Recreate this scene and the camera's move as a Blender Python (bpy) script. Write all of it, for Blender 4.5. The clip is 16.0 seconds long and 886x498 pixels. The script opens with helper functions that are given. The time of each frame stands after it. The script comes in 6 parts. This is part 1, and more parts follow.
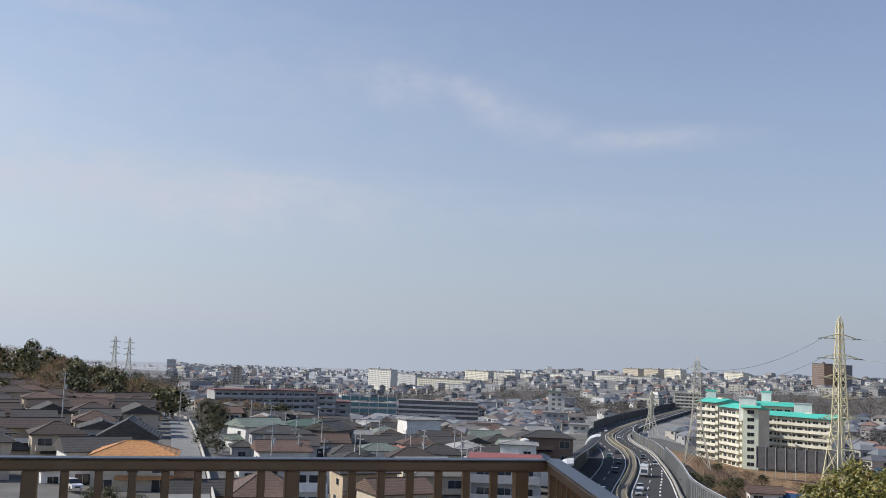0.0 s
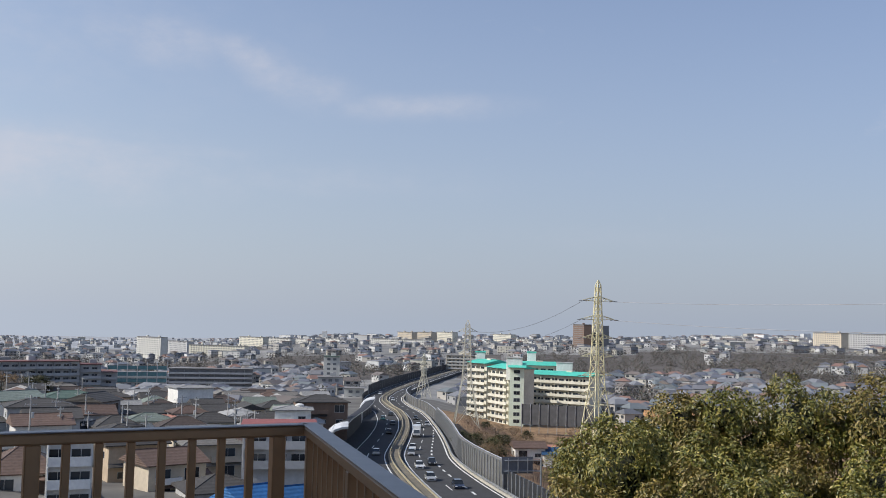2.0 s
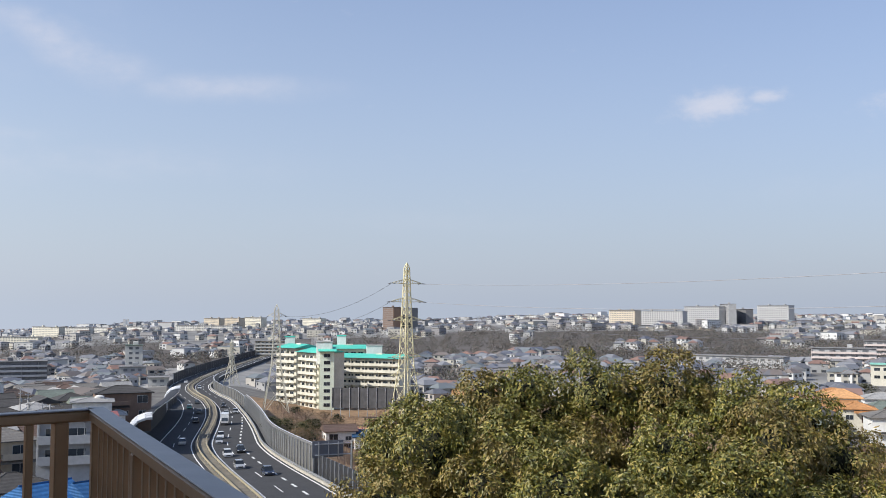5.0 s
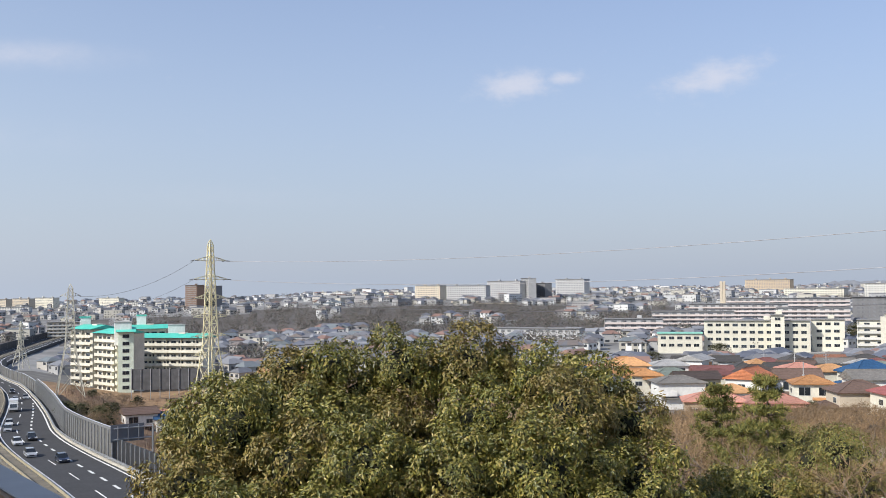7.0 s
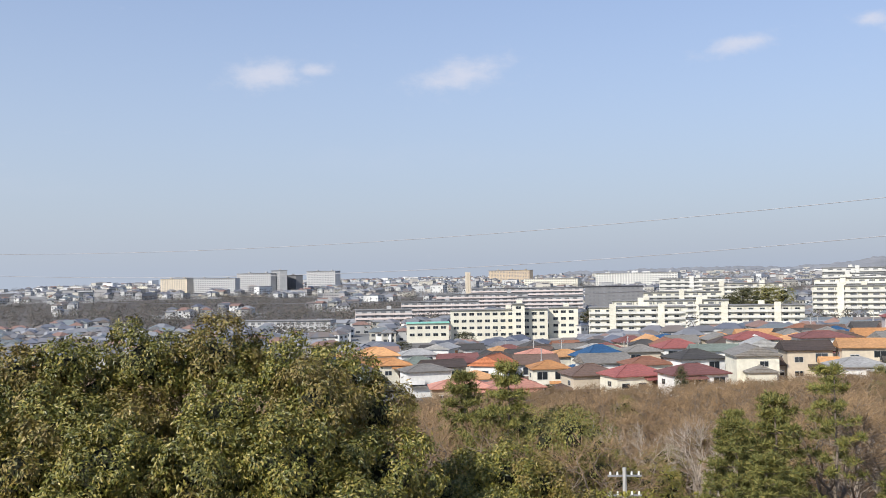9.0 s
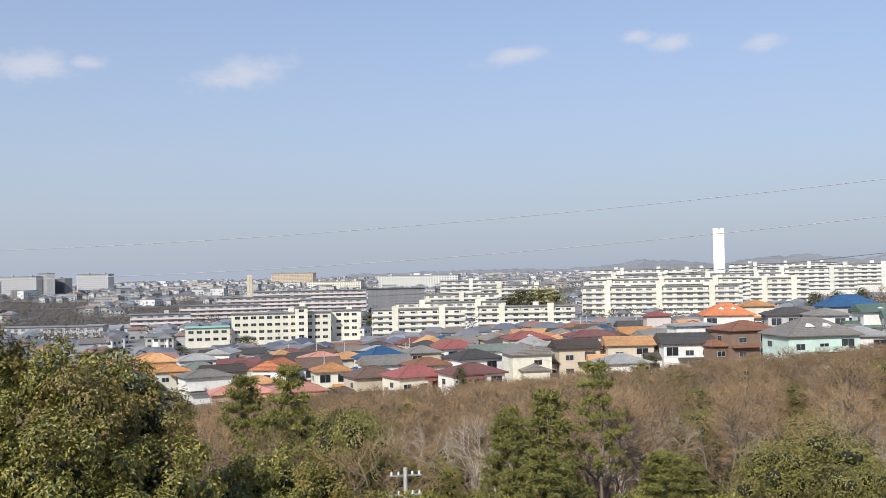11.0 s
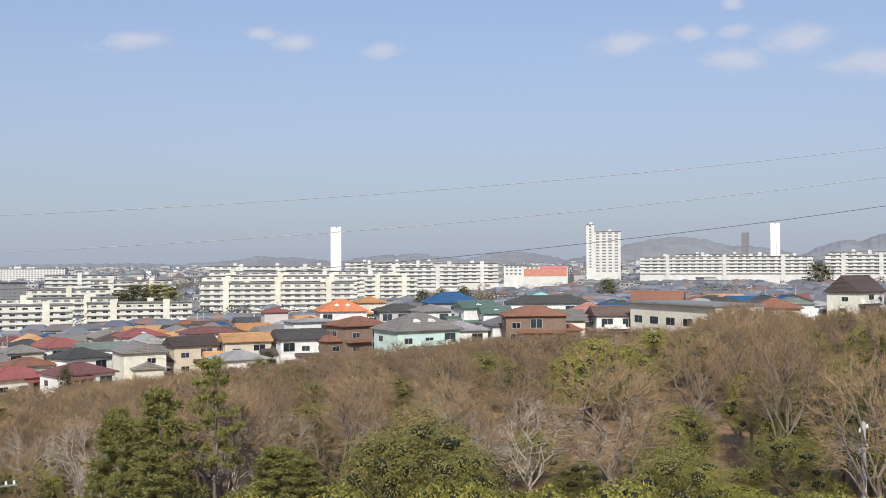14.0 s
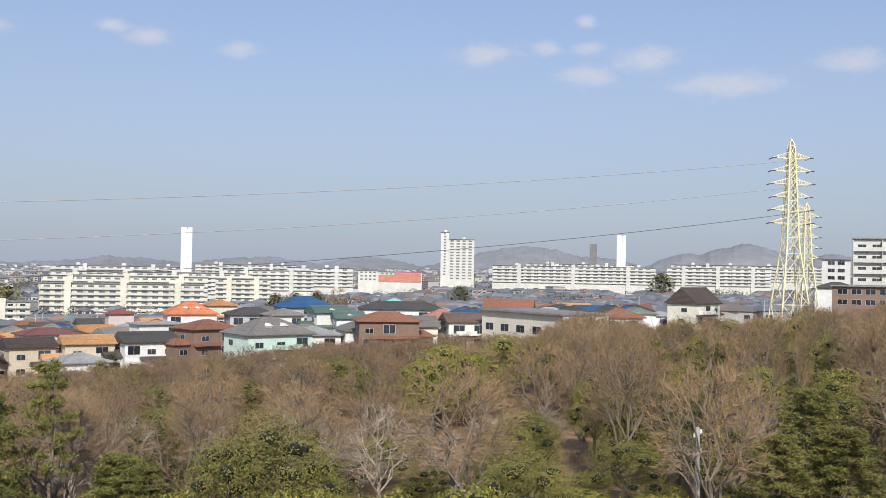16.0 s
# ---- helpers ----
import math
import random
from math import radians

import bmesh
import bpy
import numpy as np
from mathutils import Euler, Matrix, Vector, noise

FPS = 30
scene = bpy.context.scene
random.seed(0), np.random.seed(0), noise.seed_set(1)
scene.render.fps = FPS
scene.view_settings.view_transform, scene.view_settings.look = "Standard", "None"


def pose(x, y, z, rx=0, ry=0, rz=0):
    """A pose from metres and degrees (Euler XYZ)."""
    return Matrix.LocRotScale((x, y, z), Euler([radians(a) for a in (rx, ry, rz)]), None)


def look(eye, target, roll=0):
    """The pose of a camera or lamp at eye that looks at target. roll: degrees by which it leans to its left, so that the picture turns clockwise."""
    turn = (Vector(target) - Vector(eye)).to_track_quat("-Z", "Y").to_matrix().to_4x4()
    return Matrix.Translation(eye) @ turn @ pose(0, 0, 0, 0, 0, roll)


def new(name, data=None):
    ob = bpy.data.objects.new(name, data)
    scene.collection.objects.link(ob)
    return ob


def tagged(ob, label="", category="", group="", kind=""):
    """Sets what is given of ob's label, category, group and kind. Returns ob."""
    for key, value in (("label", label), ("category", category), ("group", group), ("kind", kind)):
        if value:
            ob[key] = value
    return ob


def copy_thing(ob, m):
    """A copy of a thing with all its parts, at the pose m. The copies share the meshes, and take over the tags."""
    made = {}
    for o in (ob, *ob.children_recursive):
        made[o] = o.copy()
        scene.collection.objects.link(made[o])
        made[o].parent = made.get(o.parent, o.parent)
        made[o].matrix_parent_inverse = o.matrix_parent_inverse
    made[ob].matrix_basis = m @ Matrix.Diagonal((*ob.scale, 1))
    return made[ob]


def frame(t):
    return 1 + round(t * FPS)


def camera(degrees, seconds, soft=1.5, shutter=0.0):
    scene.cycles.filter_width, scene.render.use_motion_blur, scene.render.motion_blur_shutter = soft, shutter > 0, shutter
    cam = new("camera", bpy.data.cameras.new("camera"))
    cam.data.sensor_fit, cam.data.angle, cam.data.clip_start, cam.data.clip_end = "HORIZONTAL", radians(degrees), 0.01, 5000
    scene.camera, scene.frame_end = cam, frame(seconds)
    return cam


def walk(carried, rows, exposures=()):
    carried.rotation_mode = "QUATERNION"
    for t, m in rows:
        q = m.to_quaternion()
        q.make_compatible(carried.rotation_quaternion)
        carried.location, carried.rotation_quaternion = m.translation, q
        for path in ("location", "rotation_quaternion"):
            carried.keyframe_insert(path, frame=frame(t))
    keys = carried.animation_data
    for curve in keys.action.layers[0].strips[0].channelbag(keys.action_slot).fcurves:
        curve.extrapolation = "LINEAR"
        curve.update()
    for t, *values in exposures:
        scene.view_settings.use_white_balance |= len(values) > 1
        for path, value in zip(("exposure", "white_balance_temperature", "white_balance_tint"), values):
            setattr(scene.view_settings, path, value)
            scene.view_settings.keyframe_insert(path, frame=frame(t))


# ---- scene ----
# the eye turns slowly to the right at a railing; rows: seconds, x, y, z, yaw, pitch, roll
EYE = 1.55
cam = camera(47.45, 16.0, 0.9)
ROWS = [
    (0.0, 0.000, 0.000, 0.000, 0.000, 5.855, -2.088),
    (0.5, 0.006, 0.000, 0.000, -2.263, 5.056, -1.686),
    (1.0, 0.012, 0.000, -0.000, -5.968, 4.545, -1.450),
    (1.5, 0.045, 0.000, -0.000, -9.505, 4.227, -1.277),
    (2.0, 0.072, -0.005, -0.000, -12.656, 4.249, -1.292),
    (2.5, 0.090, -0.005, 0.000, -15.249, 4.881, -1.491),
    (3.0, 0.105, -0.005, 0.000, -16.705, 4.393, -1.500),
    (5.5, 0.135, -0.010, -0.038, -26.336, 3.253, 0.085),
    (6.0, 0.140, -0.013, -0.040, -29.545, 2.989, 0.195),
    (6.5, 0.145, -0.017, -0.043, -31.446, 2.494, 0.370),
    (7.0, 0.150, -0.020, -0.045, -34.324, 2.064, 0.548),
    (7.5, 0.155, -0.028, -0.046, -38.949, 1.553, 0.796),
    (8.0, 0.160, -0.035, -0.048, -41.589, 1.582, 0.562),
    (8.5, 0.165, -0.043, -0.049, -44.165, 1.616, 0.620),
    (9.0, 0.170, -0.050, -0.050, -48.399, 1.421, 0.974),
    (11.5, 0.200, -0.100, -0.050, -64.037, 1.321, 1.177),
    (12.0, 0.207, -0.113, -0.050, -67.973, 1.183, 1.272),
    (12.5, 0.213, -0.127, -0.050, -71.515, 1.129, 0.677),
    (13.0, 0.220, -0.140, -0.050, -75.499, 1.038, 0.171),
    (13.5, 0.223, -0.150, -0.050, -78.495, 0.831, 0.207),
    (14.0, 0.225, -0.160, -0.050, -82.043, 0.906, 0.228),
    (14.5, 0.227, -0.170, -0.050, -84.567, 0.940, 0.029),
    (15.0, 0.230, -0.180, -0.050, -86.962, 1.150, -0.195),
    (15.5, 0.232, -0.190, -0.050, -88.641, 1.360, -0.716),
    (16.0, 0.235, -0.200, -0.050, -90.284, 1.276, -1.036),
]
walk(cam, [(t, pose(x, y, EYE + z, 90 + pitch, roll, yaw)) for t, x, y, z, yaw, pitch, roll in ROWS],
     [(0.0, -0.20), (3.0, -0.14), (5.5, 0.08), (9.0, 0.09), (11.5, 0.0), (14.0, -0.07), (16.0, -0.06)])

# ---- light: a low winter sun from the west and a hazy sky ----
SUN_AZ, SUN_EL = 92.0, 37.0
world = bpy.data.worlds.new("sky")
scene.world = world
world.use_nodes = True
wn, wl = world.node_tree.nodes, world.node_tree.links
wn.clear()
w_out = wn.new("ShaderNodeOutputWorld")
w_bg = wn.new("ShaderNodeBackground")
w_sky = wn.new("ShaderNodeTexSky")
w_sky.sky_type = "NISHITA"
w_sky.sun_disc = False
w_sky.sun_elevation = radians(SUN_EL)
w_sky.sun_rotation = radians(-SUN_AZ)
w_sky.air_density, w_sky.dust_density, w_sky.ozone_density = 1.0, 0.6, 1.5
w_geo = wn.new("ShaderNodeTexCoord")
w_sep = wn.new("ShaderNodeSeparateXYZ")
wl.new(w_geo.outputs["Generated"], w_sep.inputs[0])


def wmath(op, a, b=None, clamp=False):
    n = wn.new("ShaderNodeMath")
    n.operation, n.use_clamp = op, clamp
    for i, v in enumerate((a, b)):
        if v is None:
            continue
        if isinstance(v, (int, float)):
            n.inputs[i].default_value = v
        else:
            wl.new(v, n.inputs[i])
    return n.outputs[0]


def wmix(fac, a, b):
    n = wn.new("ShaderNodeMix")
    n.data_type = "RGBA"
    wl.new(fac, n.inputs["Factor"])
    for sock, v in ((n.inputs[6], a), (n.inputs[7], b)):
        if isinstance(v, tuple):
            sock.default_value = (*v, 1)
        else:
            wl.new(v, sock)
    return n.outputs[2]


# haze thickens towards the horizon; thin veils and small fair-weather clouds float above it
up_z = wmath("MAXIMUM", w_sep.outputs[2], 0.0)
haze = wmath("POWER", wmath("SUBTRACT", 1.0, up_z, True), 2.7)
w_tint = wn.new("ShaderNodeMix")
w_tint.data_type, w_tint.blend_type = "RGBA", "MULTIPLY"
w_tint.inputs["Factor"].default_value = 1.0
wl.new(w_sky.outputs[0], w_tint.inputs[6])
w_tint.inputs[7].default_value = (1.40, 1.39, 1.52, 1)
azim = wmath("MULTIPLY", wmath("ARCTAN2", wmath("MULTIPLY", w_sep.outputs[0], -1.0), w_sep.outputs[1]), 180 / math.pi)
sunward = wmath("POWER", wmath("DIVIDE", wmath("ADD", azim, 110.0), 135.0, True), 4.0)
glare = wmix(sunward, (0.97, 0.99, 1.05), (1.28, 1.24, 1.16))
w_glare = wn.new("ShaderNodeMix")
w_glare.data_type, w_glare.blend_type = "RGBA", "MULTIPLY"
w_glare.inputs["Factor"].default_value = 1.0
wl.new(w_tint.outputs[2], w_glare.inputs[6])
wl.new(glare, w_glare.inputs[7])
hazed = wmix(wmath("MULTIPLY", haze, 0.98), w_glare.outputs[2], wmix(sunward, (3.92, 4.50, 5.55), (5.85, 6.55, 7.75)))
elev = wmath("MULTIPLY", wmath("ARCSINE", w_sep.outputs[2]), 180 / math.pi)
w_comb = wn.new("ShaderNodeCombineXYZ")
wl.new(azim, w_comb.inputs[0])
wl.new(wmath("MULTIPLY", elev, 1.7), w_comb.inputs[1])


def cloud_noise(scale, detail, rough):
    n = wn.new("ShaderNodeTexNoise")
    n.inputs["Scale"].default_value, n.inputs["Detail"].default_value, n.inputs["Roughness"].default_value = scale, detail, rough
    wl.new(w_comb.outputs[0], n.inputs["Vector"])
    return n.outputs[0]


def soft_spot(az, el, wide, high, lean=0.0):
    """A soft oval on the sky, 1 in its middle."""
    da = wmath("SUBTRACT", azim, az)
    de = wmath("SUBTRACT", wmath("SUBTRACT", elev, el), wmath("MULTIPLY", da, lean))
    u, v = wmath("DIVIDE", da, wide), wmath("DIVIDE", de, high)
    q = wmath("ADD", wmath("MULTIPLY", u, u), wmath("MULTIPLY", v, v))
    return wmath("POWER", 2.718, wmath("MULTIPLY", q, -1.0))


def smooth(v, lo, hi):
    r = wn.new("ShaderNodeMapRange")
    r.interpolation_type = "SMOOTHSTEP"
    r.inputs["From Min"].default_value, r.inputs["From Max"].default_value = lo, hi
    wl.new(v, r.inputs["Value"])
    return r.outputs[0]


puffs = None
for az, el, wide, high, lean in ((-38.6, 11.2, 2.3, 0.85, -0.05), (-41.3, 11.5, 1.2, 0.4, 0), (-49.6, 11.2, 2.9, 0.85, -0.14), (-64.9, 12.1, 2.0, 0.5, -0.1), (-71.9, 12.8, 1.1, 0.4, 0), (-73.8, 12.4, 1.4, 0.5, 0),
                                 (-78.6, 12.0, 1.1, 0.5, 0), (-92.4, 12.2, 2.2, 0.65, -0.05), (-96.0, 12.6, 0.9, 0.45, 0), (-98.3, 12.5, 1.0, 0.4, 0), (-101.4, 11.9, 2.0, 0.85, 0), (-98.3, 11.0, 1.8, 0.7, 0), (-98.2, 14.0, 0.6, 0.4, 0),
                                 (-106.0, 10.4, 3.2, 0.8, 0), (-112.5, 11.4, 2.0, 0.7, 0), (-122, 12.0, 2.5, 0.8, 0), (-133, 11.0, 2.5, 0.8, 0)):
    sp = soft_spot(az, el, wide, high, lean)
    puffs = sp if puffs is None else wmath("MAXIMUM", puffs, sp)
puff = wmath("MULTIPLY", smooth(wmath("ADD", puffs, wmath("MULTIPLY", cloud_noise(0.7, 8, 0.65), 1.35)), 0.80, 1.85), 0.70)
veils = None
for az, el, wide, high, lean, k in ((18, 8.2, 20, 2.6, 0.01, 1.0), (14, 9.3, 18, 0.8, 0.015, 0.8), (36, 10, 18, 5.0, 0, 1.1), (4.0, 15.0, 5.0, 1.9, 0.05, 0.75), (-1.5, 14.5, 3.4, 1.5, 0.25, 0.75), (-4.0, 13.3, 4.2, 1.8, 0.22, 0.7), (-11, 12.2, 7.0, 1.0, -0.03, 0.7), (20, 17.6, 7, 0.9, 0, 0.6),
                                    (14, 15, 26, 7.0, 0, 0.42), (-6, 8.0, 14, 1.5, 0, 0.45), (-22, 5.0, 12, 1.2, 0, 0.35), (-46, 6.5, 14, 1.6, 0, 0.3)):
    sp = wmath("MULTIPLY", soft_spot(az, el, wide, high, lean), k)
    veils = sp if veils is None else wmath("MAXIMUM", veils, sp)
veil = wmath("MULTIPLY", smooth(wmath("MULTIPLY", veils, wmath("ADD", wmath("MULTIPLY", cloud_noise(0.30, 8, 0.62), 1.5), 0.05)), 0.12, 1.05), 0.66)
clouded = wmix(wmath("MAXIMUM", veil, puff), hazed, (6.9, 7.0, 7.9))
wl.new(clouded, w_bg.inputs["Color"])
w_bg.inputs["Strength"].default_value = 0.1
wl.new(w_bg.outputs[0], w_out.inputs[0])

sun = new("sun", bpy.data.lights.new("sun", "SUN"))
sun.data.energy, sun.data.angle, sun.data.color = 4.9, radians(0.53), (1.0, 0.95, 0.86)
s_dir = Vector((-math.sin(radians(SUN_AZ)) * math.cos(radians(SUN_EL)), math.cos(radians(SUN_AZ)) * math.cos(radians(SUN_EL)), math.sin(radians(SUN_EL))))
sun.matrix_world = look(s_dir * 300, (0, 0, 0))


# ---- materials ----
def material(name, color, rough=0.7, metal=0.0, scale=3.0, vary=0.25, bump=0.0, per_object=0.0, per_island=None, stain=0.15, coat=0.0):
    """A surface with fine grain, broad stains, relief, and some difference from piece to piece."""
    m = bpy.data.materials.new(name)
    m.use_nodes = True
    nt = m.node_tree
    nd, ln = nt.nodes, nt.links
    b = nd["Principled BSDF"]
    b.inputs["Roughness"].default_value = rough
    b.inputs["Metallic"].default_value = metal
    b.inputs["Coat Weight"].default_value = coat
    tc = nd.new("ShaderNodeTexCoord")

    def tex(sc, det):
        n = nd.new("ShaderNodeTexNoise")
        n.inputs["Scale"].default_value, n.inputs["Detail"].default_value = sc, det
        ln.new(tc.outputs["Object"], n.inputs["Vector"])
        return n.outputs["Fac"]

    def mix(mode, fac, a, c):
        n = nd.new("ShaderNodeMix")
        n.data_type, n.blend_type = "RGBA", mode
        for sock, v in ((n.inputs["Factor"], fac), (n.inputs[6], a), (n.inputs[7], c)):
            if isinstance(v, float):
                sock.default_value = v
            elif isinstance(v, tuple):
                sock.default_value = (*v, 1)
            else:
                ln.new(v, sock)
        return n.outputs[2]

    def remap(v, lo, hi):
        n = nd.new("ShaderNodeMapRange")
        n.inputs["From Min"].default_value, n.inputs["From Max"].default_value = 0.25, 0.75
        n.inputs["To Min"].default_value, n.inputs["To Max"].default_value = lo, hi
        ln.new(v, n.inputs["Value"])
        return n.outputs[0]

    def grey(v):
        n = nd.new("ShaderNodeCombineColor")
        for i in range(3):
            ln.new(v, n.inputs[i])
        return n.outputs[0]

    col = tuple(color)
    if per_island:
        ramp = nd.new("ShaderNodeValToRGB")
        ramp.color_ramp.interpolation = "CONSTANT"
        els = ramp.color_ramp.elements
        for i, c in enumerate(per_island):
            e = els[i] if i < 2 else els.new(i / len(per_island))
            e.position, e.color = i / len(per_island), (*c, 1)
        geo = nd.new("ShaderNodeNewGeometry")
        ln.new(geo.outputs["Random Per Island"], ramp.inputs[0])
        col = ramp.outputs[0]
    fine, broad = tex(scale, 6), tex(scale * 0.13, 3)
    col = mix("MULTIPLY", 1.0, col, grey(remap(fine, 1 - vary, 1 + vary)))
    col = mix("MULTIPLY", 1.0, col, grey(remap(broad, 1 - stain, 1 + stain)))
    if per_object:
        oi = nd.new("ShaderNodeObjectInfo")
        n = nd.new("ShaderNodeMapRange")
        n.inputs["To Min"].default_value, n.inputs["To Max"].default_value = 1 - per_object, 1 + per_object
        ln.new(oi.outputs["Random"], n.inputs["Value"])
        col = mix("MULTIPLY", 1.0, col, grey(n.outputs[0]))
    ln.new(col, b.inputs["Base Color"])
    if bump:
        bn = nd.new("ShaderNodeBump")
        bn.inputs["Strength"].default_value = bump
        bn.inputs["Distance"].default_value = 0.05
        ln.new(fine, bn.inputs["Height"])
        ln.new(bn.outputs[0], b.inputs["Normal"])
    return m


def ribbed(m, per_metre, depth, along="x"):
    """Adds rows of relief (tile courses, standing seams) to a material."""
    nt = m.node_tree
    nd, ln = nt.nodes, nt.links
    tc = nd.new("ShaderNodeTexCoord")
    wv = nd.new("ShaderNodeTexWave")
    wv.bands_direction = along.upper()
    wv.inputs["Scale"].default_value = per_metre / 3.2
    wv.inputs["Distortion"].default_value = 0.4
    ln.new(tc.outputs["Object"], wv.inputs["Vector"])
    bn = nd.new("ShaderNodeBump")
    bn.inputs["Strength"].default_value, bn.inputs["Distance"].default_value = depth, 0.08
    ln.new(wv.outputs["Fac"], bn.inputs["Height"])
    ln.new(bn.outputs[0], nd["Principled BSDF"].inputs["Normal"])
    return m


ROOF = {
    "dark grey": (0.066, 0.061, 0.056), "grey": (0.185, 0.172, 0.154), "light grey": (0.30, 0.295, 0.285), "brown": (0.13, 0.085, 0.065),
    "dark brown": (0.075, 0.055, 0.045), "orange": (0.44, 0.215, 0.085), "red": (0.26, 0.085, 0.075), "dark red": (0.165, 0.07, 0.062),
    "blue": (0.022, 0.075, 0.165), "bright blue": (0.02, 0.105, 0.27), "green": (0.085, 0.13, 0.105), "tan": (0.50, 0.27, 0.12), "grey green": (0.17, 0.20, 0.17),
    "vermilion": (0.48, 0.165, 0.07), "rust": (0.22, 0.10, 0.06), "mint": (0.22, 0.50, 0.40), "salmon": (0.44, 0.21, 0.155),
}
roof_mat = {k: ribbed(material("roof_" + k.replace(" ", "_"), c, 0.72, scale=2.2, vary=0.25, per_object=0.16), 3.3, 0.5, "z") for k, c in ROOF.items()}
WALL = {
    "white": (0.70, 0.69, 0.66), "cream": (0.63, 0.60, 0.50), "block white": (0.56, 0.55, 0.51), "beige": (0.52, 0.45, 0.35), "grey": (0.40, 0.40, 0.40), "brown": (0.20, 0.135, 0.10),
    "tan": (0.43, 0.34, 0.24), "mint": (0.48, 0.60, 0.54), "dark grey": (0.17, 0.17, 0.175), "pink": (0.60, 0.52, 0.49), "pale green": (0.70, 0.76, 0.62),
}
wall_mat = {k: material("render_" + k.replace(" ", "_"), c, 0.85, scale=1.6, vary=0.10, per_object=0.08, stain=0.12) for k, c in WALL.items()}
glass_mat = material("window_glass", (0.035, 0.042, 0.05), 0.08, scale=0.7, vary=0.3, per_object=0.5)
frame_mat = material("window_frame", (0.55, 0.55, 0.54), 0.4, 0.3, vary=0.1)
door_mat = material("door_panel", (0.12, 0.07, 0.045), 0.5, vary=0.2, per_object=0.4)
concrete_mat = material("concrete", (0.40, 0.39, 0.37), 0.9, scale=1.2, vary=0.18, bump=0.2)
dark_concrete_mat = material("weathered_concrete", (0.22, 0.215, 0.21), 0.9, scale=0.8, vary=0.25, bump=0.2)
asphalt_mat = material("asphalt", (0.042, 0.042, 0.044), 0.95, scale=2.5, vary=0.25, bump=0.1)
paint_mat = material("road_paint", (0.72, 0.72, 0.69), 0.7, scale=2.0, vary=0.15)
steel_mat = material("galvanised_steel", (0.42, 0.43, 0.44), 0.45, 0.6, scale=2, vary=0.15)
pylon_mat = material("pylon_cream_paint", (0.72, 0.66, 0.42), 0.55, 0.0, scale=1.2, vary=0.12)
pylon_grey_mat = material("pylon_grey_steel", (0.56, 0.53, 0.43), 0.55, 0.0, scale=1.2, vary=0.12)
insulator_mat = material("insulator_porcelain", (0.12, 0.12, 0.13), 0.3, vary=0.1)
cable_mat = material("cable", (0.16, 0.16, 0.17), 0.5, 0.4, vary=0.05)
bright_cable_mat = material("aluminium_cable", (0.38, 0.38, 0.39), 0.5, 0.0, vary=0.05)
rail_mat = material("bronze_railing", (0.33, 0.195, 0.095), 0.45, 0.15, scale=14, vary=0.10, stain=0.12, bump=0.03)
rail_cap_mat = material("grey_rail_cap", (0.26, 0.24, 0.23), 0.38, 0.5, scale=9, vary=0.14, stain=0.2, bump=0.03)
barrier_mat = ribbed(material("barrier_panel", (0.125, 0.122, 0.115), 0.7, scale=1.5, vary=0.2), 1.0, 0.4)
barrier_dark_mat = material("barrier_dark", (0.022, 0.022, 0.025), 0.7, scale=1.0, vary=0.2)
barrier_white_mat = material("barrier_cap", (0.70, 0.71, 0.72), 0.35, 0.2, scale=2, vary=0.1)
teal_mat = ribbed(material("teal_roof", (0.085, 0.55, 0.42), 0.5, scale=0.8, vary=0.1), 1.2, 0.3)
net_mat = material("grey_sheeting", (0.085, 0.085, 0.09), 0.8, scale=0.5, vary=0.3)
bark_mat = material("bark", (0.19, 0.15, 0.115), 0.9, scale=9, vary=0.35, bump=0.4)
twig_mat = material("twigs", (0.270, 0.180, 0.098), 0.9, scale=2, vary=0.3, per_object=0.25)
pale_bark_mat = material("pale_bark", (0.37, 0.31, 0.25), 0.85, scale=5, vary=0.25, per_object=0.15)
leaf_mat = material("camphor_leaf", (0.1, 0.1, 0.03), 0.46, scale=1.0, vary=0.2, stain=0.2,
                    per_island=((0.130, 0.136, 0.022), (0.205, 0.188, 0.034), (0.080, 0.091, 0.018), (0.275, 0.235, 0.046), (0.150, 0.142, 0.027), (0.340, 0.275, 0.075), (0.095, 0.104, 0.020), (0.145, 0.138, 0.027)))
brown_leaf_mat = material("camphor_leaf_bronze", (0.1, 0.1, 0.03), 0.5, scale=1.0, vary=0.2, stain=0.2,
                          per_island=((0.185, 0.145, 0.033), (0.250, 0.190, 0.045), (0.130, 0.110, 0.026), (0.280, 0.205, 0.062), (0.140, 0.130, 0.028), (0.195, 0.145, 0.045)))
# near-black crown cores: shade inside the foliage, put into the colour
shade_leaf_mat = material("crown_shade", (0.020, 0.021, 0.008), 0.95, scale=6.0, vary=0.5)
# one leaf in three tones; sun and shade are put into the bright and dark copies
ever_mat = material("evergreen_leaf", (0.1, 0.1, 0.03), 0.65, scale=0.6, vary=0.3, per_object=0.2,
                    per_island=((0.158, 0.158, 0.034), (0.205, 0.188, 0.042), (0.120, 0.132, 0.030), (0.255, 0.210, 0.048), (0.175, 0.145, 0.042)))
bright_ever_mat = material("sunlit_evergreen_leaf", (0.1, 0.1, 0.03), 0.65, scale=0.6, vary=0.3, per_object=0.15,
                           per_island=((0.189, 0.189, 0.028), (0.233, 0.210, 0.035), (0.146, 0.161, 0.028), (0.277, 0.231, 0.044)))
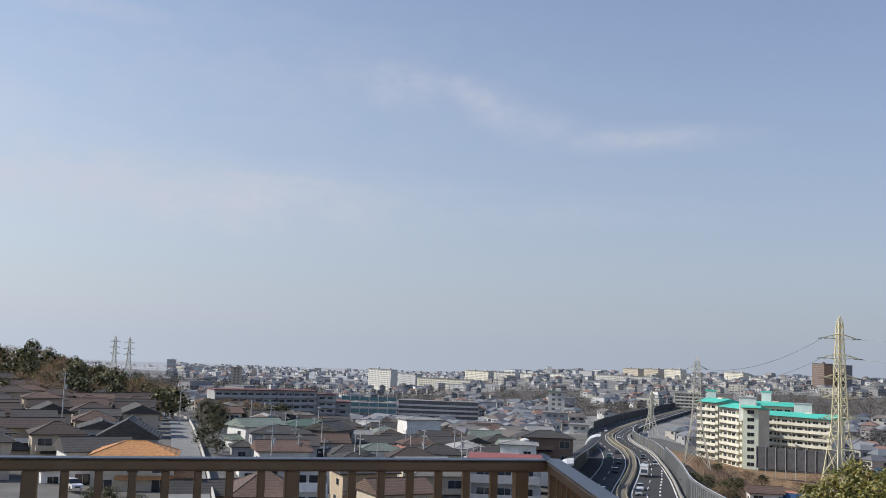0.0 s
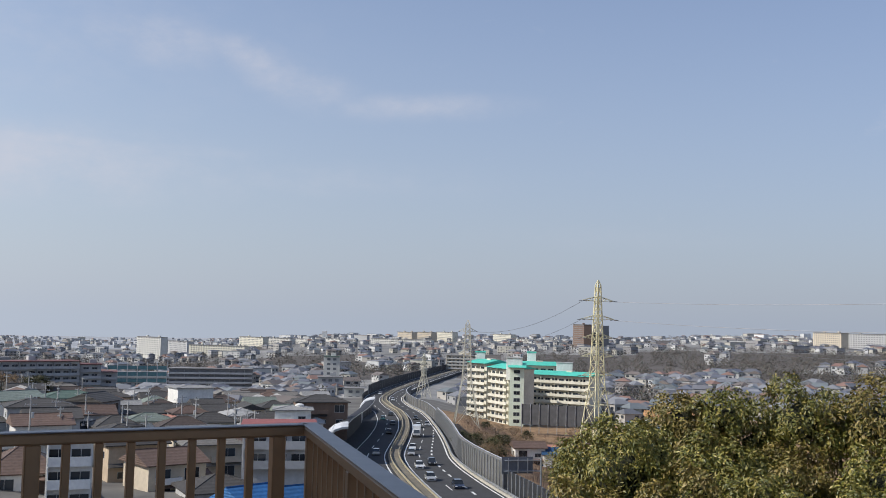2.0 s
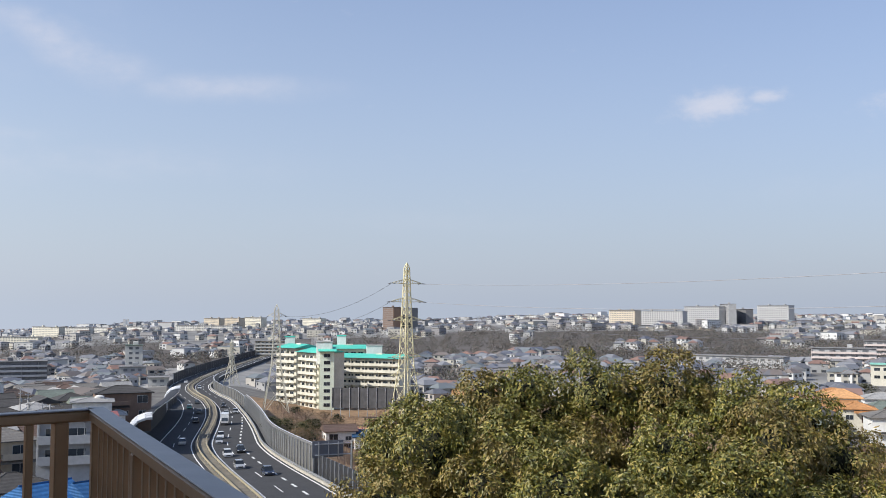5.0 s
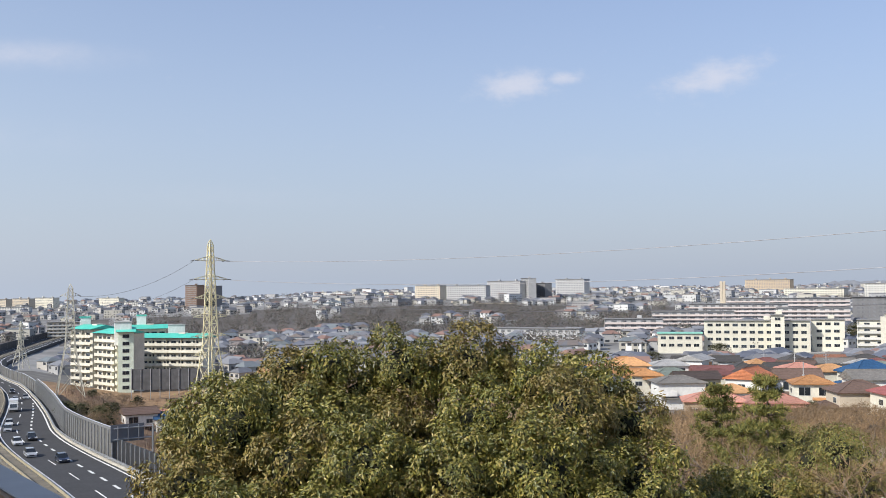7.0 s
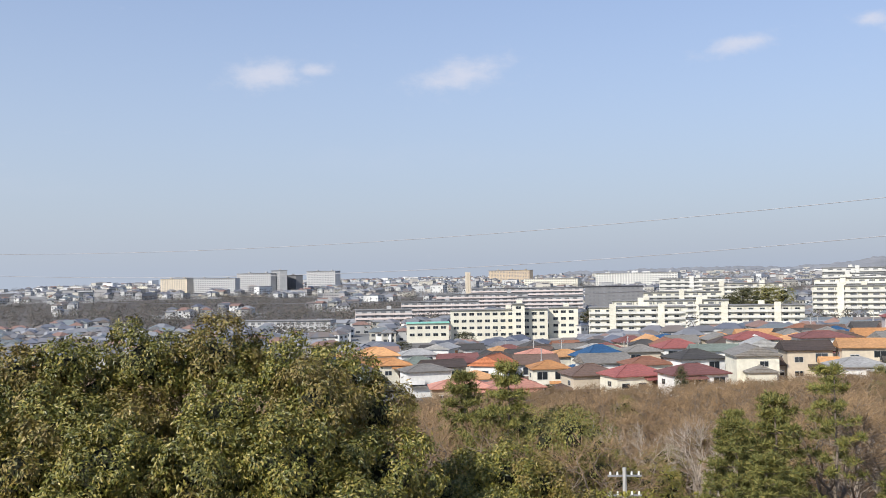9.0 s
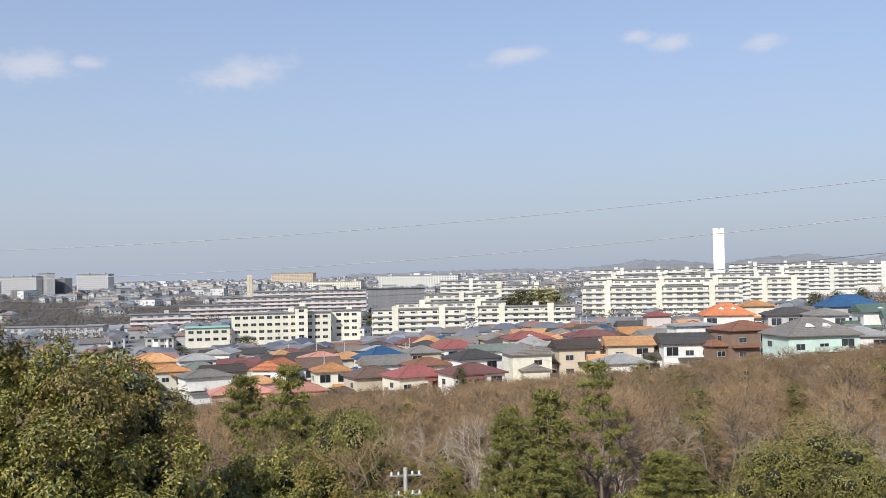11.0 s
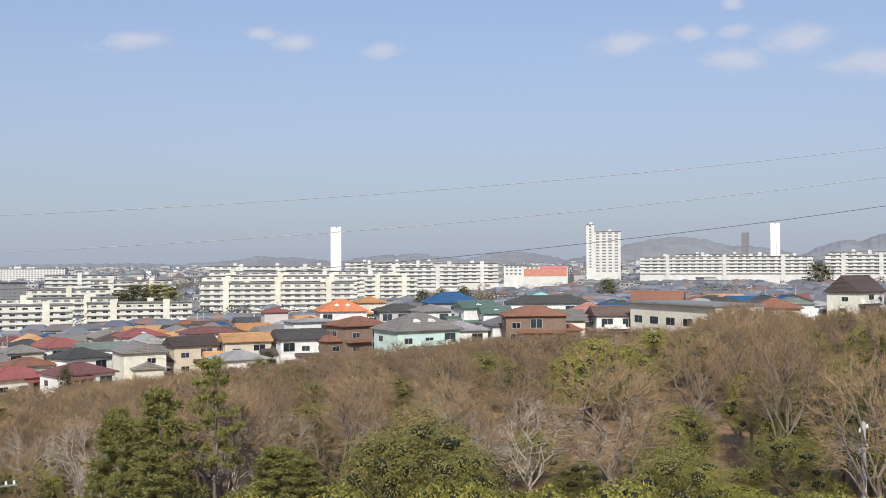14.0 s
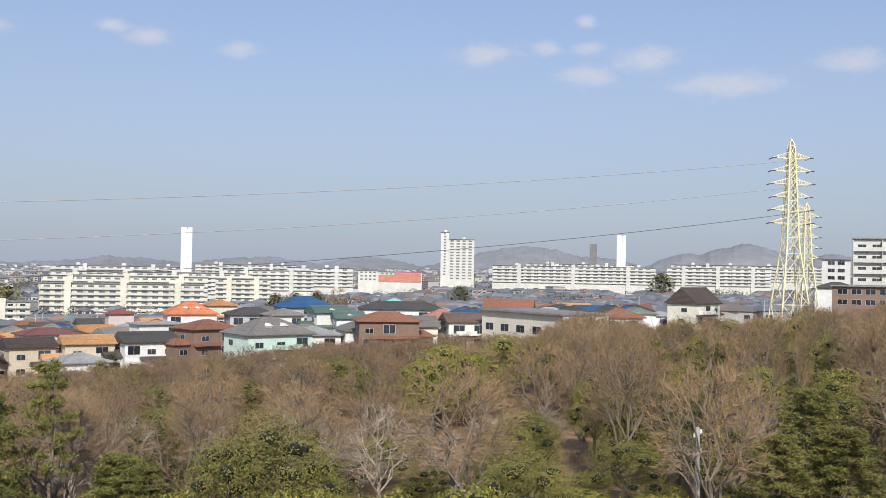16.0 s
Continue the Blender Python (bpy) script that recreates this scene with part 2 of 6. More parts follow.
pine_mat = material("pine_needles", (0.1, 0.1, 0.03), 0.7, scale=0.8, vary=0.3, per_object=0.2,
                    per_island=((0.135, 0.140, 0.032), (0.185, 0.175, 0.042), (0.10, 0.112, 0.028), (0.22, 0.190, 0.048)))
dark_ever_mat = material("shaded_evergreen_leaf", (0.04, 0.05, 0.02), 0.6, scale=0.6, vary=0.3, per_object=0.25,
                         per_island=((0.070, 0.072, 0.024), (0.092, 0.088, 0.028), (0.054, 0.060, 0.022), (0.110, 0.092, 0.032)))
town_mat = material("town_ground", (0.14, 0.133, 0.122), 0.95, scale=0.12, vary=0.4, stain=0.2)
wood_mat = material("leaf_litter", (0.25, 0.155, 0.08), 0.95, scale=0.5, vary=0.45, bump=0.3, stain=0.3)
field_mat = material("dry_grass", (0.20, 0.16, 0.08), 0.95, scale=0.4, vary=0.35, stain=0.3)
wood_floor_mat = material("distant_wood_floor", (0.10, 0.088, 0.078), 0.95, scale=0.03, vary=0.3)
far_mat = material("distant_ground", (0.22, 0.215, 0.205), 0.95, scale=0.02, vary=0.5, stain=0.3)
# far plain and hills: distance haze is put into these pale, bluish colours
plain_mat = material("hazed_distant_plain", (0.36, 0.37, 0.385), 0.95, scale=0.01, vary=0.3, stain=0.2)
hill_mat = material("hazed_hill_woods", (0.225, 0.23, 0.24), 0.95, scale=0.02, vary=0.16, stain=0.12)
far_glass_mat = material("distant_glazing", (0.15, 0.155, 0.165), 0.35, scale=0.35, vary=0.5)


# ---- mesh helpers ----
class Shape:
    """Collects boxes, beams and faces; becomes one mesh."""

    def __init__(self):
        self.v, self.f, self.m = [], [], []

    def add(self, verts, faces, mat=0):
        n = len(self.v)
        self.v.extend(tuple(p) for p in verts)
        self.f.extend(tuple(i + n for i in f) for f in faces)
        self.m.extend([mat] * len(faces))
        return self

    def box(self, x0, y0, z0, x1, y1, z1, mat=0, bevel=0.0):
        if bevel:
            b = min(bevel, (x1 - x0) / 3, (y1 - y0) / 3, (z1 - z0) / 3)
            rings = []
            for z, k in ((z0, b), (z0 + b, 0), (z1 - b, 0), (z1, b)):
                rings.append([(x0 + k + b, y0 + k, z), (x1 - k - b, y0 + k, z), (x1 - k, y0 + k + b, z), (x1 - k, y1 - k - b, z),
                              (x1 - k - b, y1 - k, z), (x0 + k + b, y1 - k, z), (x0 + k, y1 - k - b, z), (x0 + k, y0 + k + b, z)])
            fs = [tuple(range(7, -1, -1)), tuple(range(24, 32))]
            for r in range(3):
                fs += [(r * 8 + i, r * 8 + (i + 1) % 8, r * 8 + 8 + (i + 1) % 8, r * 8 + 8 + i) for i in range(8)]
            return self.add([p for r in rings for p in r], fs, mat)
        return self.add([(x, y, z) for z in (z0, z1) for y in (y0, y1) for x in (x0, x1)],
                        [(0, 2, 3, 1), (4, 5, 7, 6), (0, 1, 5, 4), (2, 6, 7, 3), (0, 4, 6, 2), (1, 3, 7, 5)], mat)

    def tube(self, p, q, r0, r1=None, sides=6, mat=0, caps=True):
        p, q = Vector(p), Vector(q)
        r1 = r0 if r1 is None else r1
        d = (q - p).normalized()
        a = d.orthogonal().normalized()
        b = d.cross(a)
        ang = [2 * math.pi * i / sides for i in range(sides)]
        vs = [p + (a * math.cos(t) + b * math.sin(t)) * r0 for t in ang] + [q + (a * math.cos(t) + b * math.sin(t)) * r1 for t in ang]
        fs = [(i, (i + 1) % sides, sides + (i + 1) % sides, sides + i) for i in range(sides)]
        if caps:
            fs += [tuple(range(sides - 1, -1, -1)), tuple(range(sides, 2 * sides))]
        return self.add(vs, fs, mat)

    def mesh(self, name, mats, smooth=False):
        me = bpy.data.meshes.new(name)
        me.from_pydata(self.v, [], self.f)
        for m in (mats if isinstance(mats, (list, tuple)) else [mats]):
            me.materials.append(m)
        if any(self.m):
            me.polygons.foreach_set("material_index", self.m)
        if smooth:
            me.polygons.foreach_set("use_smooth", [True] * len(self.f))
        me.update()
        return me


def part(name, shape, mats, parent, label="", m=None, smooth=False):
    """Links a shape (or a mesh) as one object under a thing or a part."""
    data = shape.mesh(name, mats, smooth) if isinstance(shape, Shape) else shape
    ob = new(name, data)
    ob.parent = parent
    if m is not None:
        ob.matrix_basis = m
    return tagged(ob, label) if label else ob


def thing(name, m, label, category, group="", kind=""):
    ob = new(name)
    ob.empty_display_size = 0.3
    ob.matrix_basis = m
    return tagged(ob, label, category, group, kind)


def setting(name, shape, mats, label, category, smooth=False):
    return tagged(new(name, shape.mesh(name, mats, smooth)), label, category, kind="structure")


def polar(az, d):
    return -math.sin(radians(az)) * d, math.cos(radians(az)) * d


def height_at(el, d):
    return EYE + d * math.tan(radians(el))


# ---- lie of the land ----
LAND_D = [8, 45, 90, 140, 220, 350, 550, 1000, 2200, 4900]
LAND = {
    60: [-6, -11, -13, -12, -9, 0, 8, 2, -30, -85],
    24: [-6, -13, -18, -20, -21.5, -20, -9, -22, -45, -90],
    14: [-7, -15, -19, -20.5, -21.5, -24, -33, -42, -55, -92],
    4: [-7, -15, -20, -23, -26, -31, -40, -50, -62, -92],
    -8: [-7, -15, -20, -23, -27, -33, -40, -42, -30, -80],
    -20: [-7, -15, -22, -27, -33.5, -39, -41, -36, -24, -70],
    -32: [-6, -14, -22, -26, -29, -33, -36, -28, -12, -25],
    -50: [-6, -14, -20, -22.5, -25.5, -30, -33.5, -31, -15, -15],
    -75: [-6, -14, -17, -17.5, -19.5, -23, -26.5, -25, -10, 0],
    -100: [-6, -13, -15, -14, -13, -16, -19, -18, 0, 15],
    -140: [-6, -10, -12, -10, -8, -8, -8, -8, 0, 15],
}
LAND_A = sorted(LAND)
LAND_Z = np.array([LAND[a] for a in LAND_A], float)
LOG_D = np.log(LAND_D)

# the motorway: its median runs through these points (x, y, z)
MEDIAN = [(28.0, 95, -23.2), (30.2, 118, -24.2), (33.0, 150, -25.6), (35.3, 180, -27.0), (37.6, 206, -28.0), (40.8, 230, -28.9), (45.6, 252, -29.6), (52.3, 281, -30.5), (59.4, 314, -31.3), (65.8, 350, -32.2),
          (70.9, 389, -33.1), (73.2, 424, -34.0), (77.2, 464, -34.8), (83.4, 500, -35.4), (98.0, 556, -36.3), (122.8, 634, -37.2), (168.0, 759, -38.1), (227.0, 917, -39.2), (300.0, 1110, -40.5)]


def smooth_line(points, step):
    """Points at even steps on a rounded line through the given ones."""
    p = np.array(points, float)
    s = np.concatenate([[0], np.cumsum(np.linalg.norm(np.diff(p, axis=0), axis=1))])
    u = np.arange(0, s[-1], step)
    q = np.stack([np.interp(u, s, p[:, i]) for i in range(3)], 1)
    k = max(3, int(22 / step) | 1)
    pad = np.concatenate([q[:1] + (q[:1] - q[1:2]) * np.arange(k // 2, 0, -1)[:, None], q, q[-1:] + (q[-1:] - q[-2:-1]) * np.arange(1, k // 2 + 1)[:, None]])
    return np.stack([np.convolve(pad[:, i], np.ones(k) / k, "valid") for i in range(3)], 1)


ROAD = smooth_line(MEDIAN, 3.0)
ROAD_T = np.gradient(ROAD[:, :2], axis=0)
ROAD_T /= np.linalg.norm(ROAD_T, axis=1)[:, None]
ROAD_N = np.stack([ROAD_T[:, 1], -ROAD_T[:, 0]], 1)  # to the right of the way that leads off


def ground(x, y):
    d = max(math.hypot(x, y), 8.0)
    az = math.degrees(math.atan2(-x, y))
    az = min(max(az, LAND_A[0]), LAND_A[-1])
    ld = math.log(d)
    j = min(max(np.searchsorted(LAND_A, az) - 1, 0), len(LAND_A) - 2)
    f = (az - LAND_A[j]) / (LAND_A[j + 1] - LAND_A[j])
    f = f * f * (3 - 2 * f)
    z = (1 - f) * np.interp(ld, LOG_D, LAND_Z[j]) + f * np.interp(ld, LOG_D, LAND_Z[j + 1])
    if 20 < d < 1150 and x > 0:
        r = np.hypot(ROAD[:, 0] - x, ROAD[:, 1] - y)
        k = int(r.argmin())
        if r[k] < 38:
            g = min(max((r[k] - 19) / 19, 0), 1)
            z = (ROAD[k, 2] - 0.5) * (1 - g) + z * g
    return float(z)


def is_wood(az, d):
    """Where the distant woods stand between the houses."""
    if -47 < az < -17 and 660 < d < 1250:
        return not (d < 760 and az > -30) and noise.noise(Vector((az / 5, d / 260, 1))) > -0.38
    if -17 <= az < -7 and 700 < d < 900:
        return noise.noise(Vector((az / 3, d / 200, 4))) > -0.1
    if az > -8 and 900 < d < 1250:
        return noise.noise(Vector((az / 4, d / 300, 9))) > -0.2
    return noise.noise(Vector((az / 4.5, math.log(d) * 4, 7))) > 0.30


land = Shape()
az_steps = list(np.arange(-180, -126, 6.0)) + list(np.arange(-126, 32, 1.25)) + list(np.arange(32, 180, 6.0))
d_steps = [0.5] + list(np.geomspace(6, 4900, 84))
n_az = len(az_steps)
for d in d_steps:
    for a in az_steps:
        x, y = polar(a, d)
        bump = 0 if d < 40 else min(d / 400, 1.5) * noise.noise(Vector((x / 60, y / 60, 0)))
        hill = 0
        if d > 2500:
            hill = 3.0 * noise.noise(Vector((a / 3.1, 3, 0)))
        land.v.append((x, y, ground(x, y) + bump * 0.6 + hill))
for i in range(len(d_steps) - 1):
    for j in range(n_az):
        a, d = az_steps[j], d_steps[i]
        k = (j + 1) % n_az
        land.f.append((i * n_az + j, i * n_az + k, (i + 1) * n_az + k, (i + 1) * n_az + j))
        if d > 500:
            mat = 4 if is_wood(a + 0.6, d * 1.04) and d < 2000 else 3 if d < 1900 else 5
        elif a > 26 or d < 55 or (-40 > a and d < 205) or (d > 330 and a > 15):
            mat = 1
        elif -42 < a < -9 and d < 420:
            mat = 1 if a < -12 else 2
        else:
            mat = 0
        land.m.append(mat)
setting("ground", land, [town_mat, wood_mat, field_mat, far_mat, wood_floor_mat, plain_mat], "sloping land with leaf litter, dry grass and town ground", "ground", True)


# ---- terrace, added walls and the bronze railing ----
terrace = Shape().box(-3.6, -9, -14, 1.3, 4.62, 0.0)
setting("terrace_floor", terrace, concrete_mat, "grey concrete terrace slab on a tall base", "terrace")
# out of view; added to keep the sun off the railing
setting("wall_west", Shape().box(-5.4, -9, -14.0, -3.7, 5.9, 7.2), wall_mat["beige"], "beige wall out of view, added to shade the terrace", "wall")
setting("wall_south", Shape().box(-2.4, -9, 0.0, 1.3, -8.6, 2.6), wall_mat["beige"], "beige rendered wall behind the terrace", "wall")


def railing(name, start, end, bays, gap, label):
    """A railing between two plan points: cap, lower rail, posts and balusters."""
    a, b = Vector((*start, 0)), Vector((*end, 0))
    run = (b - a).length
    root = thing(name, Matrix.Translation(a) @ Matrix.Rotation(math.atan2(b.y - a.y, b.x - a.x), 4, "Z"), label, "railing")
    part("top_rail", Shape().box(0, -0.032, 1.078, run, 0.032, 1.12, 0, 0.008), rail_mat, root)
    part("rail_cap", Shape().box(0, -0.034, 1.1205, run, 0.034, 1.126, 0, 0.002), rail_cap_mat, root, "grey metal cap with dull shine")
    part("lower_rail", Shape().box(0, -0.02, 0.08, run, 0.02, 0.12, 0, 0.005), rail_mat, root)
    post = Shape().box(-0.027, -0.027, 0.0, 0.027, 0.027, 1.0775, 0, 0.004).mesh("post", rail_mat)
    bal = Shape().box(-0.0145, -0.0145, 0.12, 0.0145, 0.0145, 1.0775, 0, 0.003).mesh("baluster", rail_mat)
    n = int(run / gap)
    for i in range(n + 1):
        x = run - 0.125 - i * gap
        if x < 0:
            break
        if i % bays == 0:
            part("post", post, None, root, m=Matrix.Translation((x, 0, 0)))
        else:
            part("baluster", bal, None, root, m=Matrix.Translation((x, 0, 0)))
    return root


railing("railing", (-3.19, 3.15), (0.455, 4.235), 8, 0.117, "bronze painted metal railing along the terrace edge")
railing("railing", (1.105, -8.5), (0.468, 4.28), 8, 0.117, "bronze painted metal railing with a grey cap")


# ---- motorway ----
def taper(y, y0, y1, most):
    """How far an edge draws in where a lane ends."""
    k = min(max((y - y0) / (y1 - y0), 0), 1)
    return most * k * k * (3 - 2 * k)


def across(i, o):
    o = o - taper(ROAD[i, 1], 225, 350, 4.2) if o > 8.5 else o + taper(ROAD[i, 1], 346, 400, 4.4) if o < -13 else o
    return ROAD[i, 0] + ROAD_N[i, 0] * o, ROAD[i, 1] + ROAD_N[i, 1] * o


def strip(offset_a, offset_b, dz_a, dz_b, lo=0, hi=None):
    hi = len(ROAD) if hi is None else hi
    s = Shape()
    for i in range(lo, hi):
        for o, dz in ((offset_a, dz_a), (offset_b, dz_b)):
            s.v.append((*across(i, o), ROAD[i, 2] + dz))
    for i in range(hi - lo - 1):
        s.f.append((2 * i, 2 * i + 1, 2 * i + 3, 2 * i + 2))
        s.m.append(0)
    return s


def ribbon(profile, lo=0, hi=None, mat_of=None):
    """A solid band along the motorway with the closed cross-section profile [(offset, dz)...]."""
    hi = len(ROAD) if hi is None else hi
    n = len(profile)
    s = Shape()
    for i in range(lo, hi):
        for o, dz in profile:
            s.v.append((*across(i, o), ROAD[i, 2] + dz))
    for i in range(hi - lo - 1):
        for j in range(n):
            k = (j + 1) % n
            s.f.append((i * n + j, i * n + k, (i + 1) * n + k, (i + 1) * n + j))
            s.m.append(mat_of[j] if mat_of else 0)
    s.f += [tuple(range(n)), tuple(range((hi - lo - 1) * n, (hi - lo) * n))[::-1]]
    s.m += [0, 0]
    return s


setting("road", ribbon([(-14.6, -1.2), (-14.6, 0.0), (15.4, 0.0), (15.4, -1.2)]), asphalt_mat, "dark grey asphalt motorway with two carriageways", "road")
median = thing("median_barrier", Matrix(), "concrete kerbed median with guard rails", "barrier", kind="structure")
part("kerb", ribbon([(-1.45, 0.004), (-1.45, 0.25), (-1.2, 0.30), (1.2, 0.30), (1.45, 0.25), (1.45, 0.004)]), material("median_kerb", (0.17, 0.15, 0.115), 0.9, scale=0.8, vary=0.3), median)
for o in (-1.0, 1.0):
    part("guard_rail", ribbon([(o - 0.08, 0.60), (o - 0.08, 0.95), (o + 0.08, 0.95), (o + 0.08, 0.60)]), material("guard_rail_cream", (0.36, 0.31, 0.20), 0.6, vary=0.15), median)
rp = Shape().box(-0.07, -0.07, 0.30, 0.07, 0.07, 0.66).mesh("rail_post", steel_mat)
for i in range(14, 130, 2):
    for o in (-1.0, 1.0):
        part("rail_post", rp, None, median, m=Matrix.Translation((*across(i, o), ROAD[i, 2])))
marks = thing("road_markings", Matrix(), "white painted lane lines on the asphalt", "road marking", kind="structure")
for o, w in ((2.15, 0.30), (12.3, 0.32), (-2.35, 0.25), (-9.6, 0.25)):
    part("edge_line", strip(o, o + w, 0.015, 0.015), paint_mat, marks)
fine_road = smooth_line(MEDIAN, 1.0)
ft = np.gradient(fine_road[:, :2], axis=0)
ft /= np.linalg.norm(ft, axis=1)[:, None]
for o, dash, skip, w in ((5.6, 8, 12, 0.22), (8.45, 4, 5, 0.42), (-6.2, 8, 12, 0.22)):
    for i in range(14, 620 if o < 6 else 215, dash + skip):
        s = Shape()
        for k in range(i, i + dash + 1):
            nx, ny = ft[k, 1], -ft[k, 0]
            s.v += [(fine_road[k, 0] + nx * q, fine_road[k, 1] + ny * q, fine_road[k, 2] + 0.015) for q in (o, o + w)]
        s.f = [(2 * q, 2 * q + 1, 2 * q + 3, 2 * q + 2) for q in range(dash)]
        s.m = [0] * dash
        part("dash", s, paint_mat, marks)
verge = thing("verge_kerb", Matrix(), "pale concrete kerb with a low steel guard rail", "kerb", kind="structure")
part("kerb", ribbon([(13.1, 0.004), (13.1, 0.35), (13.7, 0.35), (13.7, 0.004)]), material("verge_concrete", (0.46, 0.43, 0.36), 0.9, scale=0.8, vary=0.2), verge)
part("guard_rail", ribbon([(13.16, 0.60), (13.16, 0.95), (13.30, 0.95), (13.30, 0.60)]), steel_mat, verge)
for i in range(10, 110):
    part("rail_post", rp, None, verge, m=Matrix.Translation((*across(i, 13.4), ROAD[i, 2])))


def road_index(y):
    return int(np.abs(ROAD[:, 1] - y).argmin())


def sound_wall(name, profile, mat_of, mats, y0, y1, side, tall, every, label):
    root = thing(name, Matrix(), label, "noise barrier", kind="structure")
    a, b = road_index(y0), road_index(y1)
    for i in range(a, b, every):
        part("panel", ribbon(profile, i, min(i + every, b) + 1, mat_of), mats, root)
    pm = Shape().box(-0.11, -0.11, -0.5, 0.11, 0.11, tall).mesh("post", steel_mat)
    for i in range(a, b + 1, 1 if y1 < 420 else 3):
        part("post", pm, None, root, m=Matrix.Translation((*across(i, side), ROAD[i, 2])))
    return root


# curved canopy barrier on the inbound side, with pale ribs at both its ends; straight ones on the other
CANOPY = [(-14.6, 0), (-14.6, 4.4), (-14.2, 5.7), (-13.2, 6.7), (-11.6, 7.3), (-10.4, 7.45), (-10.4, 7.65), (-11.7, 7.55), (-13.4, 6.95), (-14.5, 5.85), (-14.9, 4.4), (-14.9, 0)]
canopy = sound_wall("noise_barrier", CANOPY, [0, 0, 0, 0, 0, 1, 0, 0, 0, 0, 0, 0], [barrier_dark_mat, barrier_white_mat], 212, 345, -14.75, 4.4, 4, "dark curved noise barrier with a pale metal rim")
for y in (212, 345):
    q = road_index(y)
    for step in (0, 2, 4):
        k = q + (step if y < 300 else -step)
        rim = Shape()
        for (o0, z0), (o1, z1) in zip(CANOPY[6:], CANOPY[7:]):
            rim.tube((*across(k, o0 - 0.05), ROAD[k, 2] + z0 + 0.1), (*across(k, o1 - 0.05), ROAD[k, 2] + z1 + 0.1), 0.45, 0.45, 6)
        part("end_rib", rim, barrier_white_mat, canopy, "white curved end rib")
sound_wall("noise_barrier", [(14.7, 0), (14.7, 4.7), (15.0, 5.0), (15.3, 5.0), (15.3, 0)], [0, 0, 1, 0, 0], [barrier_mat, barrier_white_mat], 170, 340, 14.6, 4.7, 2,
           "grey panelled noise barrier with a pale capping")
sound_wall("noise_barrier", [(15.0, 0), (15.0, 3.4), (15.2, 3.4), (15.2, 0)], None, [barrier_dark_mat], 97, 167, 14.9, 3.5, 2, "lower grey panelled noise barrier")
sound_wall("noise_barrier", [(14.7, 0), (14.7, 4.0), (15.0, 4.0), (15.0, 0)], [0, 1, 0, 0], [barrier_mat, barrier_white_mat], 343, 540, 14.6, 4.0, 4, "low grey noise barrier along the bend")
sound_wall("noise_barrier", [(-14.6, 0), (-14.6, 2.2), (-14.9, 2.2), (-14.9, 0)], None, [barrier_dark_mat], 348, 517, -14.7, 2.2, 6, "dark low noise barrier along the bend")
sound_wall("noise_barrier", [(-14.6, 0), (-14.6, 4.8), (-14.9, 4.8), (-14.9, 0)], None, [barrier_dark_mat], 520, 1080, -14.7, 4.8, 6, "dark noise barrier along the far viaduct")
sound_wall("noise_barrier", [(14.7, 0), (14.7, 1.5), (15.1, 1.5), (15.1, 0)], [0, 1, 0, 0], [barrier_dark_mat, barrier_white_mat], 543, 1080, 14.6, 1.4, 6, "low parapet with a pale capping along the far viaduct")

# sign gantry seen from behind
i = road_index(166)
gx, gy, gz = *across(i, 16.2), ROAD[i, 2]
gantry = thing("sign_gantry", Matrix.Translation((gx, gy, gz)), "grey steel road sign gantry seen from behind", "road sign")
part("pole", Shape().tube((4.4, 0, -4), (4.4, 0, 5.6), 0.22, 0.19, 8), steel_mat, gantry)
for z in (3.4, 5.2):
    part("arm", Shape().tube((-2.0, 0, z), (4.4, 0, z), 0.12, 0.12, 6), steel_mat, gantry)
for x in (-1.4, 0.3, 2.0):
    part("bracket", Shape().box(x - 0.07, -0.16, 3.1, x + 0.07, -0.04, 5.6), steel_mat, gantry)
part("sign_board", Shape().box(-2.5, 0.14, 3.0, 3.0, 0.22, 5.8, 0, 0.03), material("sign_back", (0.14, 0.15, 0.17), 0.6, 0.2, vary=0.1), gantry, "dark back of a metal sign board")


# ---- vehicles ----
tyre_mat = material("tyre", (0.02, 0.02, 0.021), 0.8)
lamp_mat = material("headlamp", (0.7, 0.72, 0.75), 0.15)
trim_mat = material("dark_trim", (0.025, 0.026, 0.028), 0.5)
CAR = {"white": (0.78, 0.78, 0.77), "silver": (0.45, 0.46, 0.47), "black": (0.025, 0.027, 0.032), "navy": (0.03, 0.04, 0.07), "dark grey": (0.07, 0.075, 0.08), "teal": (0.05, 0.16, 0.17)}
car_mat = {k: material("car_" + k.replace(" ", "_"), c, 0.25, 0.2, scale=1, vary=0.05, coat=0.6) for k, c in CAR.items()}


def loft(profile, half, inset, mat=0):
    """A car-like shell: side outline (y, z) pulled to both sides, narrowed at the top by inset."""
    zs = [z for _, z in profile]
    lo, hi = min(zs), max(zs)
    s = Shape()
    n = len(profile)
    for sx in (-1, 1):
        s.v += [(sx * (half - inset * (z - lo) / (hi - lo)), y, z) for y, z in profile]
    s.f = [tuple(range(n)), tuple(range(2 * n - 1, n - 1, -1))] + [(i, n + i, n + (i + 1) % n, (i + 1) % n) for i in range(n)]
    s.m = [mat] * len(s.f)
    return s


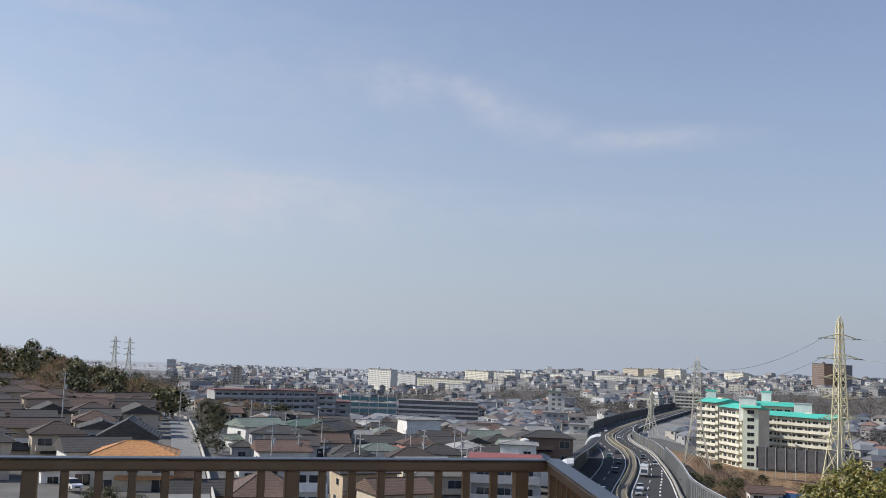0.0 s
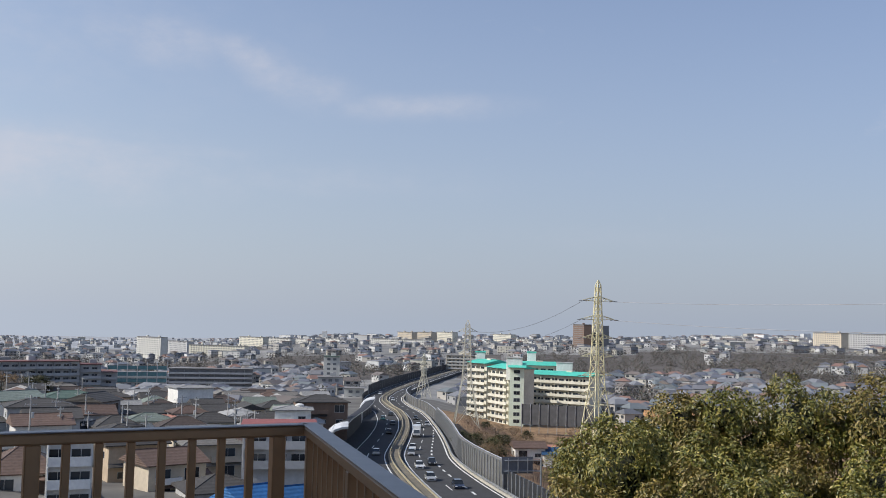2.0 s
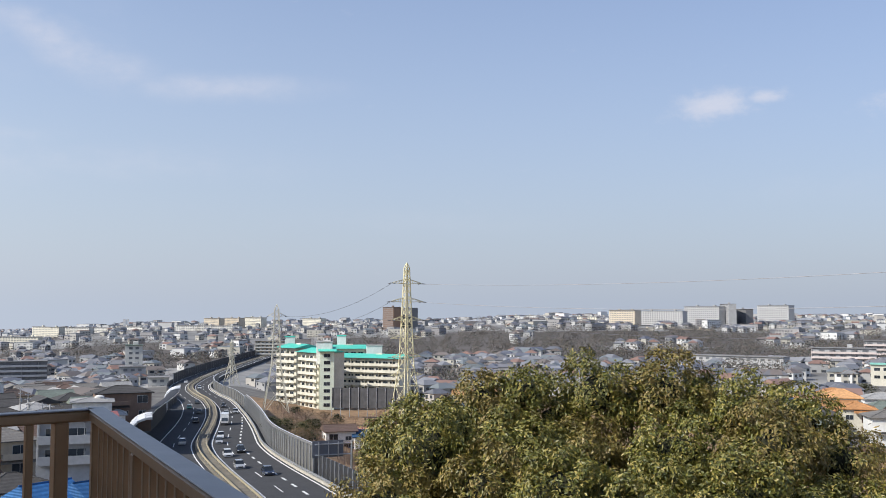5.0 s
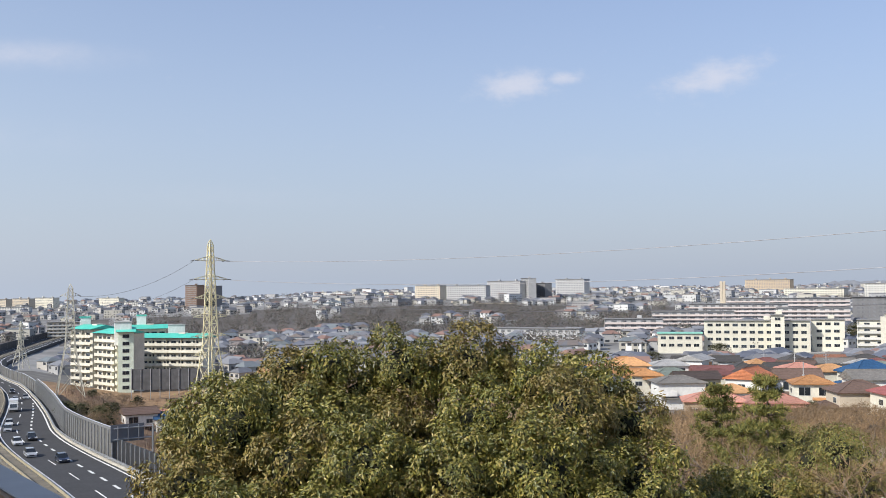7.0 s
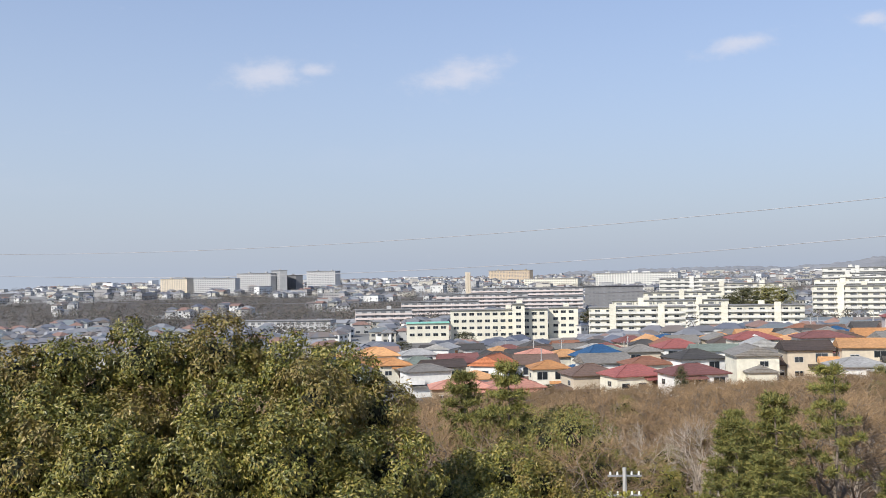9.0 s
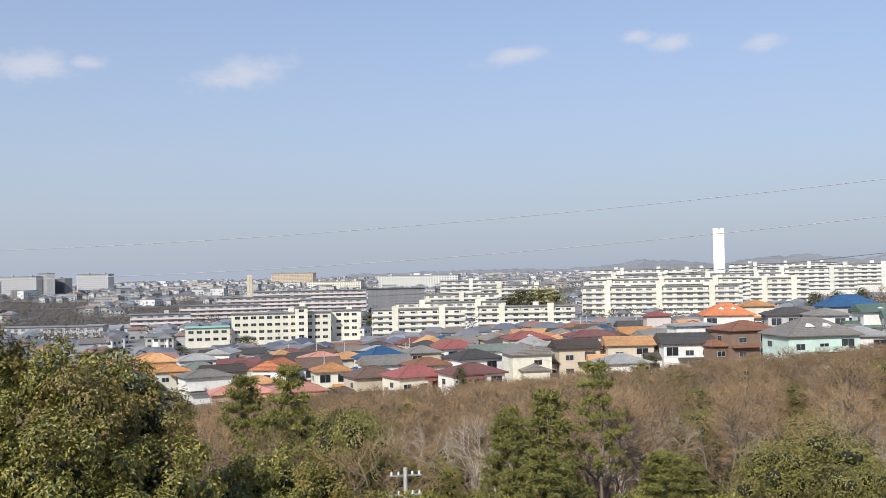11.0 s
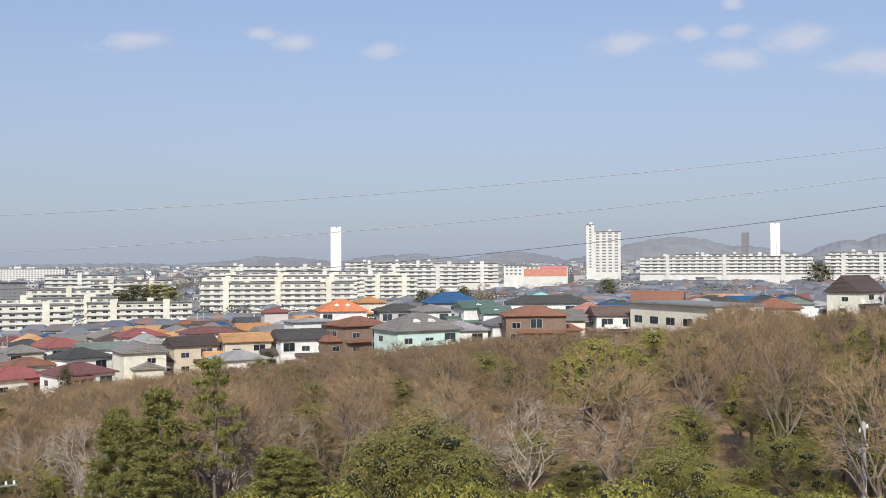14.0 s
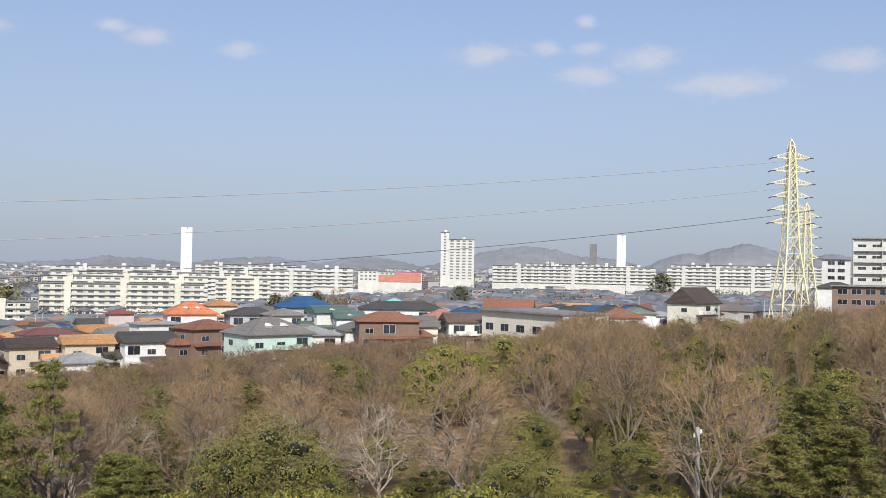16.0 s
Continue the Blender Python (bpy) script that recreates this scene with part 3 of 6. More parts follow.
def car(colour, m, tall=1.45, label=None):
    root = thing("car", m, label or colour + " car on the grey asphalt road", "car", "cars on the motorway")
    part("body", loft([(-2.1, 0.25), (-2.15, 0.55), (-2.05, 0.78), (-1.0, 0.92), (1.5, 0.95), (2.1, 0.88), (2.15, 0.5), (2.1, 0.25)], 0.86, 0.08), car_mat[colour], root)
    part("cabin", loft([(-1.15, 0.925), (-0.45, tall - 0.06), (-0.2, tall - 0.03), (1.2, tall - 0.03), (1.85, 0.955)], 0.79, 0.14), glass_mat, root, "dark glazed cabin")
    part("roof_panel", Shape().box(-0.63, -0.4, tall - 0.035, 0.63, 1.25, tall + 0.02, 0, 0.03), car_mat[colour], root)
    tm = Shape().tube((-0.1, 0, 0), (0.1, 0, 0), 0.31, 0.31, 12).mesh("wheel", tyre_mat)
    for x in (-0.76, 0.76):
        for y in (-1.3, 1.3):
            part("wheel", tm, None, root, m=Matrix.Translation((x, y, 0.31)))
    hm = Shape().box(-0.2, -0.03, -0.08, 0.2, 0.03, 0.08, 0, 0.02).mesh("headlight", lamp_mat)
    for x in (-0.58, 0.58):
        part("headlight", hm, None, root, m=Matrix.Translation((x, -2.11, 0.64)))
    part("grille", Shape().box(-0.4, -2.18, 0.38, 0.4, -2.12, 0.6, 0, 0.02), trim_mat, root)
    return root


def truck(m):
    root = thing("truck", m, "white box truck on the grey asphalt road", "truck", "cars on the motorway")
    part("cargo_box", Shape().box(-1.1, -1.2, 0.9, 1.1, 4.2, 3.1, 0, 0.06), car_mat["white"], root)
    part("cab", loft([(-3.0, 0.45), (-3.05, 1.3), (-2.75, 2.3), (-1.35, 2.35), (-1.3, 0.45)], 1.03, 0.1), car_mat["white"], root)
    part("windscreen", loft([(-3.075, 1.32), (-2.80, 2.2), (-2.74, 2.2), (-3.0, 1.32)], 0.88, 0.08), glass_mat, root)
    part("bumper", Shape().box(-1.0, -3.15, 0.35, 1.0, -2.95, 0.75, 0, 0.03), trim_mat, root)
    part("chassis", Shape().box(-0.5, -2.6, 0.5, 0.5, 4.0, 0.9), trim_mat, root)
    tm = Shape().tube((-0.13, 0, 0), (0.13, 0, 0), 0.42, 0.42, 12).mesh("wheel", tyre_mat)
    for x in (-0.88, 0.88):
        for y in (-2.2, 2.6):
            part("wheel", tm, None, root, m=Matrix.Translation((x, y, 0.42)))
    return root


def on_road(y, offset, back=False):
    i = road_index(y)
    turn = math.atan2(ROAD_T[i, 1], ROAD_T[i, 0]) - math.pi / 2
    f = (y - ROAD[i, 1]) / max(ROAD_T[i, 1], 0.2)
    x0, y0 = ROAD[i, 0] + ROAD_T[i, 0] * f, ROAD[i, 1] + ROAD_T[i, 1] * f
    return Matrix.Translation((x0 + ROAD_N[i, 0] * offset, y0 + ROAD_N[i, 1] * offset, ROAD[i, 2] + 0.012)) @ Matrix.Rotation(turn + (math.pi if back else 0), 4, "Z")


for y, o, c in ((172, 7.2, "navy"), (184, 3.9, "silver"), (205, 4.1, "white"), (212, 7.3, "black"), (234, 3.9, "silver"), (247, 4.0, "white"), (318, 4.0, "white"), (325, 7.0, "silver"), (352, 3.9, "dark grey"), (470, 4.0, "white")):
    car(c, on_road(y, o))
for y, o, c in ((233, -4.2, "silver"), (292, -4.3, "black"), (326, -4.2, "dark grey"), (348, -7.6, "teal"), (372, -4.2, "dark grey"), (520, -4.2, "white")):
    car(c, on_road(y, o, True), label=c + " car driving away on the shaded carriageway")
truck(on_road(285, 3.9))


# ---- pylons and lines ----
def beam(s, p, q, w):
    s.tube(p, q, w * 0.7, w * 0.7, 4, 0, False)


def pylon(m, tall, base, waist, waist_w, top_w, arms, mat, label, w=0.17, panels=8, draw_insulators=True, single=False):
    """A lattice tower: four legs, braces face by face, cross-arms as (height, half length)."""
    root = thing("pylon", m, label, "pylon", "transmission towers")

    def half(z):
        return base + (waist_w - base) * z / waist if z < waist else waist_w + (top_w - waist_w) * (z - waist) / (tall - waist)

    for sx in (-1, 1):
        for sy in (-1, 1):
            s = Shape()
            for z0, z1 in ((0, waist), (waist, tall - 1.5)):
                beam(s, (sx * half(z0), sy * half(z0), z0), (sx * half(z1), sy * half(z1), z1), w)
            beam(s, (sx * half(tall - 1.5), sy * half(tall - 1.5), tall - 1.5), (0, 0, tall), w * 0.8)
            part("leg", s, mat, root)
    zs = [0]
    while zs[-1] < tall - 3:
        zs.append(zs[-1] + max(1.9 * half(zs[-1]) * 1.15, 1.5))
    zs[-1] = tall - 1.5
    for face in range(4):
        s = Shape()
        rot = Matrix.Rotation(face * math.pi / 2, 3, "Z")
        for z0, z1 in zip(zs, zs[1:]):
            a, b = half(z0), half(z1)
            for p, q, thick in (((-a, -a, z0), (b, -b, z1), 0.42), ((a, -a, z0), (-b, -b, z1), 0.42), ((-b, -b, z1), (b, -b, z1), 0.38)):
                if single:
                    s = Shape()
                beam(s, rot @ Vector(p), rot @ Vector(q), w * thick)
                if single:
                    part("brace", s, mat, root)
        if not single:
            tagged(part("bracing", s, mat, root), kind="stuff")
    for z, reach in arms:
        for sx in (-1, 1):
            s = Shape()
            h0, h1 = half(z), half(z + 1.3)
            tip = Vector((sx * reach, 0, z + 0.25))
            for sy in (-1, 1):
                beam(s, (sx * h0, sy * h0, z), tip, w * 0.6)
                beam(s, (sx * h1, sy * h1, z + 1.3), tip, w * 0.5)
                for k in (0.35, 0.68):
                    lo = Vector((sx * h0, sy * h0, z)).lerp(tip, k)
                    hi = Vector((sx * h1, sy * h1, z + 1.3)).lerp(tip, k)
                    beam(s, lo, hi, w * 0.4)
            arm = part("cross_arm", s, mat, root)
            if draw_insulators:
                for sy in (-1, 1):
                    t = Shape()
                    for k in range(5):
                        t.tube(tip + Vector((0, sy * (0.3 + k * 0.32), -0.12 - 0.03 * k)), tip + Vector((0, sy * (0.5 + k * 0.32), -0.14 - 0.03 * k)), 0.13, 0.13, 6)
                    part("insulator", t, insulator_mat, arm)
    return root


def footing(az, d):
    x, y = polar(az, d)
    return x, y, ground(x, y) - 0.3


def stand(az, d, turn, dz=0.0):
    x, y, z = footing(az, d)
    return Matrix.Translation((x, y, z + dz)) @ Matrix.Rotation(radians(turn), 4, "Z")


P1, P2, P3, PR = (-21.37, 300), (-14.08, 345), (-11.65, 520), (-109.3, 225)


def tall_to(el, az, d):
    return height_at(el, d) - footing(az, d)[2]


h1, h2, h3, hr = tall_to(2.66, *P1), tall_to(0.26, *P2), tall_to(-1.65, *P3), tall_to(7.42, *PR)
arms1 = [(h1 - 6.3 - 5.45 * i, 5.9 if i % 2 else 5.5) for i in range(6)]
pylon(stand(*P1, 15), h1, 4.3, h1 * 0.42, 1.6, 0.5, arms1, pylon_mat, "tall cream painted lattice pylon with six cross-arm levels", 0.25, single=True)
pylon(stand(*P2, -10), h2, 4.2, h2 * 0.45, 1.5, 0.6, [(h2 - 4 - 3.8 * i, 3.0 + 0.4 * (i % 2)) for i in range(3)], pylon_grey_mat, "weathered grey lattice pylon beyond the motorway", 0.27)
pylon(stand(*P3, 20), h3, 3.0, h3 * 0.5, 0.9, 0.4, [(h3 - 3 - 3 * i, 2.6) for i in range(3)], pylon_grey_mat, "small grey lattice pylon by the motorway bend", 0.24)
armsr = [(hr - 4.2 - 2.75 * i, 4.0 + 0.25 * (i % 3)) for i in range(6)]
pylon(stand(*PR, 96), hr, 3.9, hr * 0.48, 1.35, 0.5, armsr, pylon_mat, "tall cream lattice pylon rising over the woods", 0.27, single=True)
pylon(stand(-110.1, 300, 96), tall_to(4.0, -110.1, 300), 3.4, 20, 1.2, 0.5, [(tall_to(4.0, -110.1, 300) - 4 - 2.9 * i, 3.6) for i in range(5)], pylon_mat, "second cream lattice pylon behind the first", 0.26)
for az, el in ((17.95, 0.25), (17.2, 0.2)):
    pylon(stand(az, 900, 30), tall_to(el, az, 900), 4.5, tall_to(el, az, 900) * 0.5, 1.4, 0.6, [(tall_to(el, az, 900) - 5 - 5 * i, 4.5) for i in range(3)], pylon_grey_mat,
          "distant grey lattice pylon on the ridge", 0.35, draw_insulators=False)


def cable(p, q, sag, r, mat, label):
    s = Shape()
    p, q = Vector(p), Vector(q)
    n = 28
    pts = [p.lerp(q, i / n) - Vector((0, 0, 4 * sag * (i / n) * (1 - i / n))) for i in range(n + 1)]
    across = (q - p).cross(Vector((0, 0, 1))).normalized() * r
    for c in pts:
        s.v += [tuple(c + across), tuple(c + Vector((0, 0, r))), tuple(c - across), tuple(c - Vector((0, 0, r)))]
    for i in range(n):
        s.f += [(4 * i + j, 4 * i + (j + 1) % 4, 4 * i + 4 + (j + 1) % 4, 4 * i + 4 + j) for j in range(4)]
    s.m = [0] * len(s.f)
    return tagged(new("power_line", s.mesh("power_line", mat)), label, "power line", "power lines")


m1, mr, m2 = stand(*P1, 15), stand(*PR, 96), stand(*P2, -10)
for k, (z, reach) in enumerate(arms1[:3]):
    zr, rr = armsr[min(2 * k, 5)]
    cable(m1 @ Vector((reach, 0.2, z)), mr @ Vector((-rr, 0, zr)), 7.5 + k, 0.055, bright_cable_mat if k < 2 else cable_mat, "thin overhead power line between the pylons")
for k, (z, reach) in enumerate(arms1[:2]):
    cable(m1 @ Vector((-reach, 0.2, z)), m2 @ Vector((2.8, 0, h2 - 4 - 3.8 * k)), 3.0, 0.05, cable_mat, "thin dark overhead power line between the pylons")


# ---- apartment slabs ----
def window_mesh(name, w, h, panes=2):
    s = Shape().box(-w / 2, -0.03, 0, w / 2, 0.06, h, 0)
    for i in range(panes):
        x0 = -w / 2 + 0.06 + i * (w - 0.06) / panes
        s.box(x0, -0.045, 0.06, x0 + (w - 0.06) / panes - 0.06, -0.028, h - 0.06, 1)
    return s.mesh(name, [frame_mat, glass_mat])


WIN = {(w, h): window_mesh("window", w, h) for w, h in ((1.7, 1.1), (2.4, 1.8), (0.8, 0.9), (2.6, 1.5))}


def window_row(length, bay, w, h):
    s = Shape()
    n = int(length / bay)
    x = -(n - 1) * bay / 2
    for i in range(n):
        s.box(x - w / 2, -0.05, 0, x + w / 2, 0.05, h, 0)
        x += bay
    return s


def slab(az0, az1, d, top_el, floors, wall, label, depth=11.0, turn=0.0, bay=3.6, style="balcony", near=True, rail="white", roof=None, d1=None, towers=0, floor_h=2.85, name="apartment_building"):
    """A block whose front runs from one bearing to another, d and d1 metres away; its parts are floors, balconies and windows."""
    wall, rail = ("block white" if q == "white" and d > 250 else q for q in (wall, rail))
    x0, y0 = polar(az0, d)
    x1, y1 = polar(az1, d1 or d)
    run = math.hypot(x1 - x0, y1 - y0)
    top = height_at(top_el, (d + (d1 or d)) / 2)
    tall = floors * floor_h + 0.5
    base = top - tall
    cx, cy = (x0 + x1) / 2, (y0 + y1) / 2
    g = min(ground(x0, y0), ground(x1, y1), ground(cx, cy))
    m = Matrix.Translation((cx, cy, base)) @ Matrix.Rotation(math.atan2(y1 - y0, x1 - x0), 4, "Z")
    root = thing(name, m, label, "apartment block" if "apartment" in name else name.replace("_", " "), "apartment blocks" if "apartment" in name else "")
    foot = min(g - base - 1.0, -0.5)
    part("wall", Shape().box(-run / 2, 0, foot, run / 2, depth, tall - 0.35), wall_mat[wall], root)
    part("roof", Shape().box(-run / 2 - 0.3, -0.9, tall - 0.35, run / 2 + 0.3, depth + 0.3, tall), roof or dark_concrete_mat, root)
    n = max(1, int(run / bay))
    fine = near
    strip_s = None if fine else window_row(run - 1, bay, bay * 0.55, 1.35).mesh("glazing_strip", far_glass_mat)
    if style == "balcony":
        rails = Shape().box(-run / 2 + 0.2, -1.25, 0.0, run / 2 - 0.2, -1.13, 1.05)
        rails.box(-run / 2 + 0.2, -1.25, -0.16, run / 2 - 0.2, 0.0, 0.0)
        k = 0.0
        while k <= run - 0.4:
            rails.box(-run / 2 + 0.2 + k, -1.12, 0.0, -run / 2 + 0.32 + k, -0.02, floor_h - 0.2)
            k += bay * 2
        rails = rails.mesh("balcony", wall_mat[rail])
    for fl in range(floors):
        z = fl * floor_h
        if style == "balcony":
            part("balcony", rails, None, root, m=Matrix.Translation((0, 0, z)))
        if fine:
            wm = WIN[(2.4, 1.8)] if style == "balcony" else WIN[(2.6, 1.5)]
            for i in range(n):
                part("window", wm, None, root, m=Matrix.Translation((-run / 2 + bay * (i + 0.5) + (run - n * bay) / 2, -0.02, z + (0.15 if style == "balcony" else 0.85))))
        else:
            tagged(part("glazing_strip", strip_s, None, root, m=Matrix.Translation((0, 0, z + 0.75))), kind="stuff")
    for i in range(towers):
        x = -run / 2 + run * (i + 0.5) / towers
        part("stair_tower", Shape().box(x - 1.6, -1.45, foot, x + 1.6, -0.004, tall + 1.4), wall_mat[wall], root)
    for i in range(max(1, int(run / 30)) if floors > 3 else 0):
        x = -run / 2 + run * (i + 0.6) / max(1, int(run / 30))
        part("roof_hut", Shape().box(x - 1.5, depth * 0.4, tall, x + 1.5, depth * 0.4 + 3, tall + 1.9, 0, 0.1), wall_mat[wall], root)
    return root


# ---- the green-roofed estate beyond the motorway ----
def estate_wing(az0, az1, d, d1, top_el, floors, label, gable=False, depth=12.0, style="balcony", roof_rise=1.6, wall="cream"):
    r = slab(az0, az1, d, top_el, floors, wall, label, depth, style=style, bay=3.4, rail="cream", d1=d1, roof=concrete_mat)
    x0, y0 = polar(az0, d)
    x1, y1 = polar(az1, d1)
    run = math.hypot(x1 - x0, y1 - y0)
    tall = floors * 2.85 + 0.5
    s = Shape()
    o = 0.9
    v = [(-run / 2 - o, -o - 1, tall), (run / 2 + o, -o - 1, tall), (run / 2 + o, depth + o, tall), (-run / 2 - o, depth + o, tall),
         (-run / 2 - o, depth / 2, tall + roof_rise), (run / 2 + o, depth / 2, tall + roof_rise)]
    s.add(v, [(0, 1, 5, 4), (2, 3, 4, 5), (1, 2, 5), (3, 0, 4), (3, 2, 1, 0)])
    part("pitched_roof", s, teal_mat, r, "bright teal metal roof")
    return r


estate_wing(-14.2, -15.2, 446, 436, -2.15, 12, "white apartment tower with balconies and a teal roof")
estate_wing(-15.4, -16.45, 432, 418, -2.4, 11, "white apartment wing stepping down with a teal roof")
estate_wing(-16.5, -17.3, 414, 414, -2.35, 11, "pale green apartment gable end with a teal roof", style="plain", wall="pale green")
estate_wing(-17.5, -20.95, 454, 440, -2.72, 9, "long white apartment slab with balconies and a teal roof")
estate_wing(-16.9, -19.0, 470, 470, -2.2, 10, "white apartment wing behind with a teal roof")
for az0, az1, el, d in ((-14.55, -15.1, -1.55, 452), (-16.3, -17.2, -1.85, 416), (-19.1, -20.0, -2.05, 461), (-17.45, -17.95, -1.5, 478)):
    x, y = polar((az0 + az1) / 2, d)
    w = d * radians(az0 - az1)
    z = height_at(el, d)
    hut = thing("roof_tower", Matrix.Translation((x, y, z)) @ Matrix.Rotation(radians((az0 + az1) / 2), 4, "Z"), "white lift tower on the apartment roof", "roof tower")
    part("wall", Shape().box(-w / 2, 0, -9, w / 2, 6, 0, 0, 0.1), wall_mat["white"], hut)
    part("parapet", Shape().box(-w / 2 - 0.2, -0.2, 0.004, w / 2 + 0.2, 6.2, 0.35), teal_mat if el > -1.7 else concrete_mat, hut)
# sheeted ball-game fence in front of the slab
x0, y0 = polar(-17.2, 385)
x1, y1 = polar(-21.2, 380)
fz = height_at(-5.6, 380)
fence = thing("sheeted_fence", Matrix.Translation((x0, y0, fz)) @ Matrix.Rotation(math.atan2(y1 - y0, x1 - x0), 4, "Z"), "tall dark grey sheeted fence on steel posts", "fence")
fl = math.hypot(x1 - x0, y1 - y0)
for k in range(8):
    part("sheet", Shape().box(k * fl / 8 + 0.1, 0, 0.3, (k + 1) * fl / 8 - 0.1, 0.08, 7.8), net_mat, fence)
    part("post", Shape().tube((k * fl / 8, -0.2, -3), (k * fl / 8, -0.2, 8.2), 0.14, 0.14, 6), steel_mat, fence)

# ---- apartment rows, school and towers of the town ----
slab(12.6, 7.0, 455, -2.42, 5, "grey", "long grey apartment block with a dark red roof", roof=roof_mat["dark red"], near=True, d1=470, rail="grey")
slab(7.0, 5.9, 472, -2.55, 4, "grey", "grey apartment wing with a dark red roof", roof=roof_mat["dark red"], rail="grey")
slab(5.9, 5.1, 480, -2.95, 3, "grey", "low grey apartment wing with a dark red roof", roof=roof_mat["dark red"], rail="grey")
slab(2.4, -2.1, 640, -2.73, 5, "dark grey", "long dark grey apartment block", near=False, rail="grey", bay=4.5)
slab(5.6, 2.5, 660, -2.95, 4, "grey", "grey apartment block behind green netting", near=False, rail="white", bay=4.5)
slab(-6.0, -6.9, 620, -1.95, 9, "white", "pale apartment tower with a green gabled roof", style="plain", near=False, roof=roof_mat["green"])
slab(-5.7, -7.1, 560, -3.1, 5, "grey", "grey office block with strip windows", style="plain", near=False)
slab(-7.2, -8.3, 520, -3.7, 3, "white", "low white building with a pale roof", style="plain", near=False)
slab(-12.9, -14.9, 900, -1.75, 8, "beige", "beige apartment block on the slope", near=False)
slab(-11.9, -13.4, 560, -4.05, 3, "pink", "pink walled apartment house with a red roof", near=False, roof=roof_mat["salmon"])
slab(11.75, 11.15, 1050, -1.22, 11, "beige", "tall tan concrete tower without windows", style="none", near=False, depth=8, name="concrete_tower")
slab(15.2, 14.7, 2400, -0.92, 14, "grey", "distant grey high-rise tower", style="plain", near=False, name="high_rise", depth=20)
for a0, a1, d, el, fl, w, lb in ((4.15, 2.9, 1500, -1.05, 9, "white", "white high-rise block in the distance"), (2.5, 1.5, 1600, -1.25, 7, "grey", "grey mid-rise block in the distance"),
                                 (1.4, -1.6, 1500, -1.45, 6, "cream", "row of cream apartment blocks"), (-1.3, -2.6, 1800, -0.95, 8, "cream", "cream apartment block on the skyline"),
                                 (-2.6, -4.1, 1800, -0.98, 8, "white", "white apartment slab on the skyline"), (-4.2, -5.4, 1800, -1.0, 7, "white", "white apartment slab on the skyline"),
                                 (-5.5, -6.9, 1850, -0.95, 7, "white", "white apartment slab on the skyline"), (-8.6, -12.0, 1700, -0.9, 7, "white", "long white apartment slab on the skyline"),
                                 (-10.1, -10.9, 1900, -0.5, 9, "beige", "pale apartment tower on the skyline"), (-11.2, -12.0, 1900, -0.48, 9, "beige", "pale apartment tower on the skyline"),
                                 (-12.3, -13.2, 1900, -0.45, 9, "cream", "cream apartment tower on the skyline"), (-15.5, -16.5, 1900, -0.5, 9, "cream", "cream apartment tower on the skyline"),
                                 (-16.8, -19.2, 1800, -0.75, 7, "white", "white apartment slab on the skyline"), (-20.0, -20.6, 1500, 0.15, 12, "brown", "red brick high-rise on the skyline"),
                                 (-20.6, -21.6, 1520, 0.1, 12, "dark grey", "dark high-rise on the skyline"), (-27.0, -30.2, 2100, -0.3, 6, "white", "white apartment slab on the skyline"),
                                 (-30.6, -32.6, 1900, -0.35, 8, "cream", "cream apartment block on the skyline"), (-32.75, -34.15, 1500, 0.0, 8, "beige", "beige glazed apartment block on the skyline"), (-34.2, -36.75, 1520, -0.02, 7, "grey", "long grey glazed apartment block on the skyline"),
                                 (-36.85, -38.7, 1550, 0.22, 8, "grey", "grey stepped apartment block on the skyline"), (-38.75, -39.2, 1540, 0.36, 10, "grey", "slim grey lift tower on the skyline"), (-39.25, -40.1, 1560, 0.08, 7, "dark grey", "dark grey stepped apartment wing on the skyline"), (-40.7, -42.3, 1700, 0.28, 9, "grey", "beige apartment tower on the skyline"),
                                 (-35.9, -39.0, 1200, -1.55, 5, "grey", "grey blue apartment block in the valley"), (-33.9, -38.2, 1350, -1.0, 6, "beige", "beige apartment block below the skyline"),
                                 (-36.7, -42.0, 640, -2.45, 3, "grey", "long low grey school building", ),
                                 (-51.0, -53.3, 2100, 0.15, 9, "tan", "tan building on the distant ridge"), (-57.0, -61.5, 1500, -0.1, 7, "white", "white office blocks in the distance"),
                                 (-53.0, -56.0, 1600, -0.35, 5, "cream", "cream apartment slab in the distance")):
    slab(a0, a1, d, el, fl, w, lb, near=False, style="plain", bay=4.2, d1=d * 0.965)
# pink-balconied rows
for a0, a1, d, el, fl in ((-43.4, -46.6, 640, -1.95, 5), (-46.0, -50.4, 720, -1.55, 5), (-48.0, -53.2, 790, -1.15, 5), (-52.6, -56.3, 740, -1.35, 5), (-50.0, -56.3, 860, -0.85, 5)):
    slab(a0, a1, d, el, fl, "grey", "grey brown apartment row with pale pink balconies", rail="pink", near=False, bay=6.0)
slab(-56.4, -59.6, 780, -0.82, 7, "dark grey", "dark sheeted apartment block under repair", style="plain", near=False, roof=net_mat)
# school: main block with stair tower, annex and gym
slab(-48.8, -54.3, 520, -2.05, 4, "cream", "cream school building with rows of windows", style="plain", bay=4.0, floor_h=3.5, near=True, name="school")
slab(-54.35, -56.0, 528, -1.98, 4, "cream", "cream school wing with a blank end wall", style="plain", bay=4.0, floor_h=3.5, near=True, name="school")
slab(-52.3, -53.0, 514, -1.75, 5, "cream", "cream stair tower of the school", style="none", near=True, floor_h=3.2, depth=6, name="stair_block")
slab(-46.3, -48.7, 515, -2.75, 2, "cream", "cream gymnasium with a pale green roof", style="plain", bay=4.0, near=True, roof=roof_mat["mint"], floor_h=3.6, name="gymnasium")
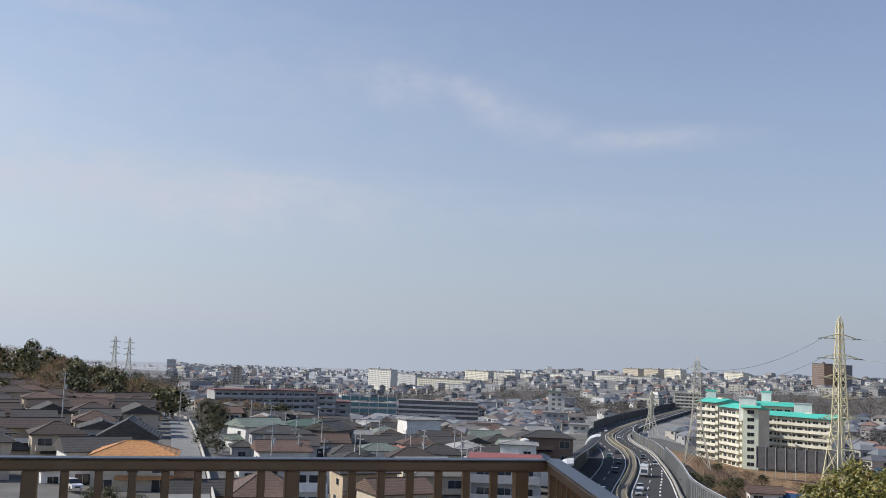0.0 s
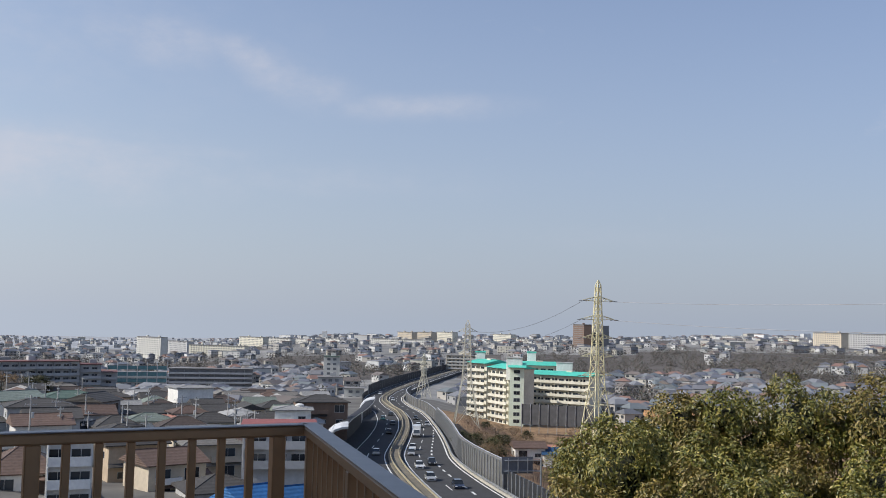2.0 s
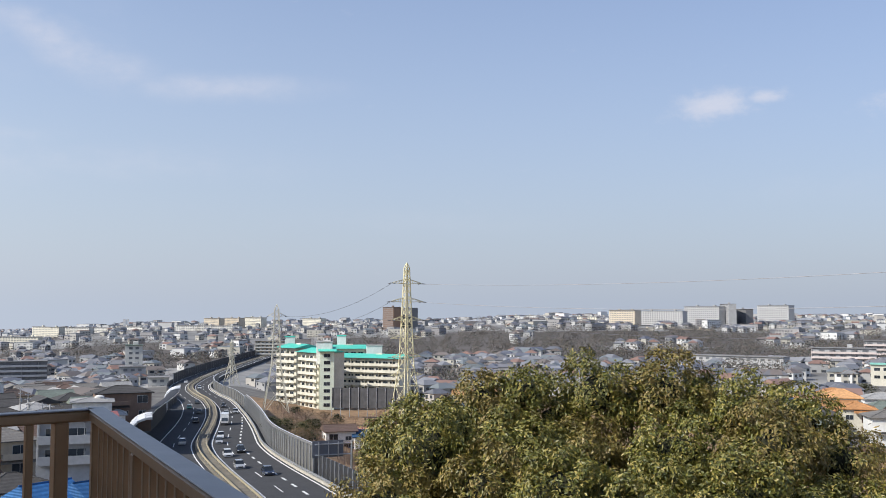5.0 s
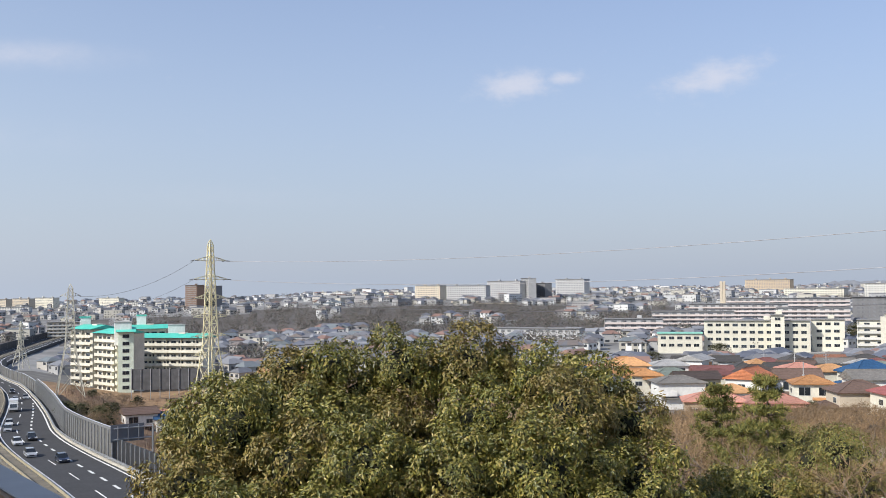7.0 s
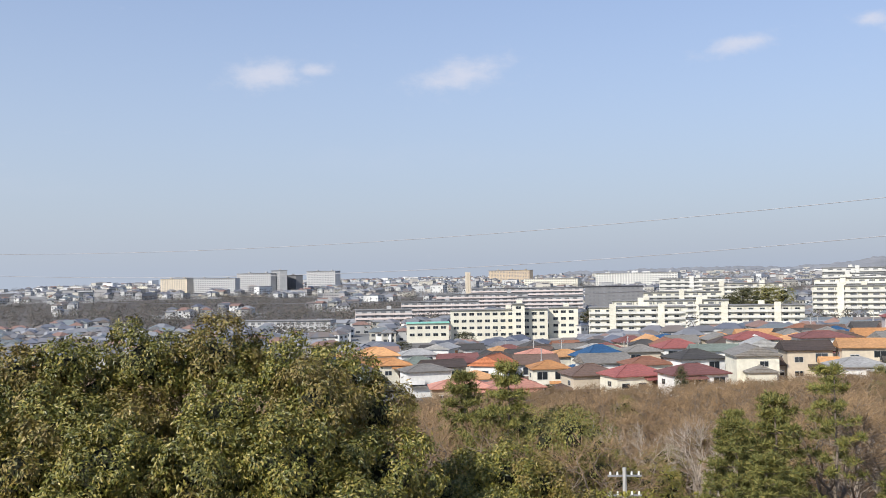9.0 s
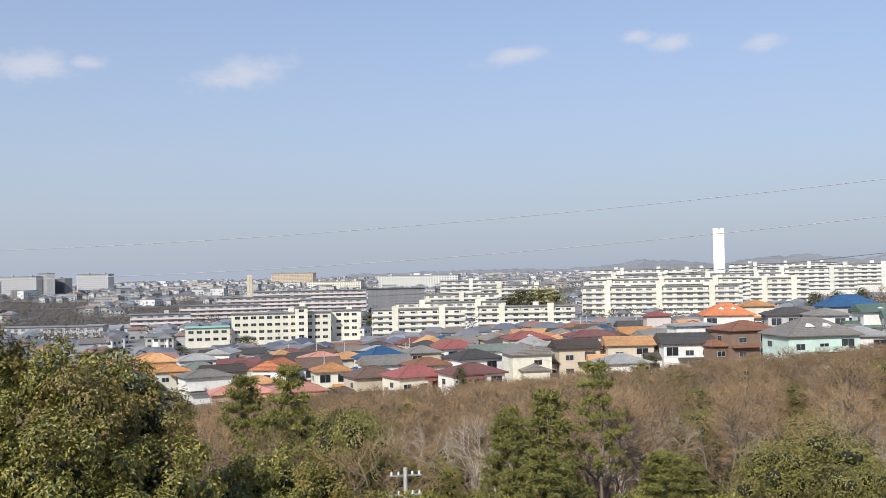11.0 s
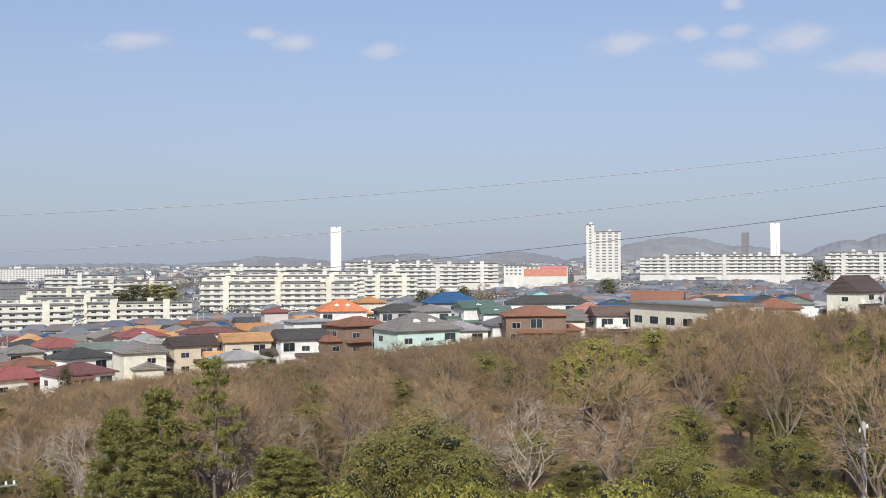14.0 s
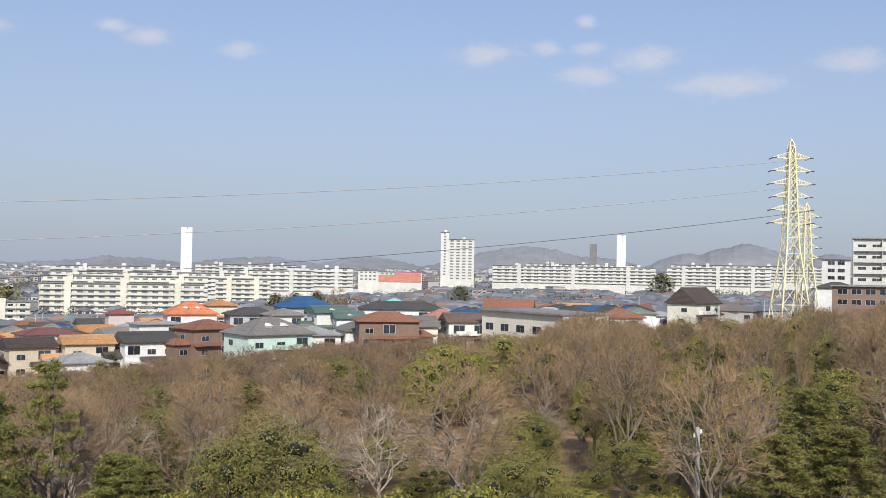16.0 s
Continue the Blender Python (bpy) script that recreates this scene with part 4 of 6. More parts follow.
# white five-storey rows
WHITE = "white five-storey apartment row with balconies"
for a0, a1, d, el, tw in ((-56.6, -61.9, 500, -2.0, 2), (-57.9, -64.2, 560, -1.65, 2), (-59.6, -63.8, 640, -1.2, 1), (-62.6, -68.1, 520, -1.95, 2), (-62.8, -67.0, 690, -0.75, 2), (-60.5, -64.0, 760, -0.45, 1),
                          (-68.5, -77.0, 560, -0.95, 3), (-68.6, -77.2, 640, -0.55, 3), (-69.0, -79.2, 720, -0.3, 4), (-77.6, -80.6, 640, -0.6, 2), (-78.0, -83.0, 760, -0.1, 2), (-81.5, -85.2, 800, 0.1, 2),
                          (-93.1, -102.2, 900, 0.42, 3), (-102.8, -108.3, 880, 0.45, 3), (-95.0, -101.0, 1050, 0.55, 2), (-103.0, -111.0, 1000, 0.62, 2), (-69.0, -76.0, 850, 0.0, 2), (-76.5, -82.0, 950, 0.2, 2)):
    slab(a0, a1, d, el, 5, "cream" if d < 700 else "white", WHITE, bay=5.4 if d < 700 else 6.5, near=d < 545, towers=tw)
# towers
for az0, az1, d, el, nm, lb in ((-75.7, -76.3, 830, 2.17, "water_tower", "slim white concrete tower with vertical grooves"), (-100.05, -100.55, 1000, 2.2, "water_tower", "slim white concrete tower"),
                                (-49.67, -49.97, 900, 0.08, "chimney", "slim yellow concrete chimney"), (-5.85, -6.15, 1900, -0.55, "chimney", "slim pale chimney on the skyline"), (-59.0, -59.35, 1500, 0.0, "chimney", "small pale concrete chimney in town"),
                                (-98.55, -98.95, 1500, 1.7, "high_rise", "distant dark grey high-rise")):
    x, y = polar((az0 + az1) / 2, d)
    w = d * radians(az0 - az1)
    z = height_at(el, d)
    g = ground(x, y) - 1
    t = thing(nm, Matrix.Translation((x, y, g)) @ Matrix.Rotation(radians((az0 + az1) / 2), 4, "Z"), lb, nm.replace("_", " "))
    mat = wall_mat["beige"] if "yellow" in lb else wall_mat["dark grey"] if "dark" in lb else wall_mat["white"]
    for k in (-1, 1):
        part("shaft", Shape().box(-w / 2 if k < 0 else 0.12 * w, 0, 0, 0.0 if k < 0 else w / 2, w, z - g, 0, 0.15), mat, t)
    part("core", Shape().box(-w * 0.05, 0.35, 0, w * 0.2, w - 0.4, z - g - 1.0), mat, t)
# fourteen-storey block with a stair tower
hb = slab(-90.55, -92.05, 1000, 1.85, 14, "white", "white fourteen-storey apartment tower", style="plain", near=False, bay=6.0)
slab(-90.15, -90.6, 996, 2.25, 15, "white", "white stair tower of the high apartment block", style="none", near=False, depth=8, name="stair_block")
# shopping centre
slab(-85.5, -87.1, 840, 0.0, 3, "white", "white shopping centre wing", style="none", near=False, depth=30, name="shop")
mall = slab(-86.6, -89.1, 835, -0.05, 3, "white", "shopping centre with an orange red band", style="none", near=False, depth=30, name="shop")
band = material("shop_orange", (0.46, 0.19, 0.13), 0.6, vary=0.1)
part("coloured_band", Shape().box(-17.5, -0.4, 0.3, 17.5, -0.1, 6.2), band, mall, "orange red facade band")
part("sign_panel", Shape().box(-4.0, -0.5, 6.4, 17.5, -0.12, 8.8), material("shop_pink", (0.55, 0.17, 0.2), 0.5, vary=0.1), mall, "pink sign panel")
# clinic at the wood's edge
slab(-112.4, -117.5, 330, 2.15, 5, "white", "white clinic building with strip balconies", near=True, bay=4.0, floor_h=3.4, name="clinic")
slab(-110.9, -112.3, 420, 1.05, 3, "white", "white building beside the clinic", style="plain", near=True, name="office")
slab(-111.4, -114.5, 300, -0.35, 2, "brown", "brown brick hall below the clinic", style="plain", near=True, name="hall")


# ---- houses ----
def hip_roof(w, d, rise, over, gable=False, thick=0.18):
    s = Shape()
    a, b = w / 2 + over, d / 2 + over
    ridge = a - (0.0 if gable else min(b, a * 0.92))
    v = [(-a, -b, 0), (a, -b, 0), (a, b, 0), (-a, b, 0), (-a, -b, thick), (a, -b, thick), (a, b, thick), (-a, b, thick), (-ridge, 0, rise + thick), (ridge, 0, rise + thick)]
    f = [(3, 2, 1, 0), (0, 1, 5, 4), (1, 2, 6, 5), (2, 3, 7, 6), (3, 0, 4, 7), (4, 5, 9, 8), (6, 7, 8, 9)]
    f += [(5, 6, 9), (7, 4, 8)]
    s.add(v, f)
    # ridge and hip caps
    if gable:
        s.tube((-ridge, 0, rise + thick), (ridge, 0, rise + thick), 0.13, 0.13, 5)
    else:
        if ridge > 0.2:
            s.tube((-ridge, 0, rise + thick), (ridge, 0, rise + thick), 0.13, 0.13, 5)
        for sx in (-1, 1):
            for sy in (-1, 1):
                s.tube((sx * ridge, 0, rise + thick), (sx * a, sy * b, thick), 0.09, 0.09, 5)
    return s


def house(az, d, w, dep, turn, roof="grey", wall="white", storeys=2, gable=False, rise=None, over=0.6, dormers=0, porch=True, top_el=None, label=None, group="houses of the town"):
    """A house with plinth, walls, roof, windows, a door, a balcony and a lean-to; turn is the heading of its front, in degrees from facing the terrace."""
    x, y = polar(az, d)
    g = ground(x, y)
    if top_el is not None:
        rise0 = rise or dep * 0.2
        g = height_at(top_el, d) - (storeys * 2.75 + 0.5 + rise0)
    m = Matrix.Translation((x, y, g)) @ Matrix.Rotation(radians(az + turn), 4, "Z")
    kind = "gabled" if gable else "hipped"
    root = thing("house", m, label or "%s-walled %s with a %s %s roof" % (wall, "small bungalow" if storeys == 1 else "two-storey house", roof, kind), "house", group)
    tall = storeys * 2.75 + 0.3
    rise = rise or dep * 0.2
    body = Shape().box(-w / 2, -dep / 2, -3.0, w / 2, dep / 2, tall)
    if gable:
        body.add([(-w / 2, -dep / 2, tall), (-w / 2, dep / 2, tall), (-w / 2, 0, tall + rise * dep / (dep + 2 * over)), (w / 2, -dep / 2, tall), (w / 2, dep / 2, tall), (w / 2, 0, tall + rise * dep / (dep + 2 * over))],
                 [(0, 1, 2), (3, 5, 4)])
    part("wall", body, wall_mat[wall], root)
    part("roof", hip_roof(w, dep, rise, over, gable), roof_mat[roof], root, m=Matrix.Translation((0, 0, tall)))
    rng = random.Random(int(az * 91 + d * 7))
    if d < 310:
        for fl in range(storeys):
            n = max(2, int(w / 3.4))
            for i in range(n):
                if rng.random() < 0.2:
                    continue
                wm = WIN[(1.7, 1.1)] if rng.random() < 0.5 else WIN[(2.4, 1.8)] if w / n > 2.7 else WIN[(1.7, 1.1)]
                part("window", wm, None, root, m=Matrix.Translation((-w / 2 + w * (i + 0.5) / n, -dep / 2 - 0.012, fl * 2.75 + 0.75)))
            for sx in ((-1, 1) if turn < 0 else (-1,)):
                if rng.random() < 0.9:
                    part("window", WIN[(1.7, 1.1)], None, root, m=Matrix.Translation((sx * (w / 2 + 0.012), rng.uniform(-0.2, 0.2) * dep, fl * 2.75 + 0.95)) @ Matrix.Rotation(sx * math.pi / 2, 4, "Z"))
        if storeys == 2 and rng.random() < 0.5:
            bw = w * rng.uniform(0.3, 0.6)
            bx = rng.uniform(-0.5, 0.5) * (w - bw)
            b = Shape().box(bx - bw / 2, -dep / 2 - 1.1, 3.16, bx + bw / 2, -dep / 2 - 0.004, 3.28).box(bx - bw / 2, -dep / 2 - 1.1, 3.28, bx + bw / 2, -dep / 2 - 1.0, 4.1)
            b.box(bx - bw / 2, -dep / 2 - 1.0, 3.28, bx - bw / 2 + 0.1, -dep / 2 - 0.004, 4.1).box(bx + bw / 2 - 0.1, -dep / 2 - 1.0, 3.28, bx + bw / 2, -dep / 2 - 0.004, 4.1)
            part("balcony", b, wall_mat["white" if rng.random() < 0.5 else wall], root)
        if storeys == 2 and w > 7:
            side = rng.choice((-1, 1))
            ww, wd = w * rng.uniform(0.28, 0.42), dep * rng.uniform(0.55, 0.8)
            wx, wy = side * (w / 2 + ww / 2 - 0.3), rng.uniform(-0.15, 0.15) * dep
            part("wing", Shape().box(wx - ww / 2, wy - wd / 2, -3.0, wx + ww / 2, wy + wd / 2, 2.8), wall_mat[wall], root)
            part("wing_roof", hip_roof(ww, wd, wd * 0.2, 0.45, gable), roof_mat[roof], root, m=Matrix.Translation((wx, wy, 2.8)))
            part("window", WIN[(1.7, 1.1)], None, root, m=Matrix.Translation((wx, wy - wd / 2 - 0.012, 0.85)))
            sk = w * rng.uniform(0.5, 0.95)
            sx = rng.choice((-1, 1)) * (w - sk) / 2
            part("skirt_roof", Shape().add([(sx - sk / 2, -dep / 2 - 0.95, 2.72), (sx + sk / 2, -dep / 2 - 0.95, 2.72), (sx + sk / 2, -dep / 2 - 0.006, 3.15), (sx - sk / 2, -dep / 2 - 0.006, 3.15),
                                            (sx - sk / 2, -dep / 2 - 0.95, 2.60), (sx + sk / 2, -dep / 2 - 0.95, 2.60), (sx + sk / 2, -dep / 2 - 0.006, 2.60), (sx - sk / 2, -dep / 2 - 0.006, 2.60)],
                                           [(0, 1, 2, 3), (7, 6, 5, 4), (4, 5, 1, 0), (5, 6, 2, 1), (7, 4, 0, 3)]), roof_mat[roof], root)
        if porch and storeys == 1:
            lw, ld = w * rng.uniform(0.35, 0.6), 1.6
            lx = rng.choice((-1, 1)) * (w - lw) / 2 * 0.8
            s = Shape().add([(lx - lw / 2, -dep / 2 - ld, 2.35), (lx + lw / 2, -dep / 2 - ld, 2.35), (lx + lw / 2, -dep / 2 - 0.01, 2.72), (lx - lw / 2, -dep / 2 - 0.01, 2.72),
                             (lx - lw / 2, -dep / 2 - ld, 2.48), (lx + lw / 2, -dep / 2 - ld, 2.48), (lx + lw / 2, -dep / 2 - 0.01, 2.86), (lx - lw / 2, -dep / 2 - 0.01, 2.86)],
                            [(3, 2, 1, 0), (4, 5, 6, 7), (0, 1, 5, 4), (1, 2, 6, 5), (2, 3, 7, 6), (3, 0, 4, 7)])
            part("porch_roof", s, roof_mat[roof], root)
            part("door", Shape().box(lx - 0.45, -dep / 2 - 0.06, 0.1, lx + 0.45, -dep / 2 - 0.008, 2.1, 0, 0.02), door_mat, root)
    for i in range(dormers):
        dx = (i - (dormers - 1) / 2) * w * 0.24
        s = Shape().box(dx - 0.6, -dep * 0.33, tall + rise * 0.18, dx + 0.6, 0, tall + rise * 0.55)
        s.add([(dx - 0.75, -dep * 0.35, tall + rise * 0.55), (dx + 0.75, -dep * 0.35, tall + rise * 0.55), (dx, -dep * 0.35, tall + rise * 0.75),
               (dx - 0.75, 0, tall + rise * 0.55), (dx + 0.75, 0, tall + rise * 0.55), (dx, 0, tall + rise * 0.75)], [(0, 1, 2), (0, 2, 5, 3), (1, 4, 5, 2)])
        part("dormer", s, wall_mat["white"], root, "white dormer window")
    return root


HOUSES = []


def put(az, d, w, dep, *args, **kw):
    x, y = polar(az, d)
    d, k = (d * 1.25, 0.9) if az < -42 and d < 300 else (d * 1.35, 1.0) if az > -8 and d < 260 else (d, 0.9)
    x, y = polar(az, d)
    w, dep = w * k, dep * k
    if "rise" in kw:
        kw["rise"] *= 0.78
    HOUSES.append((x, y, max(w, dep) * 0.6))
    return house(az, d, w, dep, *args, **kw)


# houses that can be told apart, nearest to the wood first
put(-80.6, 152, 14.5, 11, 28, "grey", "mint", dormers=2, rise=3.6, top_el=-2.75, label="pale green house with a grey hipped roof and two white dormers")
put(-77.2, 168, 11, 9, 30, "rust", "brown", top_el=-2.9)
put(-87.2, 160, 13, 9, 8, "rust", "brown", top_el=-2.35, label="brown brick house with a rust tiled roof")
put(-90.3, 178, 12, 11, 5, "salmon", "beige", top_el=-2.15, rise=3.2, label="beige house with a pale orange pyramid roof")
put(-83.9, 190, 9, 8, 20, "green", "white", gable=True, top_el=-2.05, label="white gabled house with a dark green roof", dormers=1)
put(-85.0, 186, 7, 8, 10, "green", "white", gable=True, top_el=-2.35, dormers=1)
put(-82.5, 215, 15, 10, 15, "blue", "grey", top_el=-1.55, rise=3.4, label="grey house with a broad blue roof")
put(-81.4, 200, 9, 8, 20, "grey", "white", top_el=-2.25)
put(-79.6, 205, 13, 9, 12, "dark grey", "grey", top_el=-2.2)
put(-76.3, 205, 13, 10, 8, "vermilion", "white", dormers=2, rise=3.4, top_el=-1.95, label="white house with a vermilion hipped roof and two dormers")
put(-77.9, 235, 9, 8, 12, "orange", "cream", top_el=-1.8)
put(-72.5, 182, 8, 8, 25, "grey", "cream", gable=True, top_el=-3.35, label="cream house with twin grey gables")
put(-70.6, 160, 10, 8, 20, "light grey", "white", storeys=1, top_el=-4.7)
put(-72.6, 250, 8, 7, 10, "red", "pink", top_el=-2.35, label="salmon pink house with a red roof")
put(-74.6, 178, 11, 7, 20, "light grey", "white", storeys=2, rise=0.5, top_el=-3.0, label="white flat-roofed two-storey house")
put(-68.9, 190, 12, 8, 18, "dark red", "white", top_el=-3.35, rise=1.6, label="white house with a dark red roof")
put(-65.4, 205, 12, 9, 15, "red", "cream", dormers=1, top_el=-3.4)
put(-66.0, 180, 10, 9, 24, "grey", "beige", top_el=-4.25)
put(-62.3, 176, 11, 9, 28, "dark grey", "white", top_el=-4.35, rise=2.2, label="white house with a dark grey hipped roof")
put(-61.4, 205, 11, 9, 20, "red", "white", top_el=-3.8, rise=2.4)
put(-62.2, 160, 12, 9, 24, "dark red", "white", top_el=-5.15, storeys=1)
put(-59.0, 165, 12, 9, 26, "red", "cream", top_el=-5.2, rise=2.4, storeys=1, label="cream bungalow with a bright red roof")
put(-57.1, 195, 11.5, 9, 30, "blue", "cream", rise=3.2, top_el=-4.1, label="cream house with a bright blue hipped roof")
put(-56.6, 172, 11, 9, 20, "brown", "beige", top_el=-5.15, rise=2.6)
put(-59.4, 200, 9, 8, 15, "grey", "beige", top_el=-4.1)
put(-59.7, 176, 10, 8, 20, "rust", "cream", top_el=-4.75)
put(-54.3, 185, 9, 8, 10, "orange", "cream", top_el=-4.95, rise=2.0)
put(-53.7, 205, 10, 8, 15, "salmon", "white", top_el=-4.3)
put(-55.2, 205, 10, 8, 20, "tan", "cream", top_el=-4.35)
put(-51.2, 190, 10, 9, 70, "vermilion", "white", gable=True, top_el=-4.6, rise=2.8, label="white gabled house with an orange roof")
put(-50.2, 178, 9, 8, 15, "tan", "white", top_el=-5.5)
put(-52.3, 165, 12, 9, 12, "salmon", "beige", top_el=-5.9, storeys=1)
put(-49.3, 165, 13, 8, 5, "salmon", "tan", top_el=-5.95, storeys=1)
put(-44.8, 215, 10, 8, 5, "tan", "cream", top_el=-4.1, rise=2.4)
put(-45.6, 200, 8, 7, 5, "orange", "cream", top_el=-4.75, storeys=1)
put(-46.9, 225, 11, 8, 10, "light grey", "white", top_el=-4.2)
put(-48.3, 235, 10, 8, 70, "light grey", "white", gable=True, top_el=-3.9)
put(-94.1, 205, 13, 9, -5, "rust", "cream", gable=True, top_el=-1.5, rise=2.6, label="cream house with an orange brown gabled roof")
put(-88.0, 215, 24, 10, 5, "dark grey", "white", rise=2.4, top_el=-1.75, label="long white terrace with a dark grey roof")
put(-87.6, 250, 9, 9, 0, "mint", "cream", rise=2.0, top_el=-1.6, label="cream house with a mint green roof")
put(-104.3, 215, 14, 9, 62, "dark brown", "cream", gable=True, rise=5.0, top_el=-0.65, label="cream house with steep dark brown gables")
put(-102.5, 222, 7, 6, 0, "light grey", "white", storeys=1, top_el=-2.0)
put(-111.6, 265, 12, 9, -10, "dark grey", "white", top_el=-0.2, label="white house with a dark grey roof by the clinic")
# long low grey building at the wood's edge
slab(-92.6, -97.2, 205, -2.15, 1, "cream", "low cream building with a blank wall", style="plain", near=True, d1=185, bay=5.0, floor_h=4.6, name="hall")
# houses close below the terrace
put(18.6, 128, 10, 9, 12, "dark grey", "white", gable=True, top_el=-5.1, label="white gabled house with a dark grey roof")
put(16.5, 122, 12, 9, -4, "orange", "beige", top_el=-5.3, rise=2.4, label="house with an orange ribbed tile roof")
put(16.9, 140, 9, 10, 86, "dark grey", "grey", gable=True, rise=4.2, top_el=-4.05, label="grey gabled house with a steep dark roof")
put(12.8, 118, 11, 9, 12, "dark grey", "beige", gable=True, top_el=-7.3)
put(9.6, 112, 9.5, 12, 4, "brown", "white", top_el=-6.8, rise=3.6, gable=False, storeys=1, label="house with a broad brown tiled roof")
slab(8.4, 6.1, 138, -6.4, 3, "white", "small white apartment house with balconies", depth=8, bay=2.7, near=True, rail="white")
put(2.4, 118, 9, 9, 25, "brown", "beige", gable=True, top_el=-7.0)
put(-0.5, 110, 10, 9, 15, "dark grey", "grey", top_el=-8.4)
put(-2.2, 84, 5, 5, 35, "bright blue", "white", top_el=-9.0, gable=True, rise=1.8, label="house with a bright blue metal roof")
put(-4.9, 84, 5, 5, 30, "bright blue", "white", top_el=-9.0, gable=True, rise=1.8, label="house with a bright blue metal roof")
slab(-1.7, -5.7, 152, -5.75, 2, "grey", "grey walled flats with a red edged flat roof", depth=8, bay=3.0, near=True, rail="grey", roof=roof_mat["red"])
put(10.2, 190, 11, 9, 30, "grey green", "white", gable=True, top_el=-3.95)
put(8.9, 172, 13, 9, 6, "dark grey", "grey", top_el=-4.35, rise=1.8)
put(7.4, 205, 14, 10, 8, "green", "white", top_el=-3.95, rise=2.0)
put(6.2, 190, 9, 9, 60, "dark grey", "dark grey", gable=True, top_el=-4.05)
put(2.6, 180, 12, 9, 5, "salmon", "cream", top_el=-5.25, rise=1.6)
put(1.2, 235, 11, 9, 20, "light grey", "white", rise=0.6, top_el=-3.65)
put(-5.9, 185, 12, 9, 8, "dark grey", "brown", top_el=-4.1, rise=1.8)
put(-4.4, 172, 8, 7, 0, "light grey", "white", rise=0.9, top_el=-4.7)
for az, d, w, el, r, t in ((-17.6, 290, 9, -6.4, "brown", 10), (-18.4, 285, 8, -6.6, "salmon", 15), (-19.2, 282, 9, -6.7, "blue", 10), (-20.0, 284, 8, -6.7, "brown", 12), (-20.7, 280, 7, -6.3, "dark red", 80),
                           (-24.2, 300, 12, -5.1, "blue", 8), (-25.3, 330, 16, -4.5, "tan", 5)):
    # down the slope to where the ground carries it
    while d > 150 and ground(*polar(az, d)) + 5.0 > height_at(el, d):
        d -= 4
    put(az, d, w, 8, t, r, "white", gable=True, top_el=el)


def streets(az0, az1, d0, d1, row, plot, turn, roofs, walls, seed, keep=0.9):
    """Houses along streets that follow the contour: rows at even distances, plots side by side."""
    rng = random.Random(seed)
    d = d0
    while d < d1:
        az = az0 - rng.uniform(0, 1.5)
        while az > az1:
            w, dep = rng.uniform(8.0, 10.6), rng.uniform(7.0, 8.6)
            dd = d + rng.uniform(-2.5, 2.5)
            x, y = polar(az, dd)
            lx, ly = polar(14.0, dd)
            free = not any((x - a) ** 2 + (y - b) ** 2 < (r + 4.4) ** 2 for a, b, r in HOUSES) and np.hypot(ROAD[:, 0] - x, ROAD[:, 1] - y).min() > 27
            if free and rng.random() < keep and not (dd < 480 and math.hypot(x - lx, y - ly) < 9):
                HOUSES.append((x, y, max(w, dep) * 0.6))
                house(az, dd, w, dep, turn + rng.choice((0, 0, 0, 90)) + rng.uniform(-5, 5), rng.choice(roofs), rng.choice(walls), gable=rng.random() < 0.45, rise=dep * rng.uniform(0.17, 0.26))
            az -= math.degrees((plot + rng.uniform(-1, 1.5)) / d)
        d += row


streets(25, 14.8, 178, 385, 18, 11.5, 6, ["dark grey", "brown", "dark brown", "dark brown", "dark grey"], ["beige", "grey", "tan", "beige"], 11)
streets(13.0, -8, 152, 352, 19, 12.0, 12, ["dark grey", "grey", "dark brown", "grey green", "brown", "light grey", "dark grey", "dark grey"], ["white", "beige", "grey", "cream", "tan", "grey"], 12, 0.92)
streets(13.0, -6.6, 364, 470, 19, 12.5, 12, ["dark grey", "grey", "dark brown", "light grey", "brown", "grey"], ["white", "grey", "cream", "tan"], 14, 0.9)
streets(-42, -101.5, 212, 352, 16.0, 10.2, 14, ["dark grey", "grey", "brown", "light grey", "dark grey", "grey", "dark brown", "grey green", "dark grey", "grey", "light grey", "brown", "orange", "dark red", "tan", "rust", "blue", "salmon"], ["white", "cream", "beige", "white", "white"], 13, 0.92)

# ---- trees ----
def leaf_cloud(points, normals, length, width, seed, droop=0.5):
    """One leaf (a folded diamond) at each point, facing outward and hanging a little."""
    rng = np.random.default_rng(seed)
    n = len(points)
    nrm = normals + rng.normal(0, 0.38, (n, 3))
    nrm /= np.linalg.norm(nrm, axis=1)[:, None]
    tip = rng.normal(0, 0.7, (n, 3)) + normals * 0.5 + np.array([0, 0, -droop])
    tip -= nrm * (tip * nrm).sum(1)[:, None]
    tip /= np.linalg.norm(tip, axis=1)[:, None] + 1e-9
    side = np.cross(nrm, tip)
    ln = (length * rng.uniform(0.7, 1.25, n))[:, None]
    wd = (width * rng.uniform(0.7, 1.25, n))[:, None]
    v = np.stack([points, points + tip * ln * 0.45 + side * wd * 0.5 + nrm * wd * 0.15, points + tip * ln, points + tip * ln * 0.45 - side * wd * 0.5 + nrm * wd * 0.15], 1)
    f = np.arange(4 * n).reshape(n, 4)
    return v.reshape(-1, 3), f


def mesh_of(name, v, f, mats, mat_index=None):
    me = bpy.data.meshes.new(name)
    me.from_pydata([tuple(p) for p in v.tolist()], [], [tuple(q) for q in (f if isinstance(f, list) else f.tolist())])
    for m in mats:
        me.materials.append(m)
    if mat_index is not None:
        me.polygons.foreach_set("material_index", mat_index)
    me.update()
    return me


